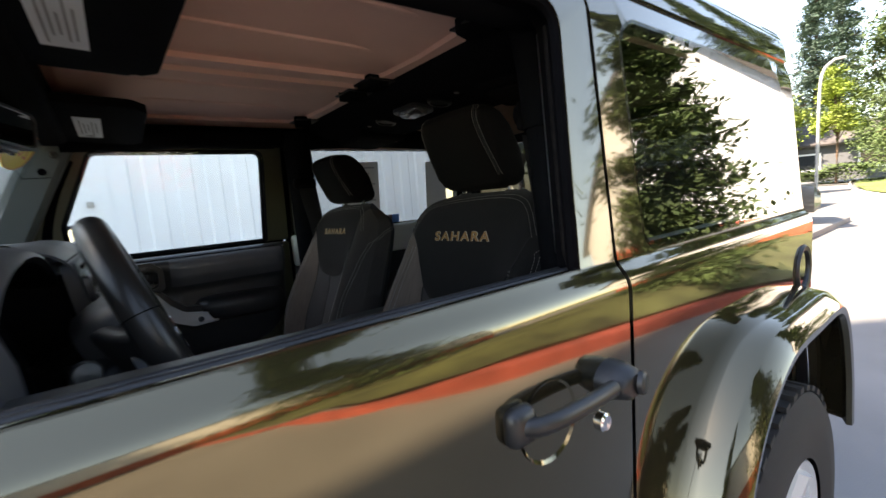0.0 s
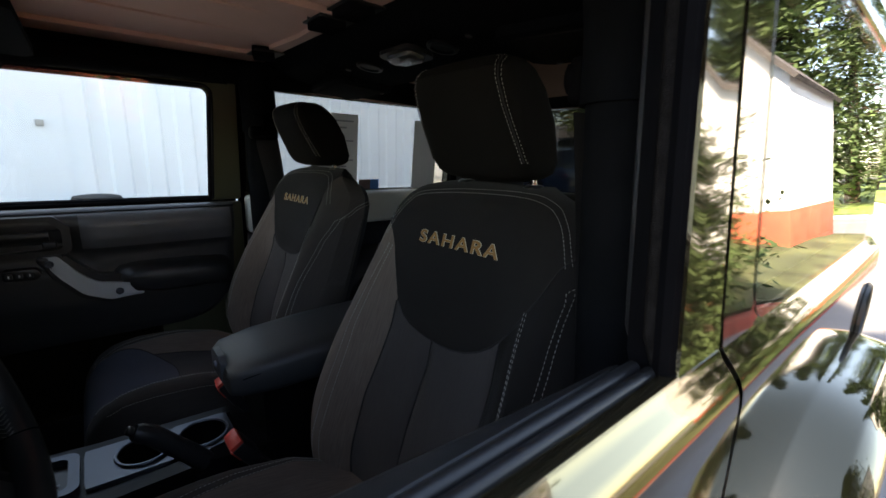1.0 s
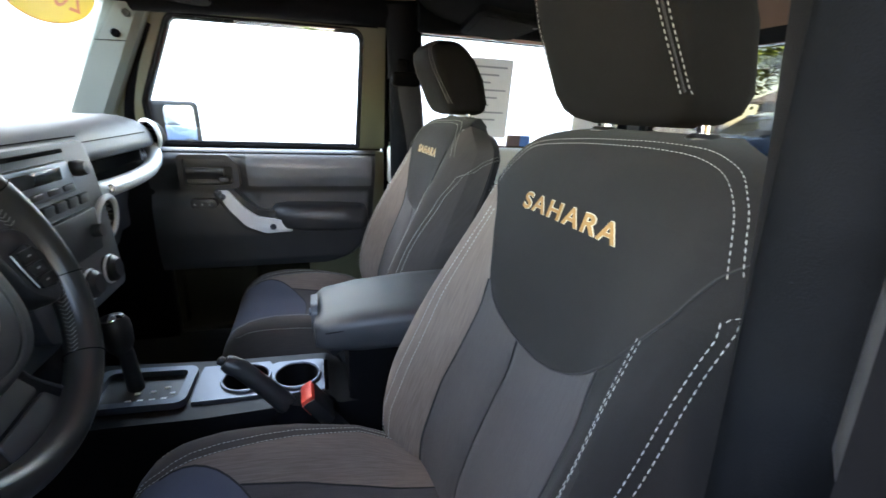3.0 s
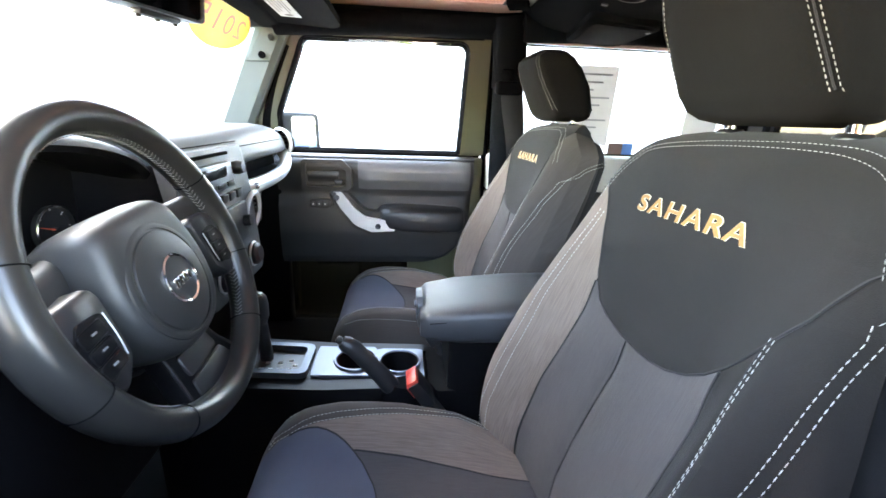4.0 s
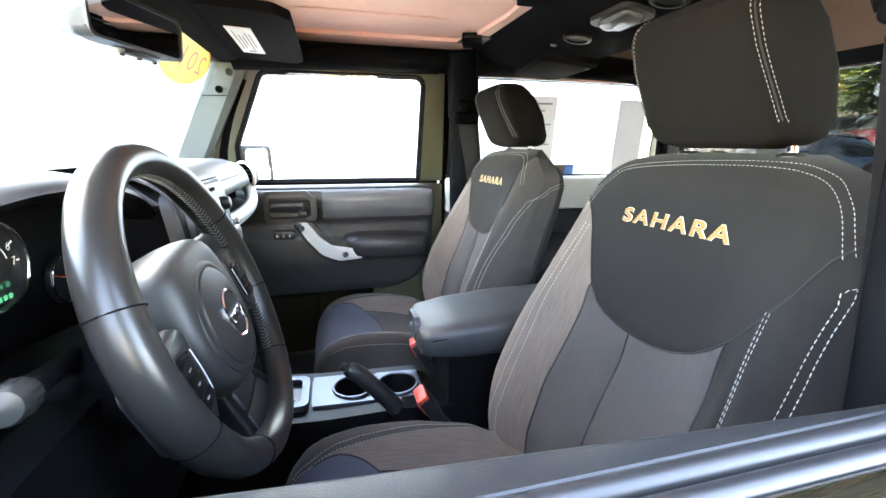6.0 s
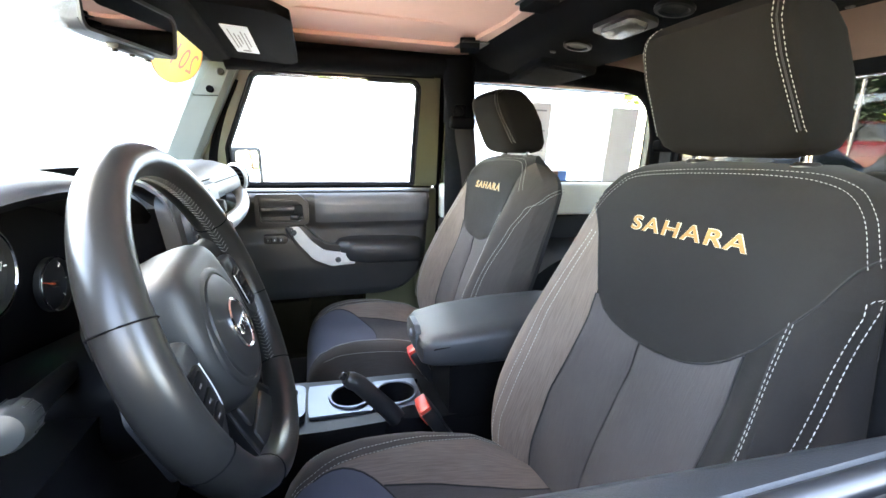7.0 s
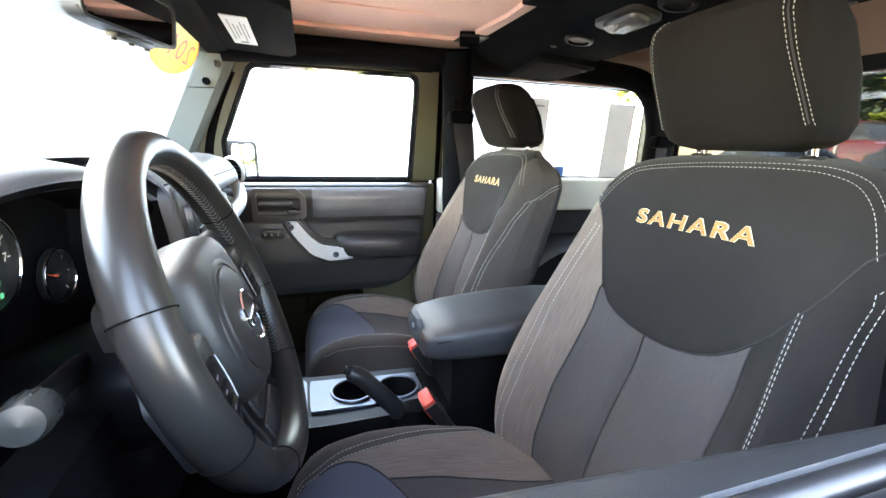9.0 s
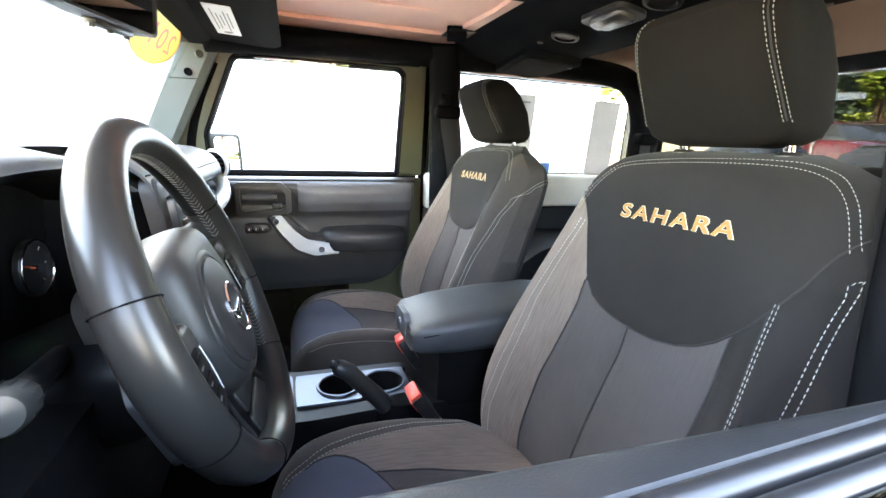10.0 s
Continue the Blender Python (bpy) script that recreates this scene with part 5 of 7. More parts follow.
for a0, a1 in ((10, 170), (-53, -10), (190, 233)):
    pts_in = []
    for k in range(int((a1 - a0) * 0.5)):
        a = radians(a0 + k / 0.5)
        for e in (-0.0032, 0.0032):
            pts_in.append((a, e))
    bm = bmesh.new()
    for i in range(0, len(pts_in), 1):
        a, e = pts_in[i]
        out = WY * math.cos(a + SPIN) + WU * math.sin(a + SPIN)
        tan = -WY * math.sin(a + SPIN) + WU * math.cos(a + SPIN)
        c = on_wheel(0.160 * math.cos(a), 0.160 * math.sin(a)) - out * 0.0172
        d = (WN * (1 if e > 0 else -1) + tan * 0.8).normalized()
        q = tube([c + WN * e * 0.12, c + WN * e * 0.12 + d * 0.0062 + out * 0.0008], 0.00042, 4)
        me = bpy.data.meshes.new("t")
        q.to_mesh(me)
        q.free()
        bm.from_mesh(me)
        bpy.data.meshes.remove(me)
    part("rim_stitching", bm, GREY_THREAD, rim, "pale grey thread on the inside of the rim")


def wheel_plate(outline, n0, n1, bevel=0.004):
    return prism(outline, lambda y, u, d: on_wheel(y, u, n0 + d), n1 - n0, bevel, 3)


# airbag cover: a rounded shield, swollen towards the driver, with a round groove and a badge
half = [(0.0, 0.070), (0.03, 0.0695), (0.052, 0.066), (0.065, 0.057), (0.073, 0.040), (0.079, 0.018), (0.082, -0.006), (0.080, -0.032), (0.072, -0.056), (0.057, -0.075), (0.036, -0.087), (0.0, -0.092)]
shield = [(p.x, p.y) for p in smooth_line([(y, u, 0) for y, u in half] + [(-y, u, 0) for y, u in half[-2:0:-1]] + [(0.0, 0.070, 0)], 4)][:-1]
part("airbag_cover", loft([[on_wheel(y * k, -0.012 + (u + 0.012) * k, n) for y, u in shield] for k, n in ((0.86, -0.075), (0.95, -0.055), (0.99, -0.035), (1.0, -0.02), (0.99, -0.008), (0.965, 0.0), (0.92, 0.006), (0.86, 0.0095), (0.78, 0.0115), (0.70, 0.012))]), COVER_SKIN, wheel, "grained black airbag cover", sharp=60)
HUB_C = on_wheel(-0.006, -0.016, 0.0)
dome = [(0.066, 0.006), (0.064, 0.0115), (0.0605, 0.0135), (0.0575, 0.0132), (0.0568, 0.0105), (0.0550, 0.0105), (0.0542, 0.0142), (0.047, 0.0166), (0.03, 0.0188), (0.0, 0.0196)]
hub = part("hub_cover", lathe(dome, tuple(HUB_C), tuple(WN), 56, up=tuple(WU), closed=False), COVER_SKIN, wheel, "round grooved middle of the airbag cover")
badge = part("badge", lathe([(0.0268, 0.0165), (0.0272, 0.0205), (0.0258, 0.0218), (0.0242, 0.0205), (0.024, 0.019)], tuple(HUB_C), tuple(WN), 36, up=tuple(WU), closed=False), CHROME, hub, "round chrome badge ring")
part("badge_disc", lathe([(0.0243, 0.0194), (0.0, 0.0202)], tuple(HUB_C), tuple(WN), 32, up=tuple(WU), closed=False), SATIN, badge)
for k in range(4):
    y0 = -0.0225 + 0.0088 * k
    part("badge_mark", wheel_plate(rounded([(y0, -0.0225), (y0 + 0.0062, -0.0225), (y0 + 0.0062, -0.0115), (y0, -0.0115)], 0.0022, 3), 0.0196, 0.0222, 0.0006), CHROME, badge)
for s in (-1, 1):
    # each arm runs back from the rim to the cover; its upper face leans to the sky
    rings = []
    for y, u0, u1, n0, n1 in ((0.058, -0.04, 0.056, -0.062, -0.030), (0.085, -0.050, 0.0535, -0.05, -0.022), (0.11, -0.056, 0.0525, -0.04, -0.013), (0.135, -0.058, 0.053, -0.028, -0.006), (0.152, -0.056, 0.055, -0.016, -0.001)):
        sec = rounded([(u0, n0), (u0, n1), (u1, n1), (u1 - 0.004, n0)], [0.008, 0.010, 0.014, 0.008], 4)
        rings.append([on_wheel(s * y, u, n) for u, n in sec])
    arm = part("spoke", loft(rings), COVER_SKIN, wheel, "upper spoke with thumb buttons", sharp=50)
    pod = part("button_pod", loft([[on_wheel(s * (0.117 + (y - 0.117) * k), -0.02 + (u + 0.02) * k, n) for y, u in rounded([(0.088, 0.026), (0.094, -0.045), (0.118, -0.066), (0.150, -0.058), (0.153, 0.004), (0.138, 0.024)], [0.01, 0.012, 0.012, 0.012, 0.012, 0.012], 4)] for k, n in ((1.0, -0.03), (1.0, -0.004), (0.97, 0.0015), (0.91, 0.004))]), SATIN, arm, "raised black button pod", sharp=50)
    pad = part("button_pad", wheel_plate(rounded([(s * 0.099, 0.004), (s * 0.101, -0.040), (s * 0.133, -0.050), (s * 0.143, -0.012), (s * 0.128, 0.006)], 0.007, 4), 0.0035, 0.0062, 0.0012), DEEP, pod, "glossy black button field")
    for u0, u1 in ((-0.013, 0.001), (-0.028, -0.0155), (-0.043, -0.0305)):
        part("button", wheel_plate(rounded([(s * 0.106, u0), (s * 0.134, u0 - 0.003), (s * 0.136, u1 - 0.002), (s * 0.106, u1)], 0.003, 3), 0.006, 0.0076, 0.001), DEEP, pad)
        part("button_mark", wheel_plate([(s * 0.117, u0 + 0.005), (s * 0.123, u0 + 0.005), (s * 0.123, u0 + 0.0068), (s * 0.117, u0 + 0.0068)], 0.0074, 0.0078, 0.0), GREY_THREAD, pad)
    part("button_rail", tube(smooth_line([on_wheel(s * 0.100, 0.002, 0.0062), on_wheel(s * 0.1005, -0.02, 0.0066), on_wheel(s * 0.103, -0.039, 0.0062)], 4), 0.0006, 6), SILVER, pad)
# one broad lower spoke with a plain inlay and bright edges
low = rounded([(-0.046, -0.070), (0.046, -0.070), (0.046, -0.105), (0.060, -0.140), (0.058, -0.157), (-0.058, -0.157), (-0.060, -0.140), (-0.046, -0.105)], [0.008, 0.008, 0.02, 0.008, 0.004, 0.004, 0.008, 0.02], 4)
lower = part("lower_spoke", loft([[on_wheel(y * k, u, n + 0.012 * max(0.0, (-0.10 - u) / 0.05)) for y, u in low] for k, n in ((0.96, -0.042), (1.0, -0.032), (1.0, -0.024), (0.95, -0.018))]), DEEP, wheel, "black lower spoke", sharp=50)
part("spoke_inlay", prism(rounded([(-0.030, -0.092), (0.030, -0.092), (0.034, -0.118), (-0.034, -0.118)], 0.005, 3), lambda y, u, d: on_wheel(y, u, -0.019 + 0.012 * max(0.0, (-0.10 - u) / 0.05) + d), 0.004, 0.0015), SATIN, lower)
part("spoke_inlay", prism(rounded([(-0.036, -0.122), (0.036, -0.122), (0.044, -0.146), (-0.044, -0.146)], 0.005, 3), lambda y, u, d: on_wheel(y, u, -0.019 + 0.012 * max(0.0, (-0.10 - u) / 0.05) + d), 0.0035, 0.0015), SATIN, lower)
for s in (-1, 1):
    part("spoke_edge", tube(smooth_line([on_wheel(s * 0.044, -0.078, -0.02), on_wheel(s * 0.0445, -0.105, -0.018), on_wheel(s * 0.056, -0.138, -0.009), on_wheel(s * 0.058, -0.15, -0.006)], 5), 0.0022, 6), SATIN, lower)
# column and stalks
column = thing("steering_column", (-0.7, -0.37, 1.12), "black plastic steering column shroud with a stalk each side", "steering column")
part("shroud", loft([[HUB - WN * d + V(0, a * math.cos(t) , 0) + WU * (b * math.sin(t) * (0.5 if math.sin(t) > 0 else 1.0) - 0.012) for t in np.linspace(0, 2 * math.pi, 24, endpoint=False)] for d, a, b in ((0.04, 0.07, 0.07), (0.045, 0.088, 0.085), (0.06, 0.096, 0.09), (0.12, 0.09, 0.085), (0.2, 0.075, 0.075), (0.30, 0.06, 0.06))]), DEEP, column)
for s in (-1, 1):
    p0 = V(-0.665, -0.3625 + s * 0.06, 1.185)
    p1 = V(-0.642, -0.3625 + s * 0.166, 1.207)
    st = part("stalk", tube([p0, p0.lerp(p1, 0.6), p1], [0.008, 0.0085, 0.0105], 20), DEEP, column)
    d = (p1 - p0).normalized()
    part("stalk_knob", lathe([(0.0106, -0.006), (0.0122, -0.004), (0.013, 0.0), (0.013, 0.018), (0.011, 0.023), (0.0, 0.0245)], tuple(p1), tuple(d), 24), STALK_GREY if s < 0 else BLACK, st, "ribbed grey knob at the stalk's end")
    for k in range(14):
        a = 2 * math.pi * k / 14
        m = axes(tuple(d)).to_3x3()
        part("knob_rib", rod(p1 + m @ V(0.0128 * math.cos(a), 0.0128 * math.sin(a), -0.002), p1 + m @ V(0.0128 * math.cos(a), 0.0128 * math.sin(a), 0.012), 0.0008, 6), SATIN, st)
part("ignition", lathe([(0.018, 0), (0.018, 0.012), (0.012, 0.016), (0.0, 0.016)], (-0.66, -0.285, 1.135), (0.9, 0.2, 0.2), 18), CHROME, column)

# ---- dashboard ----
dash = thing("dashboard", (-0.8, 0, 1.0), "dark grained dashboard with round vents and a silver grab bar", "dashboard")
DASH_SEC = [(-0.945, 1.262), (-0.93, 1.318), (-0.86, 1.345), (-0.78, 1.346), (-0.735, 1.335), (-0.712, 1.306), (-0.68, 1.28), (-0.672, 1.25), (-0.668, 1.2), (-0.672, 1.12), (-0.69, 1.04), (-0.72, 0.96), (-0.78, 0.88), (-0.95, 0.86)]
rows = []
for y in np.linspace(-0.69, 0.635, 56):
    row = []
    for i, (x, z) in enumerate(DASH_SEC):
        b = 0.0
        h = 0.0
        if -0.60 < y < -0.14:
            q = (y + 0.37) / 0.23
            h = 0.004 * max(0, 1 - q ** 4)
            if 5 <= i <= 10:
                b = -0.14 * max(0, 1 - q ** 6)
        if y > 0.155 and i >= 5:
            b = (-0.11 if i >= 9 else -0.065) * min(1.0, (y - 0.155) / 0.02)
        h -= 0.021 * min(1.0, max(0.0, (y + 0.12) / 0.16))
        if y > 0.56:
            h -= 0.045 * ((y - 0.56) / 0.075) ** 2
        row.append(V(x + b, y, z + h * (1.0 if 2 <= i <= 5 else 0.0)))
    rows.append(row)
part("dash_body", loft(rows), DASH, dash)
# Black sheet over the dash body puts shade into the instrument recess.
part("recess_shade", sheet([[p + V(0.005, 0.004 if row[0].y < -0.5 else -0.004 if row[0].y > -0.24 else 0.0, 0) for p in row[6:11]] for row in rows if -0.63 < row[0].y < -0.125]), RUBBER, dash, "sheet in the instrument recess, its shade put into the black colour", fix=False)
# instrument binnacle: hood, face and dials
hood = []
for t in np.linspace(math.pi * 1.03, -math.pi * 0.03, 30):
    hood.append((-0.37 + 0.222 * math.cos(t), 1.212 + 0.098 * math.copysign(abs(math.sin(t)) ** 0.7, math.sin(t))))
hood = [(-0.588, 1.10), (-0.591, 1.15)] + hood + [(-0.149, 1.15), (-0.152, 1.10)]
binnacle = part("binnacle_hood", sheet([[V(-0.775, y, z) for y, z in hood], [V(-0.715, y * 1.02 + 0.0074, z + 0.004) for y, z in hood], [V(-0.690, y * 1.05 + 0.0185, z + 0.006) for y, z in hood], [V(-0.684, y * 1.07 + 0.026, z + 0.013) for y, z in hood]]), DEEP, dash, "arched black binnacle hood", fix=False)
part("hood_brow", sheet([[V(-0.684, y * 1.07 + 0.026, z + 0.013) for y, z in hood], [V(-0.688, y * 1.08 + 0.03, z + 0.020) for y, z in hood], [V(-0.70, y * 1.09 + 0.033, z + 0.026) for y, z in hood], [V(-0.735, y * 1.09 + 0.033, z + 0.034) for y, z in hood], [V(-0.80, y * 1.09 + 0.033, z + 0.038) for y, z in hood]]), DASH, dash, "grained grey brow over the instruments", fix=False)
cluster = part("instrument_face", box((-0.775, -0.37, 1.18), (0.02, 0.43, 0.29), 0.01), DEEP, dash)


def dial(y, z, r, ticks, needle_deg, name="dial"):
    x = -0.762
    d = part(name, lathe([(r, 0.0), (r * 1.02, 0.006), (r * 0.97, 0.008), (r * 0.94, 0.002), (0.0, 0.002)], (x, y, z), (1, 0, 0), 40, closed=False), SATIN, cluster)
    part("dial_ring", tube([V(x + 0.008, y + r * math.cos(a), z + r * math.sin(a)) for a in np.linspace(0, 2 * math.pi, 40, endpoint=False)], r * 0.035, 6, closed=True, up=(1, 0, 0)), CHROME, d)
    bm = bmesh.new()
    for k in range(ticks):
        a = radians(225 - 270 * k / (ticks - 1)) if ticks != 8 else radians(215 - 31 * k)
        l = 0.16 if k % 2 == 0 else 0.09
        q = box((0, 0, 0), (0.0006, r * 0.03, r * l))
        q = moved(q, Matrix.Translation((x + 0.003, y, z)) @ Matrix.Rotation(a - math.pi / 2, 4, "X") @ Matrix.Translation((0, 0, r * (0.9 - l / 2))))
        if k % 2 == 0 and ticks > 9:
            n = box((x + 0.003, y + r * 0.63 * math.cos(a), z + r * 0.63 * math.sin(a)), (0.0006, r * 0.09, r * 0.13))
            q = join(q, n)
        bm = join(bm, q)
    part("dial_marks", bm, WHITE_MARK, d, "white scale marks")
    a = radians(needle_deg)
    part("needle", tube([V(x + 0.006, y, z), V(x + 0.006, y + r * 0.8 * math.cos(a), z + r * 0.8 * math.sin(a))], [r * 0.05, r * 0.02], 6), NEEDLE, d, "orange-red needle")
    part("needle_cap", lathe([(r * 0.13, 0), (r * 0.11, 0.006), (0, 0.006)], (x + 0.003, y, z), (1, 0, 0), 16), SATIN, d)
    return d


dial(-0.462, 1.250, 0.044, 17, 205)
tacho = dial(-0.346, 1.250, 0.044, 8, 205)
for k in range(8):
    a = radians(215 - 31 * k)
    bm = lettering(str(k), 0.0125)
    part("numeral", moved(bm, Matrix.Translation((-0.7585, -0.346 + 0.031 * math.cos(a), 1.250 + 0.031 * math.sin(a))) @ axes((1, 0, 0))), WHITE_MARK, tacho, "white numeral", fix=False)
part("scale_arc", tube([V(-0.7585, -0.346 + 0.0225 * math.cos(a), 1.250 + 0.0225 * math.sin(a)) for a in np.linspace(radians(200), radians(10), 30)], 0.0006, 4, up=(1, 0, 0)), WHITE_MARK, tacho)
for k, letter in enumerate("PRND"):
    part("gear_letter", moved(lettering(letter, 0.0075), Matrix.Translation((-0.7583, -0.362 + 0.0105 * k, 1.2285)) @ axes((1, 0, 0))), GREEN_LED, tacho, "green gear letter", fix=False)
for k in range(5):
    part("display_mark", box((-0.7585, -0.360 + 0.0075 * k, 1.2165), (0.0006, 0.0042, 0.005)), GREEN_LED, tacho)
dial(-0.532, 1.212, 0.027, 7, 200)
dial(-0.240, 1.208, 0.031, 7, 160)
# centre stack
stack = part("radio_console", prism(rounded([(-0.13, 1.03), (0.13, 1.03), (0.145, 1.20), (0.15, 1.296), (-0.15, 1.296), (-0.145, 1.20)], 0.02, 4), lambda y, z, d: V(-0.668 + d + (z - 1.2) * -0.12, y + 0.0, z), 0.022, 0.006), DASH, dash, "satin grey radio console")
on_stack = lambda z, d=0.0: -0.646 + d + (z - 1.2) * -0.12
part("stack_hood", sheet([[V(x, y, z) for y in np.linspace(-0.15, 0.148, 14)] for x, z in ((-0.80, 1.334), (-0.742, 1.330), (-0.708, 1.323), (-0.685, 1.313), (-0.671, 1.302), (-0.6625, 1.290), (-0.6575, 1.274), (-0.658, 1.26))], 0.004), DASH, stack, "satin grey hood over the radio console", sharp=50)
part("hood_seam", tube([V(-0.6685, y, 1.3005) for y in np.linspace(-0.145, 0.144, 6)], 0.0011, 5), RUBBER, stack)
radio = part("radio", prism(rounded([(-0.125, 1.222), (0.05, 1.222), (0.05, 1.270), (-0.125, 1.270)], 0.006, 3), lambda y, z, d: V(on_stack(z, d - 0.002), y, z), 0.012, 0.003), BEZEL, stack, "grey radio face")
for k in range(4):
    part("radio_button", box((on_stack(1.231, 0.0105), -0.10 + 0.042 * k, 1.231), (0.004, 0.03, 0.009), 0.0015), SATIN, radio)
part("climate_face", box((on_stack(1.15), 0, 1.15), (0.012, 0.17, 0.075), 0.004), BLACK, stack)
part("radio_screen", box((on_stack(1.253, 0.0095), -0.04, 1.253), (0.003, 0.12, 0.022), 0.001), DARK_GLASS, radio)
for y in (-0.06, 0.06):
    part("climate_dial", lathe([(0.012, 0), (0.011, 0.014), (0.0, 0.014)], (on_stack(1.15, 0.006), y, 1.15), (1, 0, 0.1), 18), SATIN, stack)
for y in (-0.075, 0, 0.075):
    k = part("climate_knob", lathe([(0.024, 0), (0.023, 0.012), (0.016, 0.018), (0.0, 0.018)], (on_stack(1.075, 0.0), y, 1.075), (1, 0, 0.1), 24), BLACK, stack)
    part("knob_ring", tube([V(on_stack(1.075, 0.004), y + 0.025 * math.cos(a), 1.075 + 0.025 * math.sin(a)) for a in np.linspace(0, 6.283, 24, endpoint=False)], 0.0022, 6, closed=True, up=(1, 0, 0)), SILVER, k)
part("slot", box((-0.659, -0.015, 1.284), (0.012, 0.15, 0.006)), RUBBER, stack)
for k in range(5):
    part("switch", box((on_stack(1.205, 0.003), -0.07 + 0.035 * k, 1.205), (0.008, 0.028, 0.016), 0.002), BLACK, stack)
part("sensor_knob", lathe([(0.012, -0.006), (0.014, 0.01), (0.011, 0.02), (0.0, 0.021)], (on_stack(1.253, 0.0), 0.080, 1.253), (1, 0, 0.1), 18), SATIN, stack)


def round_vent(at, n, r, label="round vent with a silver ring", ball=False):
    v = part("air_vent", lathe([(r * 0.97, -0.012), (r * 0.95, 0.006), (r * 0.88, 0.016), (r * 0.7, 0.022), (r * 0.66, 0.012), (0.0, 0.010)] if ball else [(r * 0.97, -0.02), (r * 0.97, 0.006), (r * 0.8, 0.004), (r * 0.78, -0.012), (0.0, -0.014)], at, n, 36, closed=False), DEEP if ball else SATIN, dash, label)
    m = Matrix.Translation(at) @ axes(n)
    part("vent_ring", tube([m @ V(r * math.cos(a), r * math.sin(a), -0.004 if ball else 0.006) for a in np.linspace(0, 6.283, 36, endpoint=False)], 0.0055, 8, closed=True, up=n), SILVER, v)
    for k in (-2, -1, 0, 1, 2):
        w = math.sqrt(max(0.0, 0.78 ** 2 - (0.3 * k) ** 2)) * r
        part("vent_slat", moved(box((0, 0.3 * k * r, 0.014 if ball else -0.002), (2 * w * (0.85 if ball else 1), 0.003, 0.012), 0.001, 1, (25, 0, 0)), m), BLACK, v)
    part("vent_tab", moved(box((0.3 * r, 0, 0.008), (0.006, 0.012, 0.01), 0.002), m), SATIN, v)
    return v


round_vent((-0.688, 0.580, 1.274), (0.60, 0.79, 0.08), 0.039, ball=True)
round_vent((-0.648, 0.135, 1.155), (0.98, 0.0, -0.12), 0.04)
round_vent((-0.648, -0.125, 1.155), (0.98, 0.0, -0.12), 0.04)
round_vent((-0.69, -0.635, 1.255), (0.97, 0.12, 0.05), 0.036)
# passenger's side: one swelling panel over a hollow, with the grab bar as its lower lip
SWELL = [(-0.765, 1.328), (-0.735, 1.325), (-0.708, 1.317), (-0.688, 1.304), (-0.676, 1.287), (-0.670, 1.270), (-0.669, 1.258), (-0.676, 1.250), (-0.70, 1.247)]
rows = []
for y in np.linspace(0.15, 0.590, 30):
    e = max(0.0, (y - 0.50) / 0.09) ** 2
    rows.append([V(x - 0.024 * e * (i / 8), y, z - 0.018 * e * (1 - i / 10)) for i, (x, z) in enumerate(SWELL)])
panel = part("passenger_panel", sheet(rows, 0.006), DASH, dash, "satin dark swelling panel before the passenger", sharp=50)
part("panel_seam", tube([V(-0.6745, y, 1.287) for y in np.linspace(0.17, 0.50, 12)], 0.0009, 5), RUBBER, panel)
# The hollow's shade is put in as a near-black sheet.
part("hollow_shade", sheet([[V(x, y, z) for y in np.linspace(0.152, 0.585, 12)] for x, z in ((-0.70, 1.249), (-0.725, 1.238), (-0.725, 1.205), (-0.69, 1.190))], 0.004), RUBBER, panel, "hollow under the panel, its shade put into the black colour")
bar = smooth_line([(-0.692, 0.150, 1.200), (-0.670, 0.163, 1.199), (-0.660, 0.21, 1.197), (-0.658, 0.33, 1.196), (-0.659, 0.43, 1.201), (-0.665, 0.50, 1.214), (-0.677, 0.55, 1.230), (-0.695, 0.582, 1.245)], 6)
grab = part("grab_bar", tube(bar, 0, 16, flat=(0.017, 0.017), up=(0, 0, 1)), SILVER, dash, "silver grab bar")
part("bar_bolt", lathe([(0.008, 0), (0.008, 0.003), (0.005, 0.003), (0.004, 0.001), (0, 0.001)], (-0.646, 0.183, 1.201), (1, -0.2, 0.2), 14), CHROME, grab)
part("bar_root", box((-0.70, 0.335, 1.188), (0.05, 0.37, 0.012), 0.005), SILVER, grab)
part("glove_box", prism(rounded([(0.17, 1.02), (0.60, 1.02), (0.60, 1.185), (0.17, 1.185)], 0.015, 4), lambda y, z, d: V(-0.79 + d, y, z), 0.012, 0.004), BLACK, dash)
part("lower_bolster", prism(rounded([(-0.66, 0.86), (-0.16, 0.86), (-0.14, 1.10), (-0.16, 1.16), (-0.58, 1.16), (-0.67, 1.12)], 0.02, 4), lambda y, z, d: V(-0.70 + d - (z - 1.0) * -0.15, y, z), 0.04, 0.012), DEEP, dash)
for y, w, h in ((-0.33, 0.11, 0.07), (-0.25, 0.05, 0.13)):
    p = part("pedal", box((-0.86, y, 0.74), (0.02, w * 0.7, h), 0.006, 2, (0, 25, 0)), RUBBER, dash)
    part("pedal_arm", rod((-0.868, y, 0.76), (-0.93, y, 0.98), 0.008, 8), SATIN, p)
    for k in range(3):
        part("pedal_strip", box((-0.85 - 0.008 * k, y, 0.725 + 0.018 * k), (0.008, w * 0.6, 0.004), 0.001, 1, (0, 25, 0)), CHROME, p)

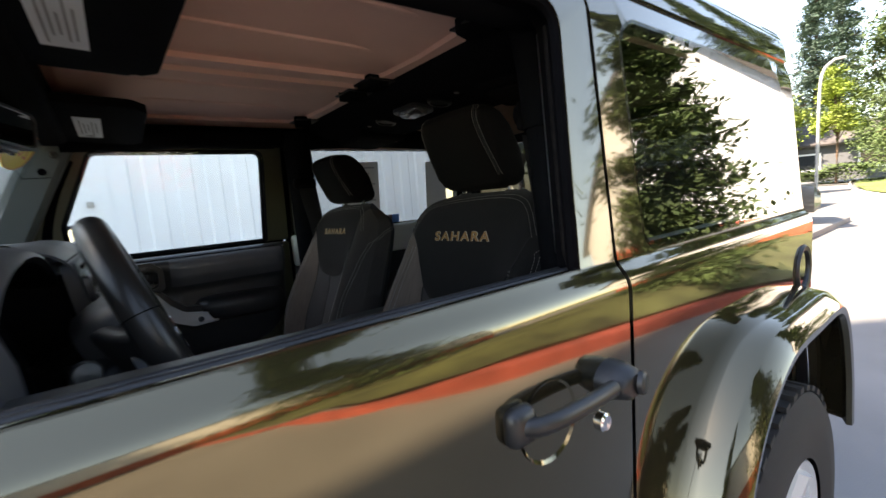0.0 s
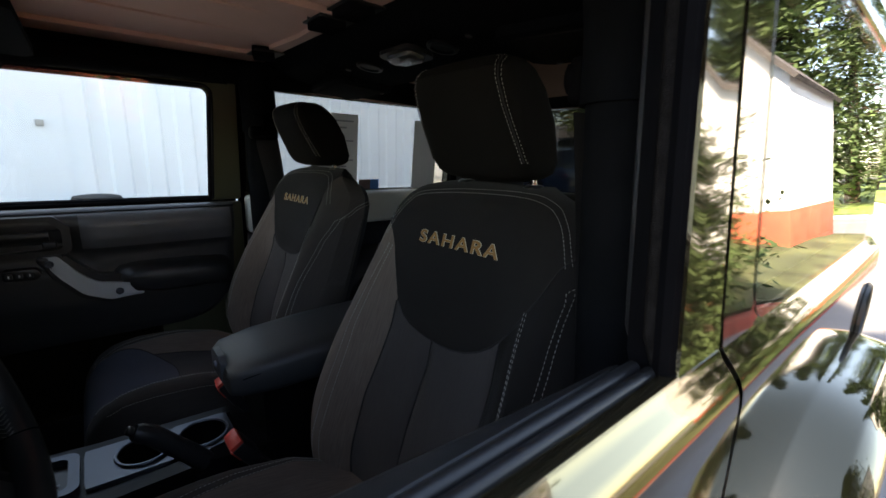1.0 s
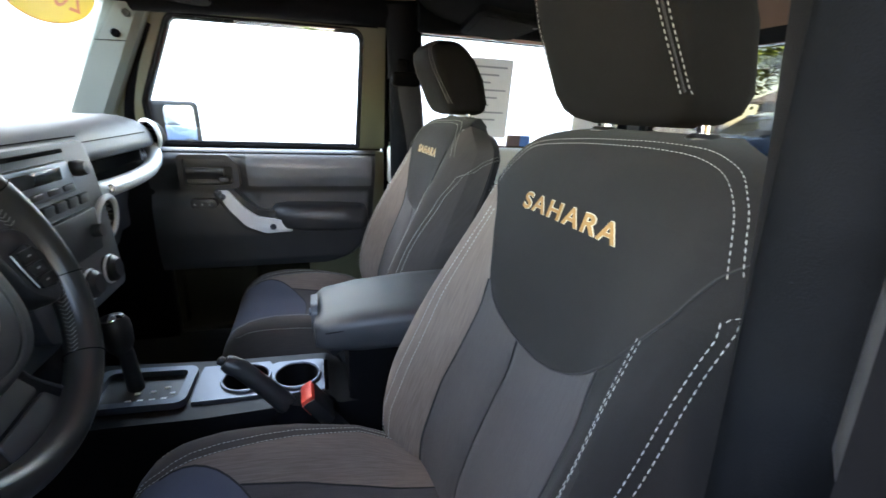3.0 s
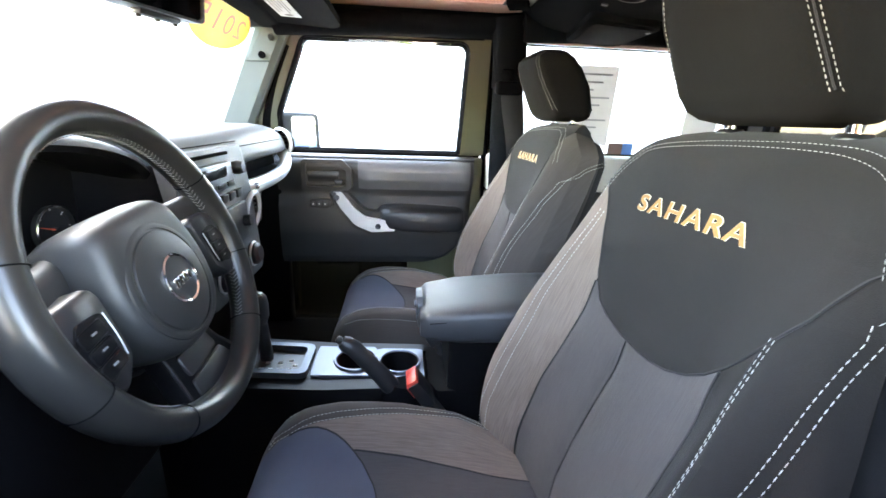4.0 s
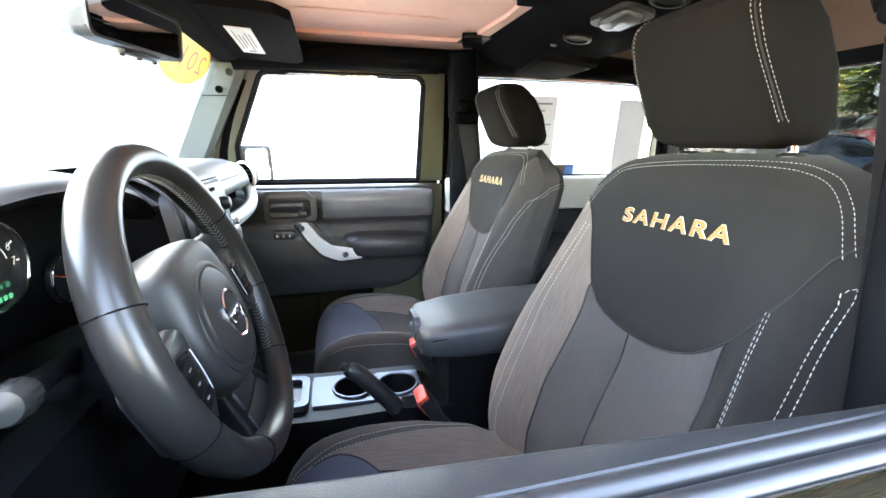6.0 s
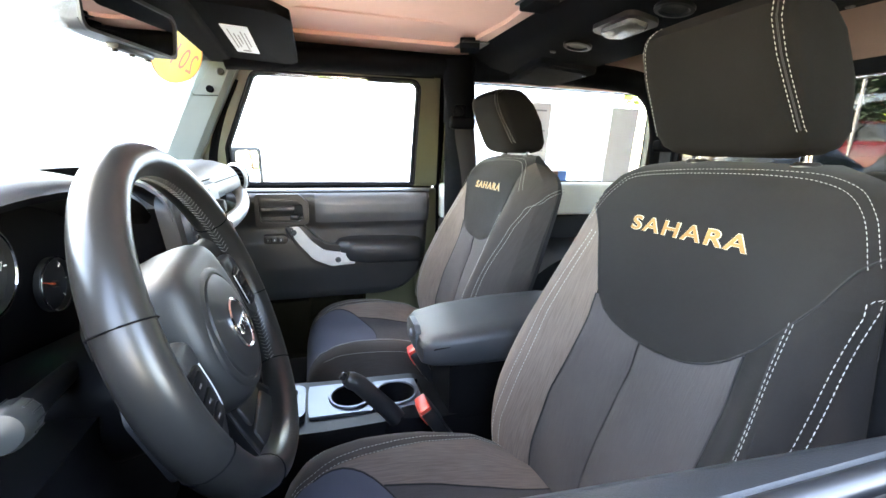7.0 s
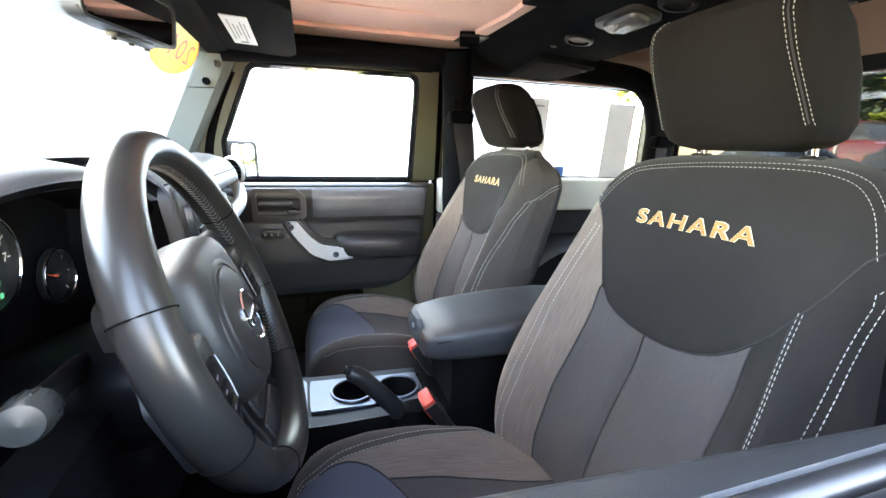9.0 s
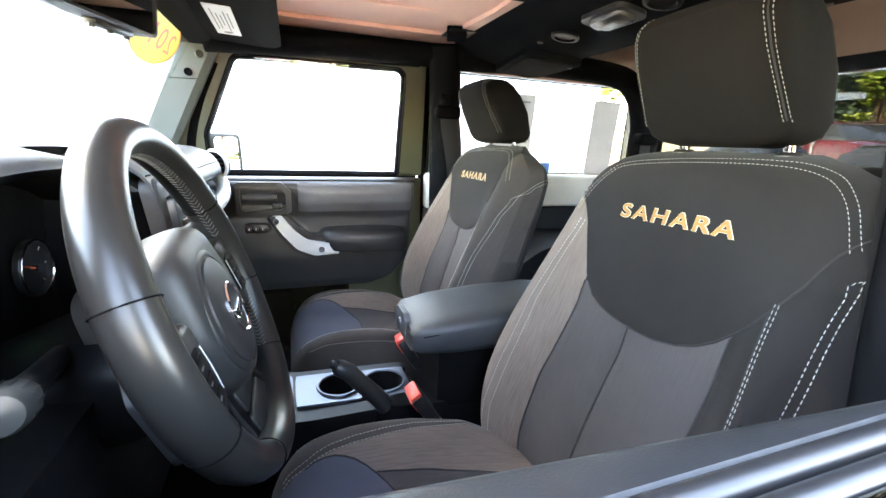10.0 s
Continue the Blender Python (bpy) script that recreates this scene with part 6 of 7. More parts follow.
# ---- centre console ----
console = thing("centre_console", (-0.35, 0, 0.6), "black centre console with cup holders and a padded armrest", "console")
part("console_body", loft([[V(x, -w, z0), V(x, -w * 0.97, z1 - 0.02), V(x, -w * 0.9, z1), V(x, -0.054, z1), V(x, -0.05, 0.776 if -0.47 < x < -0.27 else z1), V(x, 0.05, 0.776 if -0.47 < x < -0.27 else z1), V(x, 0.054, z1), V(x, w * 0.9, z1), V(x, w * 0.97, z1 - 0.02), V(x, w, z0)] for x, w, z0, z1 in ((-0.78, 0.1, 0.6, 0.875), (-0.68, 0.105, 0.6, 0.866), (-0.48, 0.1, 0.6, 0.852), (-0.464, 0.1, 0.6, 0.8515), (-0.272, 0.092, 0.6, 0.8485), (-0.26, 0.09, 0.6, 0.848), (-0.24, 0.088, 0.6, 0.835), (0.1, 0.088, 0.6, 0.835))]), DEEP, console)
part("storage_box", loft([[V(x, -w, 0.82), V(x, -w, z1), V(x, w, z1), V(x, w, 0.82)] for x, w, z1 in ((-0.222, 0.07, 0.945), (-0.20, 0.082, 0.948), (0.06, 0.085, 0.958), (0.09, 0.075, 0.958))]), DEEP, console, "black storage box")
rings = []
for x, w, z0, z1 in ((-0.283, 0.05, 0.965, 0.985), (-0.279, 0.078, 0.952, 1.0), (-0.262, 0.092, 0.948, 1.012), (-0.2, 0.102, 0.944, 1.022), (-0.08, 0.106, 0.944, 1.031), (0.05, 0.106, 0.95, 1.033), (0.09, 0.1, 0.955, 1.03), (0.105, 0.08, 0.968, 1.018)):
    sec = []
    for a in np.linspace(0, 2 * math.pi, 28, endpoint=False):
        c, s = math.cos(a), math.sin(a)
        sec.append(V(x, w * math.copysign(abs(c) ** 0.35, c), (z0 + z1) / 2 + (z1 - z0) / 2 * math.copysign(abs(s) ** 0.5, s)))
    rings.append(sec)
lid = part("armrest_lid", loft(rings), leather("armrest_vinyl", (0.025, 0.0265, 0.029), 0.5, 480, 0.25), console, "padded dark vinyl armrest lid")
part("lid_seam", tube([V(x, -w * 1.003, z) for x, w, z in ((-0.262, 0.092, 0.992), (-0.2, 0.098, 1.0), (-0.08, 0.1, 1.008), (0.05, 0.1, 1.012))], 0.0012, 5), RUBBER, lid)
latch = part("lid_latch", prism(rounded([(-0.035, 0.968), (0.035, 0.968), (0.038, 1.005), (0.025, 1.018), (-0.025, 1.018), (-0.038, 1.005)], 0.008, 4), lambda y, z, d: V(-0.274 - d, y, z), 0.012, 0.003), DASH, lid)
part("latch_button", lathe([(0.008, 0), (0.007, 0.004), (0, 0.004)], (-0.286, 0.0, 0.992), (-1, 0, 0), 16), BEZEL, latch)

CUPS = [(-0.414, 0.006), (-0.320, 0.0)]


def cup_plate():
    """A plate with two round holes, built as a ring round each."""
    bm = bmesh.new()
    n = 32
    for (cx, cy), (x0, x1) in zip(CUPS, ((-0.50, -0.37), (-0.37, -0.268))):
        hole, edge = [], []
        for k in range(n):
            a = 2 * math.pi * k / n
            c, s = math.cos(a), math.sin(a)
            hole.append((cx + 0.041 * c, cy + 0.041 * s))
            hx, hy = (x1 - cx if c > 0 else cx - x0), 0.056
            t = min(hx / max(1e-6, abs(c)), hy / max(1e-6, abs(s)))
            edge.append((cx + t * c, cy + t * s))
        z = lambda x: 0.855 - (x + 0.37) * 0.03
        vs = [[bm.verts.new((x, y, z(x) + dz)) for x, y in loop] for loop, dz in ((edge, -0.02), (edge, 0.0), (hole, 0.0), (hole, -0.02))]
        for a, b in zip(vs, vs[1:]):
            for k in range(n):
                bm.faces.new((a[k], a[(k + 1) % n], b[(k + 1) % n], b[k]))
    return bm


plate = part("cup_holder_plate", cup_plate(), BEZEL, console, "blue-grey satin cup holder plate")
for cx, cy in CUPS:
    cup = part("cup_holder", lathe([(0.0415, 0.072), (0.040, 0.068), (0.036, 0.004), (0.0, 0.002)], (cx, cy, 0.787), (0, 0, 1), 32, closed=False), DEEP, console, "deep black cup holder")
    part("cup_ring", tube([V(cx + 0.043 * math.cos(a), cy + 0.043 * math.sin(a), 0.8575 - (cx + 0.37) * 0.03) for a in np.linspace(0, 6.283, 32, endpoint=False)], 0.0032, 6, closed=True), BEZEL, cup)
    part("cup_liner", lathe([(0.034, 0), (0.034, 0.004), (0.0, 0.004)], (cx, cy, 0.790), (0, 0, 1), 24), RUBBER, cup)
gate = part("shifter_surround", frame_plate(rounded([(-0.665, -0.06), (-0.505, -0.058), (-0.505, 0.058), (-0.665, 0.06)], 0.018, 5), rounded([(-0.65, -0.046), (-0.52, -0.044), (-0.52, 0.044), (-0.65, 0.046)], 0.012, 5), lambda x, y, d: V(x, y, 0.856 + d - (x + 0.58) * 0.06), 0.016), BEZEL, console, "blue-grey raised shifter surround")
part("shifter_plate", prism(rounded([(-0.652, -0.048), (-0.518, -0.046), (-0.518, 0.046), (-0.652, 0.048)], 0.012, 5), lambda x, y, d: V(x, y, 0.852 + d - (x + 0.58) * 0.06), 0.008), SATIN, gate)
for k, (x, y) in enumerate(((-0.60, -0.03), (-0.582, -0.03), (-0.564, -0.03), (-0.546, -0.028), (-0.536, -0.014), (-0.592, -0.008), (-0.568, -0.006), (-0.548, 0.004))):
    part("gear_mark", box((x, y, 0.8615 - (x + 0.58) * 0.06), (0.009, 0.006, 0.001)), WHITE_MARK, gate)
lever = part("shift_lever", tube([V(-0.60, 0.012, 0.85), V(-0.603, 0.01, 0.93), V(-0.608, 0.006, 0.955)], [0.014, 0.012, 0.016], 14), BLACK, console)
part("shift_knob", lathe([(0.015, -0.01), (0.022, 0.004), (0.025, 0.03), (0.024, 0.045), (0.018, 0.056), (0.0, 0.06)], (-0.608, 0.006, 0.955), (-0.1, 0, 1), 24), SATIN, lever)
part("knob_cap", lathe([(0.0225, 0.046), (0.018, 0.0565), (0.0, 0.061)], (-0.608, 0.006, 0.955), (-0.1, 0, 1), 24), CHROME, lever, "chrome cap")

brake = thing("hand_brake", (-0.28, -0.085, 0.84), "black hand brake lever between the seats", "hand brake")
pts = smooth_line([(-0.30, -0.094, 0.79), (-0.335, -0.09, 0.856), (-0.385, -0.085, 0.915), (-0.415, -0.083, 0.944)], 5)
part("lever", tube(pts, [0.020 - 0.006 * i / (len(pts) - 1) for i in range(len(pts))], 12), BLACK, brake)
part("grip", tube([V(-0.358, -0.087, 0.884), V(-0.366, -0.086, 0.893), V(-0.405, -0.083, 0.937), V(-0.42, -0.083, 0.947), V(-0.428, -0.083, 0.953)], [0.014, 0.0165, 0.0165, 0.016, 0.012], 16), leather("brake_grip", (0.02, 0.02, 0.021), 0.4), brake)
part("release_button", rod((-0.428, -0.083, 0.953), (-0.437, -0.083, 0.959), 0.0075, 12, bevel=0.002), SATIN, brake)
part("boot", loft([[V(-0.30 + r * math.cos(a) * 1.7, -0.09 + r * math.sin(a), z) for a in np.linspace(0, 6.283, 18, endpoint=False)] for r, z in ((0.035, 0.83), (0.03, 0.85), (0.022, 0.865))]), RUBBER, brake)


def belt_buckle(at, d, label):
    b = thing("belt_buckle", at, label, "seat belt buckle", "seat belt buckles")
    m = Matrix.Translation(at) @ axes(d, (0, 1, 0))
    part("buckle_case", moved(box((0, 0, -0.022), (0.024, 0.05, 0.06), 0.005, 2), m), SATIN, b)
    part("release_button", moved(box((0, 0, 0.008), (0.022, 0.044, 0.012), 0.003, 2), m), RED, b, "red release button")
    part("release_face", moved(box((-0.0125, 0.0, -0.007), (0.003, 0.04, 0.026), 0.001, 1), m), RED, b)
    part("buckle_stalk", tube([m @ V(0, 0, -0.045), m @ V(0, 0, -0.1), m @ V(0, 0, -0.16)], 0.011, 8), SATIN, b)
    return b


belt_buckle((-0.291, -0.142, 0.905), (-0.55, -0.05, 0.83), "black belt buckle with a red button beside the driver's seat")
belt_buckle((-0.262, 0.075, 0.905), (-0.5, 0.15, 0.85), "black belt buckle with a red button beside the passenger's seat")

# ---- passenger's door trim ----
TRIM_Y = lerp_table([(0.84, 0.69), (0.87, 0.676), (0.96, 0.668), (1.04, 0.674), (1.10, 0.676), (1.122, 0.664), (1.15, 0.652), (1.185, 0.651), (1.205, 0.658), (1.216, 0.672), (1.224, 0.695)])
TRIM_R = lerp_table([(0.84, -0.25), (0.853, -0.19), (0.872, -0.15), (0.9, -0.118), (0.94, -0.092), (1.0, -0.080), (1.1, -0.074), (1.224, -0.070)])


def trim_point(x, z, proud=0.0):
    """The face of the door trim: a full upper roll, a hollow under it and a swollen pocket below."""
    y = TRIM_Y(z)
    if 1.05 < z < 1.21 and x < -0.44:
        y += 0.02 * min(1.0, (-0.44 - x) / 0.05) * math.sin(math.pi * (z - 1.05) / 0.16)
    y += 0.02 * max(0.0, 1 - (TRIM_R(z) - x) / 0.02) ** 2
    return V(x, y - proud, z)


zs_trim = list(np.linspace(0.845, 1.224, 46))
rows = [[trim_point(-0.745 + (TRIM_R(z) + 0.745) * (1 - (1 - k / 60) ** 1.0), z) for k in range(61)] for z in zs_trim]
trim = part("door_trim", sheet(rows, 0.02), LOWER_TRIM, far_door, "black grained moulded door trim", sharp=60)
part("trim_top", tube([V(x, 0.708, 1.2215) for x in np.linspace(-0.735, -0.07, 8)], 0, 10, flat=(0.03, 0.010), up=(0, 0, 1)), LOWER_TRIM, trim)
part("trim_roll", sheet([[trim_point(x, z, 0.0035 * min(1.0, 6 * min(x + 0.47, -0.085 - x) / 0.1) + 0.0006) for x in np.linspace(-0.47, -0.085, 30)] for z in np.linspace(1.118, 1.216, 14)]), LIT_ROLL, trim, "soft padded upper roll of the door trim, its highlight put into a lighter colour")
# armrest: padded, deeper at its front where the pull handle runs into it
rings = []
for x, y, z0, z1 in ((-0.418, 0.668, 1.030, 1.040), (-0.408, 0.650, 1.020, 1.050), (-0.392, 0.630, 1.005, 1.061), (-0.36, 0.618, 0.985, 1.066), (-0.30, 0.612, 0.976, 1.066), (-0.2, 0.610, 0.976, 1.063), (-0.125, 0.612, 0.976, 1.058), (-0.106, 0.622, 0.980, 1.052), (-0.098, 0.655, 0.99, 1.04)):
    rings.append([V(x, 0.69, z0), V(x, y + 0.016, z0), V(x, y + 0.004, z0 + 0.004), V(x, y, z0 + 0.014), V(x, y, z1 - 0.036), V(x, y + 0.004, z1 - 0.022), V(x, y + 0.014, z1 - 0.009), V(x, y + 0.03, z1 - 0.002), V(x, 0.69, z1 + 0.002)])
part("armrest", loft(rings), BLACK, trim, "black padded door armrest", sharp=60)
part("handle_surround", prism(rounded([(-0.575, 1.112), (-0.510, 1.116), (-0.475, 1.076), (-0.440, 1.048), (-0.375, 1.040), (-0.335, 0.974), (-0.43, 0.964), (-0.488, 0.988), (-0.535, 1.045)], 0.012, 4), lambda x, z, d: V(x, 0.678 - d, z), 0.042, 0.010, 3), SATIN, trim, "black moulding round the pull handle")
pull = part("pull_handle", prism(rounded([(-0.567, 1.110), (-0.524, 1.112), (-0.484, 1.060), (-0.448, 1.029), (-0.371, 1.016), (-0.340, 0.977), (-0.425, 0.975), (-0.480, 0.999), (-0.524, 1.050)], [0.008, 0.012, 0.06, 0.05, 0.006, 0.005, 0.05, 0.06, 0.08], 6), lambda x, z, d: V(x, 0.638 - d + 0.02 * max(0.0, (-0.50 - x) / 0.07), z), 0.014, 0.005, 3), SILVER, trim, "silver pull handle")
for x, z, y in ((-0.541, 1.092, 0.635), (-0.402, 0.996, 0.6235)):
    part("handle_bolt", lathe([(0.0098, -0.002), (0.0098, 0.003), (0.0085, 0.004), (0.0065, 0.0025), (0.005, 0.0005), (0, 0.0005)], (x, y, z), (0, -1, 0), 18), BEZEL, pull)
bez = part("latch_bezel", frame_plate(rounded([(-0.655, 1.110), (-0.515, 1.110), (-0.490, 1.122), (-0.490, 1.186), (-0.520, 1.2165), (-0.655, 1.2165)], 0.014, 4), rounded([(-0.641, 1.126), (-0.524, 1.126), (-0.508, 1.134), (-0.508, 1.180), (-0.533, 1.204), (-0.641, 1.204)], 0.010, 4), lambda x, z, d: V(x, 0.680 - d, z), 0.034), SATIN, trim, "black latch bezel")
part("latch_well", prism(rounded([(-0.645, 1.120), (-0.520, 1.120), (-0.503, 1.130), (-0.503, 1.185), (-0.530, 1.208), (-0.645, 1.208)], 0.01, 4), lambda x, z, d: V(x, 0.681 - d, z), 0.005), LOWER_TRIM, bez)
part("latch_lever", loft([[V(x, 0.662 - b, 1.163 + h) for b, h in ((-0.006, -0.011), (0.004, -0.013), (0.009, -0.004), (0.010, 0.006), (0.006, 0.013), (-0.004, 0.013))] for x in (-0.636, -0.628, -0.545, -0.534)]), SATIN, bez, "long satin black latch lever")
part("lock_tab", box((-0.535, 0.664, 1.139), (0.030, 0.022, 0.018), 0.005, 3), SATIN, bez)
part("lock_hinge", box((-0.528, 0.668, 1.188), (0.034, 0.014, 0.026), 0.006, 3), SATIN, bez)
sw = part("mirror_switch", prism(rounded([(-0.636, 1.052), (-0.570, 1.050), (-0.560, 1.062), (-0.568, 1.080), (-0.636, 1.082)], 0.009, 4), lambda x, z, d: V(x, 0.678 - d, z), 0.024, 0.003), SATIN, trim, "black mirror switch plate")
for x in (-0.622, -0.602, -0.582):
    part("switch_rocker", box((x, 0.652, 1.066), (0.014, 0.008, 0.015), 0.003), DASH, sw)
    part("switch_mark", box((x, 0.6475, 1.066), (0.003, 0.001, 0.006)), WHITE_MARK, sw)
part("lower_inner_panel", box((-0.17, 0.728, 0.79), (0.26, 0.02, 0.40), 0.005), OLIVE_IN, far_door, "olive painted inner door metal")
part("inner_metal", box((-0.075, 0.715, 1.02), (0.075, 0.03, 0.42), 0.008), OLIVE_IN, far_door)
part("door_latch", box((-0.06, 0.70, 0.887), (0.012, 0.02, 0.02), 0.003), CHROME, far_door)

# passenger's mirror
MN = V(0.92, -0.39, 0.03).normalized()
m = Matrix.Translation((-0.705, 0.935, 1.285)) @ axes(tuple(MN))
mirror = part("door_mirror", moved(join(box((0, 0, -0.035), (0.235, 0.156, 0.075), 0.02, 4)), m), MIRROR_BLACK, far_door, "black door mirror")
part("mirror_glass", moved(prism(rounded([(-0.074, -0.066), (0.074, -0.066), (0.074, 0.064), (-0.074, 0.064)], 0.02, 5), lambda u, v, d: V(u, v, d), 0.0045), m), MIRROR, mirror)
part("mirror_arm", tube([(-0.74, 0.83, 1.235), (-0.75, 0.78, 1.22), (-0.76, 0.735, 1.21)], 0.022, 10), SATIN, mirror)

# ---- driver's door: sill, seals, handle ----
inner_edge = lerp_table([(-0.76, -0.660), (-0.6, -0.668), (-0.4, -0.682), (-0.2, -0.696), (-0.125, -0.699)])
sill = part("sill_trim", loft([[V(x, y, z) for y, z in ((inner_edge(x), 1.10), (inner_edge(x), 1.226), (inner_edge(x) - 0.004, 1.236), (inner_edge(x) - 0.010, 1.2405), (-0.711, 1.2415), (-0.714, 1.239), (-0.715, 1.225), (-0.715, 1.10))] for x in np.linspace(-0.76, -0.125, 12)]), SILL, near_door, "black grained inner sill of the door")
for y, z, r in ((-0.722, 1.2425, 0.006), (-0.735, 1.2435, 0.0055)):
    part("belt_seal", tube([V(x, y, z) for x in np.linspace(-0.76, -0.122, 8)], r, 10), SATIN, near_door, "black rubber window seal")
part("belt_flange", sheet([[V(x, y, z) for x in np.linspace(-0.76, -0.038, 6)] for y, z in ((-0.755, 1.2462), (-0.751, 1.2475), (-0.744, 1.2475), (-0.741, 1.246), (-0.74, 1.23))]), OLIVE, near_door)
part("slot_lining", box((-0.44, -0.729, 1.228), (0.63, 0.022, 0.02)), RUBBER, near_door)
part("inner_panel", box((-0.45, -0.70, 0.9), (0.72, 0.05, 0.62), 0.012), BLACK, near_door)
cup = part("handle_cup", lathe([(0.05, 0.003), (0.047, 0.001), (0.036, -0.006), (0.02, -0.012), (0.0, -0.014)], (-0.225, -0.776, 1.085), (0, -1, 0), 32, closed=False), OLIVE, near_door, "dished olive recess behind the handle")
hd = part("door_handle", tube(smooth_line([(-0.285, -0.782, 1.104), (-0.272, -0.798, 1.105), (-0.24, -0.806, 1.105), (-0.17, -0.807, 1.103), (-0.13, -0.804, 1.101)], 5), 0, 12, flat=(0.0105, 0.009), up=(0, 1, 0)), SATIN, near_door, "black pull door handle")
part("handle_foot", box((-0.280, -0.782, 1.104), (0.042, 0.026, 0.044), 0.012, 3), SATIN, hd)
part("handle_base", loft([[V(-0.10 + w * math.cos(a), y, 1.098 + h * math.sin(a)) for a in np.linspace(0, 6.283, 20, endpoint=False)] for y, w, h in ((-0.772, 0.034, 0.026), (-0.795, 0.032, 0.024), (-0.812, 0.026, 0.020), (-0.817, 0.018, 0.015))]), SATIN, hd)
part("push_button", lathe([(0.016, 0), (0.0155, 0.006), (0.012, 0.009), (0, 0.009)], (-0.088, -0.815, 1.098), (0.3, -1, 0), 20), SATIN, hd)
part("lock_cylinder", lathe([(0.013, 0), (0.013, 0.006), (0.01, 0.008), (0, 0.007)], (-0.115, -0.776, 1.04), (0, -1, 0), 20), CHROME, near_door)

# ---- overhead ----
for side in (-1, 1):
    top = thing("roof_panel_liner", (-0.27, side * 0.3, 1.70), "salmon-pink moulded inside of a removable roof panel", "roof panel", "roof panels")
    y0, y1 = (0.02, 0.645)
    outer = rounded([(-0.655, y0), (-0.655, y1), (0.06, y1), (0.075, y0 + 0.25), (0.05, y0)], 0.05, 6)
    inn = rounded([(-0.60, y0 + 0.05), (-0.60, y1 - 0.1), (-0.01, y1 - 0.11), (0.01, y0 + 0.24), (0.0, y0 + 0.05)], 0.05, 6)
    part("panel_rim", frame_plate(outer, inn, lambda x, y, d: V(x, side * y, 1.678 + d), 0.05), LINER, top)
    rows = []
    for x in np.linspace(-0.63, 0.04, 24):
        rows.append([V(x, side * y, 1.694 + 0.016 * min(1.0, 8 * min(x + 0.6, 0.0 - x) if -0.6 < x < 0 else 0) * min(1.0, 8 * max(0.0, min(y - 0.07, 0.53 - y)))) for y in np.linspace(y0, y1, 12)])
    part("panel_tray", sheet(rows, 0.005), LINER, top)
    for yy in (0.2, 0.4):
        part("panel_rib", tube([V(x, side * yy, 1.706) for x in np.linspace(-0.55, -0.06, 6)], 0, 8, flat=(0.012, 0.008), up=(0, 0, 1)), LINER, top)
    for ly in (0.475, 0.06):
        la = part("panel_latch", box((-0.006, side * ly, 1.672), (0.058, 0.07, 0.03), 0.004, 2, (0, 0, side * -20 if ly > 0.3 else 0)), BAR_PAD, top, "black panel latch")
        part("latch_plate", box((0.005, side * ly, 1.6735), (0.09, 0.09, 0.004), 0.001), SATIN, la)
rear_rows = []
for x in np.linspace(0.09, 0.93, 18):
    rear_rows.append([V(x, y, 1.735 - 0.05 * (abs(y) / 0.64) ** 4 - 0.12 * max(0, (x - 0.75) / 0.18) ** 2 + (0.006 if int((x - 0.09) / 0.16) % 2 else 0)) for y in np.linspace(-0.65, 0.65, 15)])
part("rear_lining", sheet(rear_rows, 0.01), SHADED_LINER, car, "lining of the hard top, its shade put into a darker pink-beige")
part("front_lining", box((-0.72, 0, 1.715), (0.14, 1.3, 0.05), 0.01), LINER, car)

bar_thing = thing("sound_bar", (0.16, 0, 1.62), "black overhead sound bar with speakers and a dome lamp", "sound bar")
rings = []
for y, k in [(-0.60, 0.9), (-0.5, 1.0), (-0.2, 1.0), (-0.1, 0.92), (0.1, 0.92), (0.2, 1.0), (0.5, 1.0), (0.60, 0.9)]:
    rings.append([V(x, y, z) for x, z in ((0.045, 1.715), (0.035, 1.678), (0.055, 1.648), (0.09, 1.636 - 0.008 * k), (0.21, 1.606 + 0.012 * (1 - k)), (0.30, 1.602), (0.33, 1.618), (0.34, 1.66), (0.33, 1.715))])
part("bar_body", loft(rings), BAR_PAD, bar_thing, "black cloth-covered bar")
BAR_Z = lambda x: 1.630 - (x - 0.07) * 0.17 if x < 0.21 else 1.606 - (x - 0.21) * 0.04
for s in (-1, 1):
    pod = part("speaker_pod", prism(rounded([(0.13, 0.29), (0.31, 0.27), (0.325, 0.56), (0.17, 0.58)], 0.03, 5), lambda x, y, d: V(x, s * y, BAR_Z(x) + 0.004 - d), 0.02, 0.006), BAR_PAD, bar_thing, "black plastic speaker pod")
    part("speaker_grille", prism(rounded([(0.15, 0.315), (0.295, 0.295), (0.308, 0.535), (0.185, 0.555)], 0.022, 5), lambda x, y, d: V(x, s * y, BAR_Z(x) - 0.0155 - d), 0.003, 0.001), FELT, pod)
    part("grille_screw", lathe([(0.006, 0), (0.005, 0.002), (0, 0.001)], (0.295, s * 0.325, BAR_Z(0.295) - 0.0185), (0, 0, -1), 10), SATIN, pod)
    part("small_lamp", lathe([(0.034, -0.004), (0.033, 0.004), (0.026, 0.005), (0.022, 0.001), (0, 0.0)], (0.148, s * 0.145, BAR_Z(0.148)), (-0.17, 0, -1), 28), DEEP, bar_thing, "round reading lamp")
    part("screw", lathe([(0.008, -0.002), (0.007, 0.002), (0, 0.001)], (0.135, s * 0.235, BAR_Z(0.135)), (-0.17, 0, -1), 12), SATIN, bar_thing)
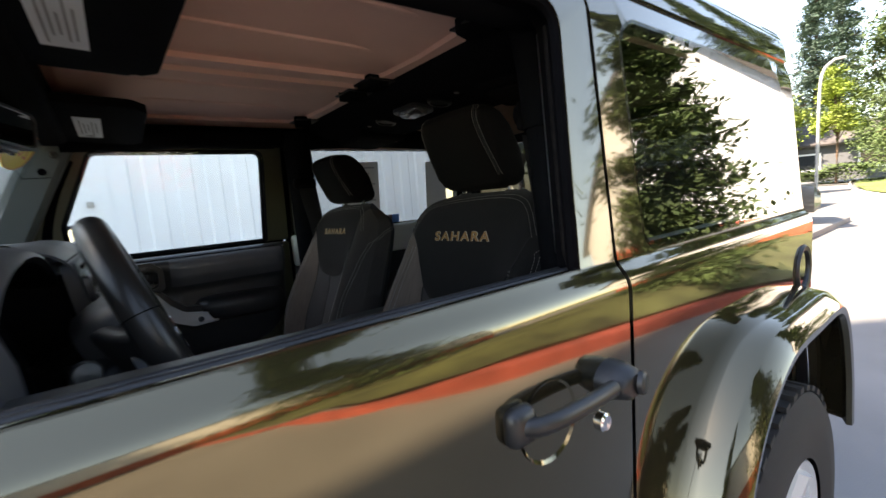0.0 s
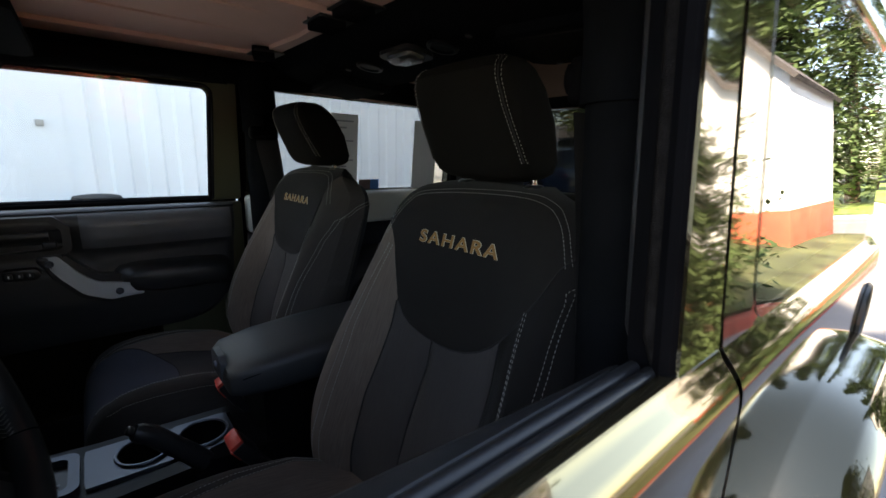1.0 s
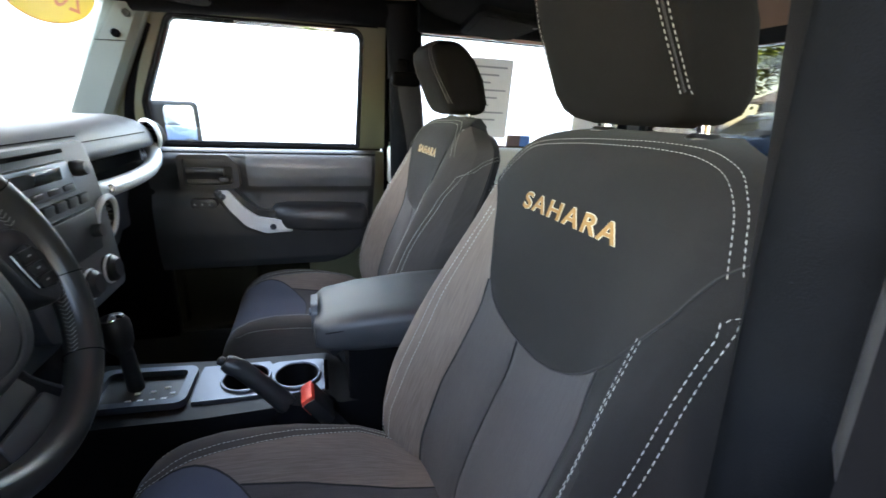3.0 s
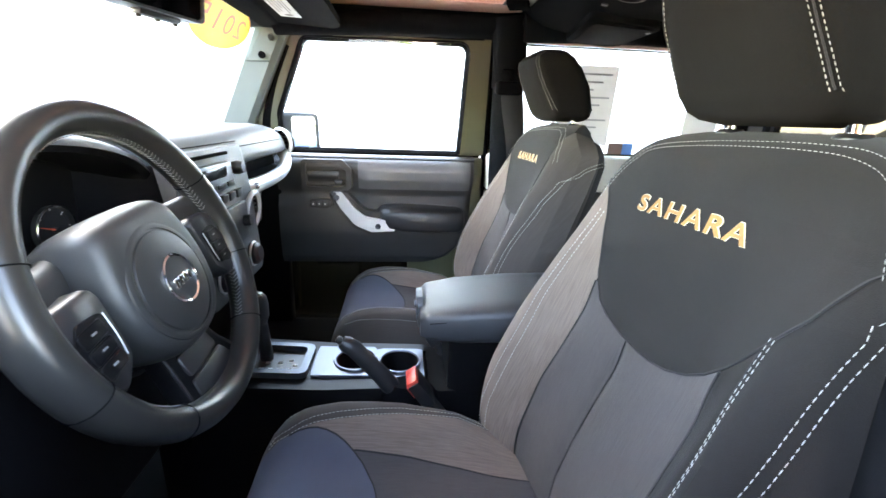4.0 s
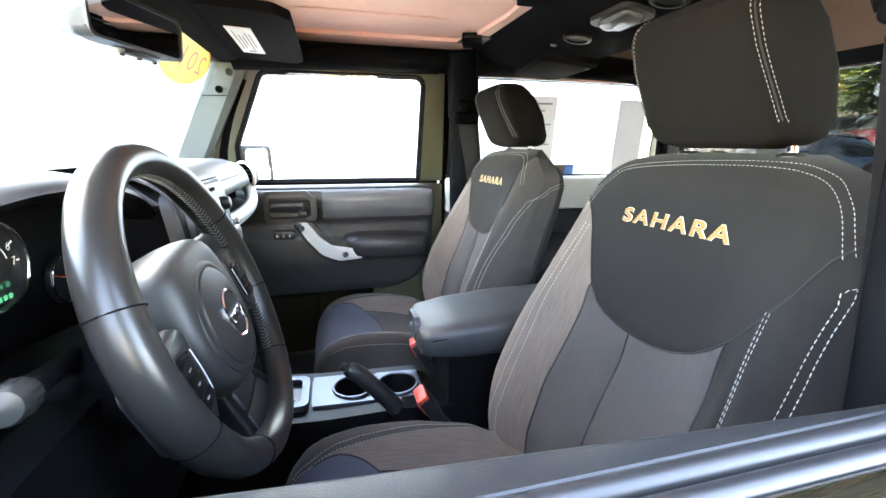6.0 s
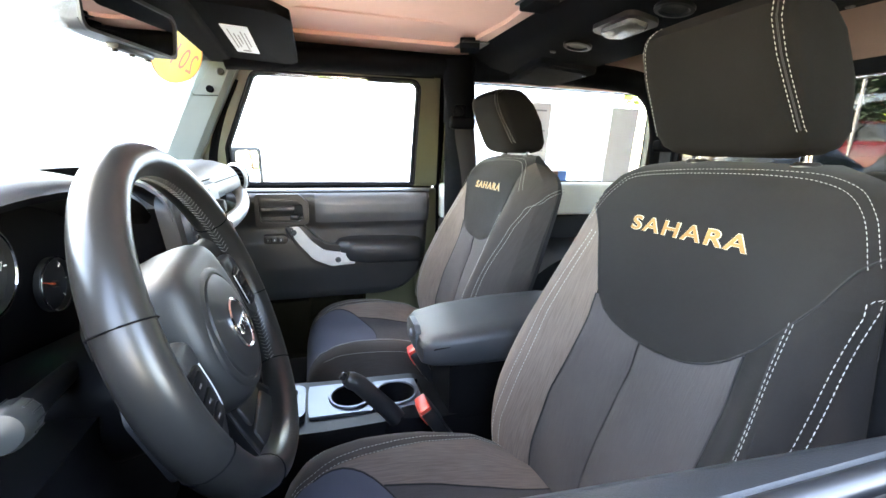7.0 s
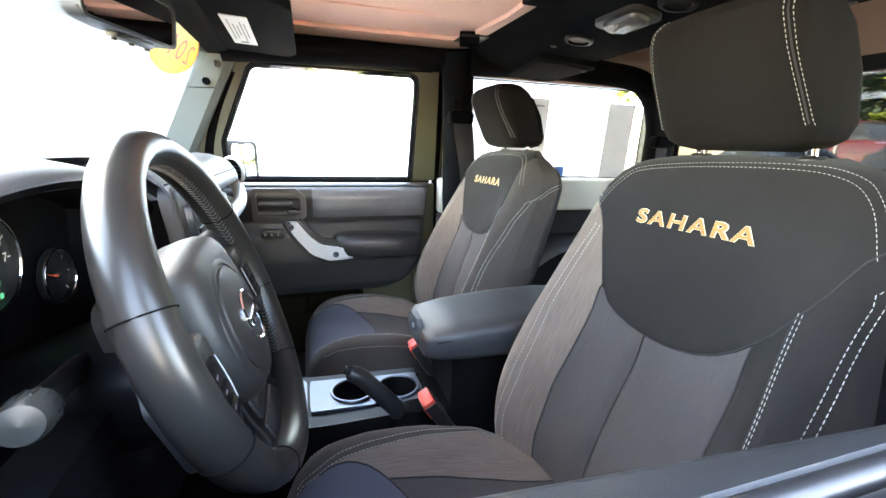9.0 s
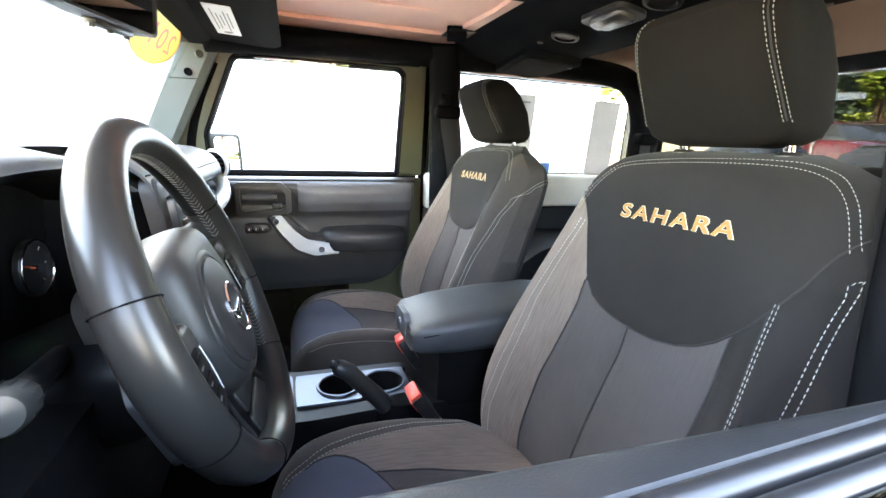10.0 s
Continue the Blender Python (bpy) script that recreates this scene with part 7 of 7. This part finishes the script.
lamp_in, lamp_out = rounded([(0.112, -0.08), (0.160, -0.08), (0.160, 0.02), (0.112, 0.02)], 0.016, 5), rounded([(0.100, -0.095), (0.174, -0.095), (0.174, 0.035), (0.100, 0.035)], 0.022, 5)
dome_l = part("dome_lamp", prism(lamp_in, lambda x, y, d: V(x, y, BAR_Z(x) + 0.002 - d), 0.017, 0.006, 3), LENS, bar_thing, "frosted dome lamp lens")
part("lamp_frame", frame_plate(lamp_out, lamp_in, lambda x, y, d: V(x, y, BAR_Z(x) + 0.002 - d), 0.009), SATIN, dome_l)

for side in (-1, 1):
    visor = thing("sun_visor", (-0.6, side * 0.4, 1.61), "dark grey sun visor folded up with a white label", "sun visor", "sun visors")
    out = rounded([(-0.70, 0.13), (-0.53, 0.13), (-0.500, 0.17), (-0.497, 0.55), (-0.52, 0.605), (-0.70, 0.605)], 0.025, 5)
    part("visor_pad", prism(out, lambda x, y, d: V(x, side * y, 1.637 - d - (y - 0.17) * 0.03 + (x + 0.6) * -0.04), 0.02, 0.008, 3), BAR_PAD, visor)
    part("visor_label", box((-0.618, side * 0.375, 1.6105), (0.054, 0.235, 0.002), 0.0, 1, (-side * 1.7, 2.3, 0)), LABEL_PAPER, visor, "white printed label")
    for k in range(5):
        part("label_mark", box((-0.634 + 0.008 * k, side * (0.36 + 0.012 * (k % 2)), 1.6092 - 0.0003 * k), (0.0025, 0.16 - 0.04 * (k % 3), 0.0006), 0.0, 1, (-side * 1.7, 2.3, 0)), INK, visor)
    part("label_symbol", lathe([(0.011, 0), (0.0, 0.0006)], (-0.618, side * 0.47, 1.6062), (0, 0, -1), 16), INK, visor)
    part("visor_hinge", tube([(-0.715, side * 0.2, 1.622), (-0.715, side * 0.58, 1.612)], 0.008, 8), SATIN, visor)
    part("visor_clip", box((-0.70, side * 0.17, 1.622), (0.03, 0.03, 0.03), 0.008), SATIN, visor)

# rear-view mirror
rv = thing("rear_view_mirror", (-0.71, -0.01, 1.52), "black framed rear-view mirror on the windscreen", "mirror")
RN = V(0.962, -0.266, -0.05).normalized()
m = Matrix.Translation((-0.734, 0.045, 1.553)) @ axes(tuple(RN))
out = rounded([(-0.110, -0.034), (0.110, -0.034), (0.114, 0.03), (0.1, 0.041), (-0.1, 0.041), (-0.114, 0.03)], 0.014, 5)
part("mirror_body", moved(prism(out, lambda u, v, d: V(u, v, -0.042 + d), 0.042, 0.006), m), DASH, rv, "black mirror body")
part("mirror_rim", moved(frame_plate(out, [(u * 0.955, v * 0.86) for u, v in out], lambda u, v, d: V(u, v, d), 0.004), m), SATIN, rv)
part("mirror_glass", moved(prism([(u * 0.955, v * 0.86) for u, v in out], lambda u, v, d: V(u, v, d), 0.0015), m), MIRROR, rv)
part("mirror_foot", moved(box((0.02, -0.037, -0.02), (0.09, 0.012, 0.022), 0.004), m), SATIN, rv)
for u in (-0.04, 0.0, 0.04):
    part("mirror_button", moved(rod((u + 0.02, -0.042, -0.02), (u + 0.02, -0.047, -0.02), 0.005, 10), m), SATIN, rv)
part("mirror_arm", tube([m @ V(0, 0.0, -0.04), V(-0.76, 0.0, 1.56), V(-0.80, 0.0, 1.575)], 0.012, 8), SATIN, rv)

# year sticker on the windscreen, read from outside
st = thing("windscreen_sticker", (-0.815, 0.44, 1.53), "round yellow vinyl sticker on the windscreen", "sticker")
on_screen = lambda y, z, d=0.0: V(-0.93 + 0.62 * (z - 1.285) + d, y, z)
disc = [(0.378 + 0.168 * math.cos(a), 1.563 + 0.053 * math.sin(a)) for a in np.linspace(0, 6.283, 40, endpoint=False)]
sticker_disc = part("sticker_disc", prism(disc, lambda y, z, d: on_screen(y, z, 0.002 + d), 0.001), YELLOW, st)
for k, digit in enumerate("2015"):
    bm = lettering(digit, 0.062)
    for v in bm.verts:
        v.co = on_screen(0.378 - (v.co.x + 0.0365 * (k - 1.5)) * 1.9, 1.563 + v.co.y, 0.0038)
    part("sticker_digit", bm, ORANGE, st, "orange digit", fix=False)
part("sticker_edge", tube([on_screen(y, z, 0.004) for y, z in disc], 0.0012, 5, closed=True), ORANGE, st)

# papers on the passenger's rear side window
for x0, x1, z0, z1, lab in ((0.225, 0.422, 1.285, 1.55, "sheet of printed paper taped inside the window"), (0.70, 0.83, 1.252, 1.548, "pale sheet of paper taped inside the window")):
    p = thing("window_paper", ((x0 + x1) / 2, 0.7, z0), lab, "paper", "window papers")
    part("sheet", prism([(x0, z0), (x1, z0), (x1, z1), (x0, z1)], lambda x, z, d: V(x, half_width(z) - 0.020 - d, z), 0.0008), PAPER, p)
    for k in range(9 if x0 < 0.5 else 0):
        zz = z1 - 0.03 - 0.025 * k
        part("print_line", prism([(x0 + 0.015, zz), (x1 - 0.02 - 0.03 * (k % 3), zz), (x1 - 0.02 - 0.03 * (k % 3), zz + 0.006), (x0 + 0.015, zz + 0.006)], lambda x, z, d: V(x, half_width(z) - 0.0215 - d, z), 0.0004), INK, p)
lb = thing("window_tag", (0.48, 0.7, 1.25), "small blue and brown tag at the bottom of the window", "tag")
for x0, x1, mt in ((0.43, 0.485, material("brown_print", (0.12, 0.07, 0.06), 0.7)), (0.485, 0.525, material("blue_print", (0.05, 0.17, 0.45), 0.6))):
    part("tag_field", prism([(x0, 1.255), (x1, 1.255), (x1, 1.295), (x0, 1.295)], lambda x, z, d: V(x, half_width(z) - 0.022 - d, z), 0.001), mt, lb)


# seat belts
WEB = material("belt_webbing", (0.010, 0.010, 0.011), 0.7, vary=0.1, scale=60, grain=0.5, grain_scale=900)
for side in (-1, 1):
    belt = thing("seat_belt", (0.0, side * 0.57, 0.7), "black seat belt hanging from its upper guide on the roll bar", "seat belt", "seat belts")
    part("belt_guide", box((0.006 if side > 0 else 0.05, side * (0.56 if side > 0 else 0.6), 1.455), (0.085, 0.04, 0.04), 0.012, 3), RUBBER, belt)
    part("guide_bolt", lathe([(0.017, 0), (0.016, 0.008), (0.009, 0.011), (0, 0.011)], (-0.004, side * 0.565, 1.49), (-0.5, -side, 0), 18), RUBBER, belt)
    part("guide_plate", box((0.002, side * 0.572, 1.487), (0.04, 0.018, 0.05), 0.008, 3), RUBBER, belt)
    if side > 0:
        part("webbing", tube(smooth_line([(0.012, 0.566, 1.455), (0.014, 0.568, 1.41), (0.045, 0.572, 1.24), (0.062, 0.60, 0.95), (0.066, 0.62, 0.66)], 6), 0, 8, flat=(0.027, 0.0018), up=(0, 1, 0)), WEB, belt)
        part("webbing", tube(smooth_line([(0.03, 0.582, 1.455), (0.05, 0.59, 1.3), (0.075, 0.615, 1.0), (0.08, 0.635, 0.66)], 6), 0, 8, flat=(0.024, 0.0018), up=(0.3, 1, 0)), WEB, belt)
    else:
        for dx, dy in ((0.0, 0.0), (0.025, -0.008)):
            part("webbing", tube(smooth_line([(0.018 + dx, -0.568 - dy, 1.455), (0.022 + dx, -0.585 - dy, 1.3), (0.03 + dx * 1.5, -0.61 - dy, 1.0), (0.04 + dx * 1.5, -0.63 - dy, 0.66)], 6), 0, 8, flat=(0.0018, 0.024), up=(1, 0, 0)), WEB, belt)
    part("belt_tongue", box((0.05, side * 0.585, 1.02), (0.04, 0.006, 0.05), 0.002), CHROME, belt)
rb = thing("rear_belt", (0.86, 0.6, 1.3), "black rear seat belt guide on the roll bar", "seat belt")
part("belt_guide", box((0.83, 0.545, 1.40), (0.09, 0.05, 0.045), 0.014, 3), RUBBER, rb)
part("webbing", tube([(0.83, 0.54, 1.385), (0.84, 0.55, 1.25), (0.855, 0.56, 1.0)], 0, 8, flat=(0.0018, 0.026), up=(1, 0, 0)), WEB, rb)

# rear bench
bench = thing("back_bench", (0.6, 0, 0.6), "dark cloth rear bench with two low headrests", "car seat")
part("bench_back", box((0.68, 0, 1.0), (0.13, 0.9, 0.6), 0.04, 4, (0, 12, 0)), CLOTH, bench)
part("bench_cushion", box((0.45, 0, 0.76), (0.5, 0.92, 0.16), 0.05, 4), CLOTH, bench)
for s in (-1, 1):
    part("bench_headrest", box((0.74, s * 0.25, 1.285), (0.09, 0.24, 0.11), 0.035, 4, (0, 12, 0)), CLOTH, bench)
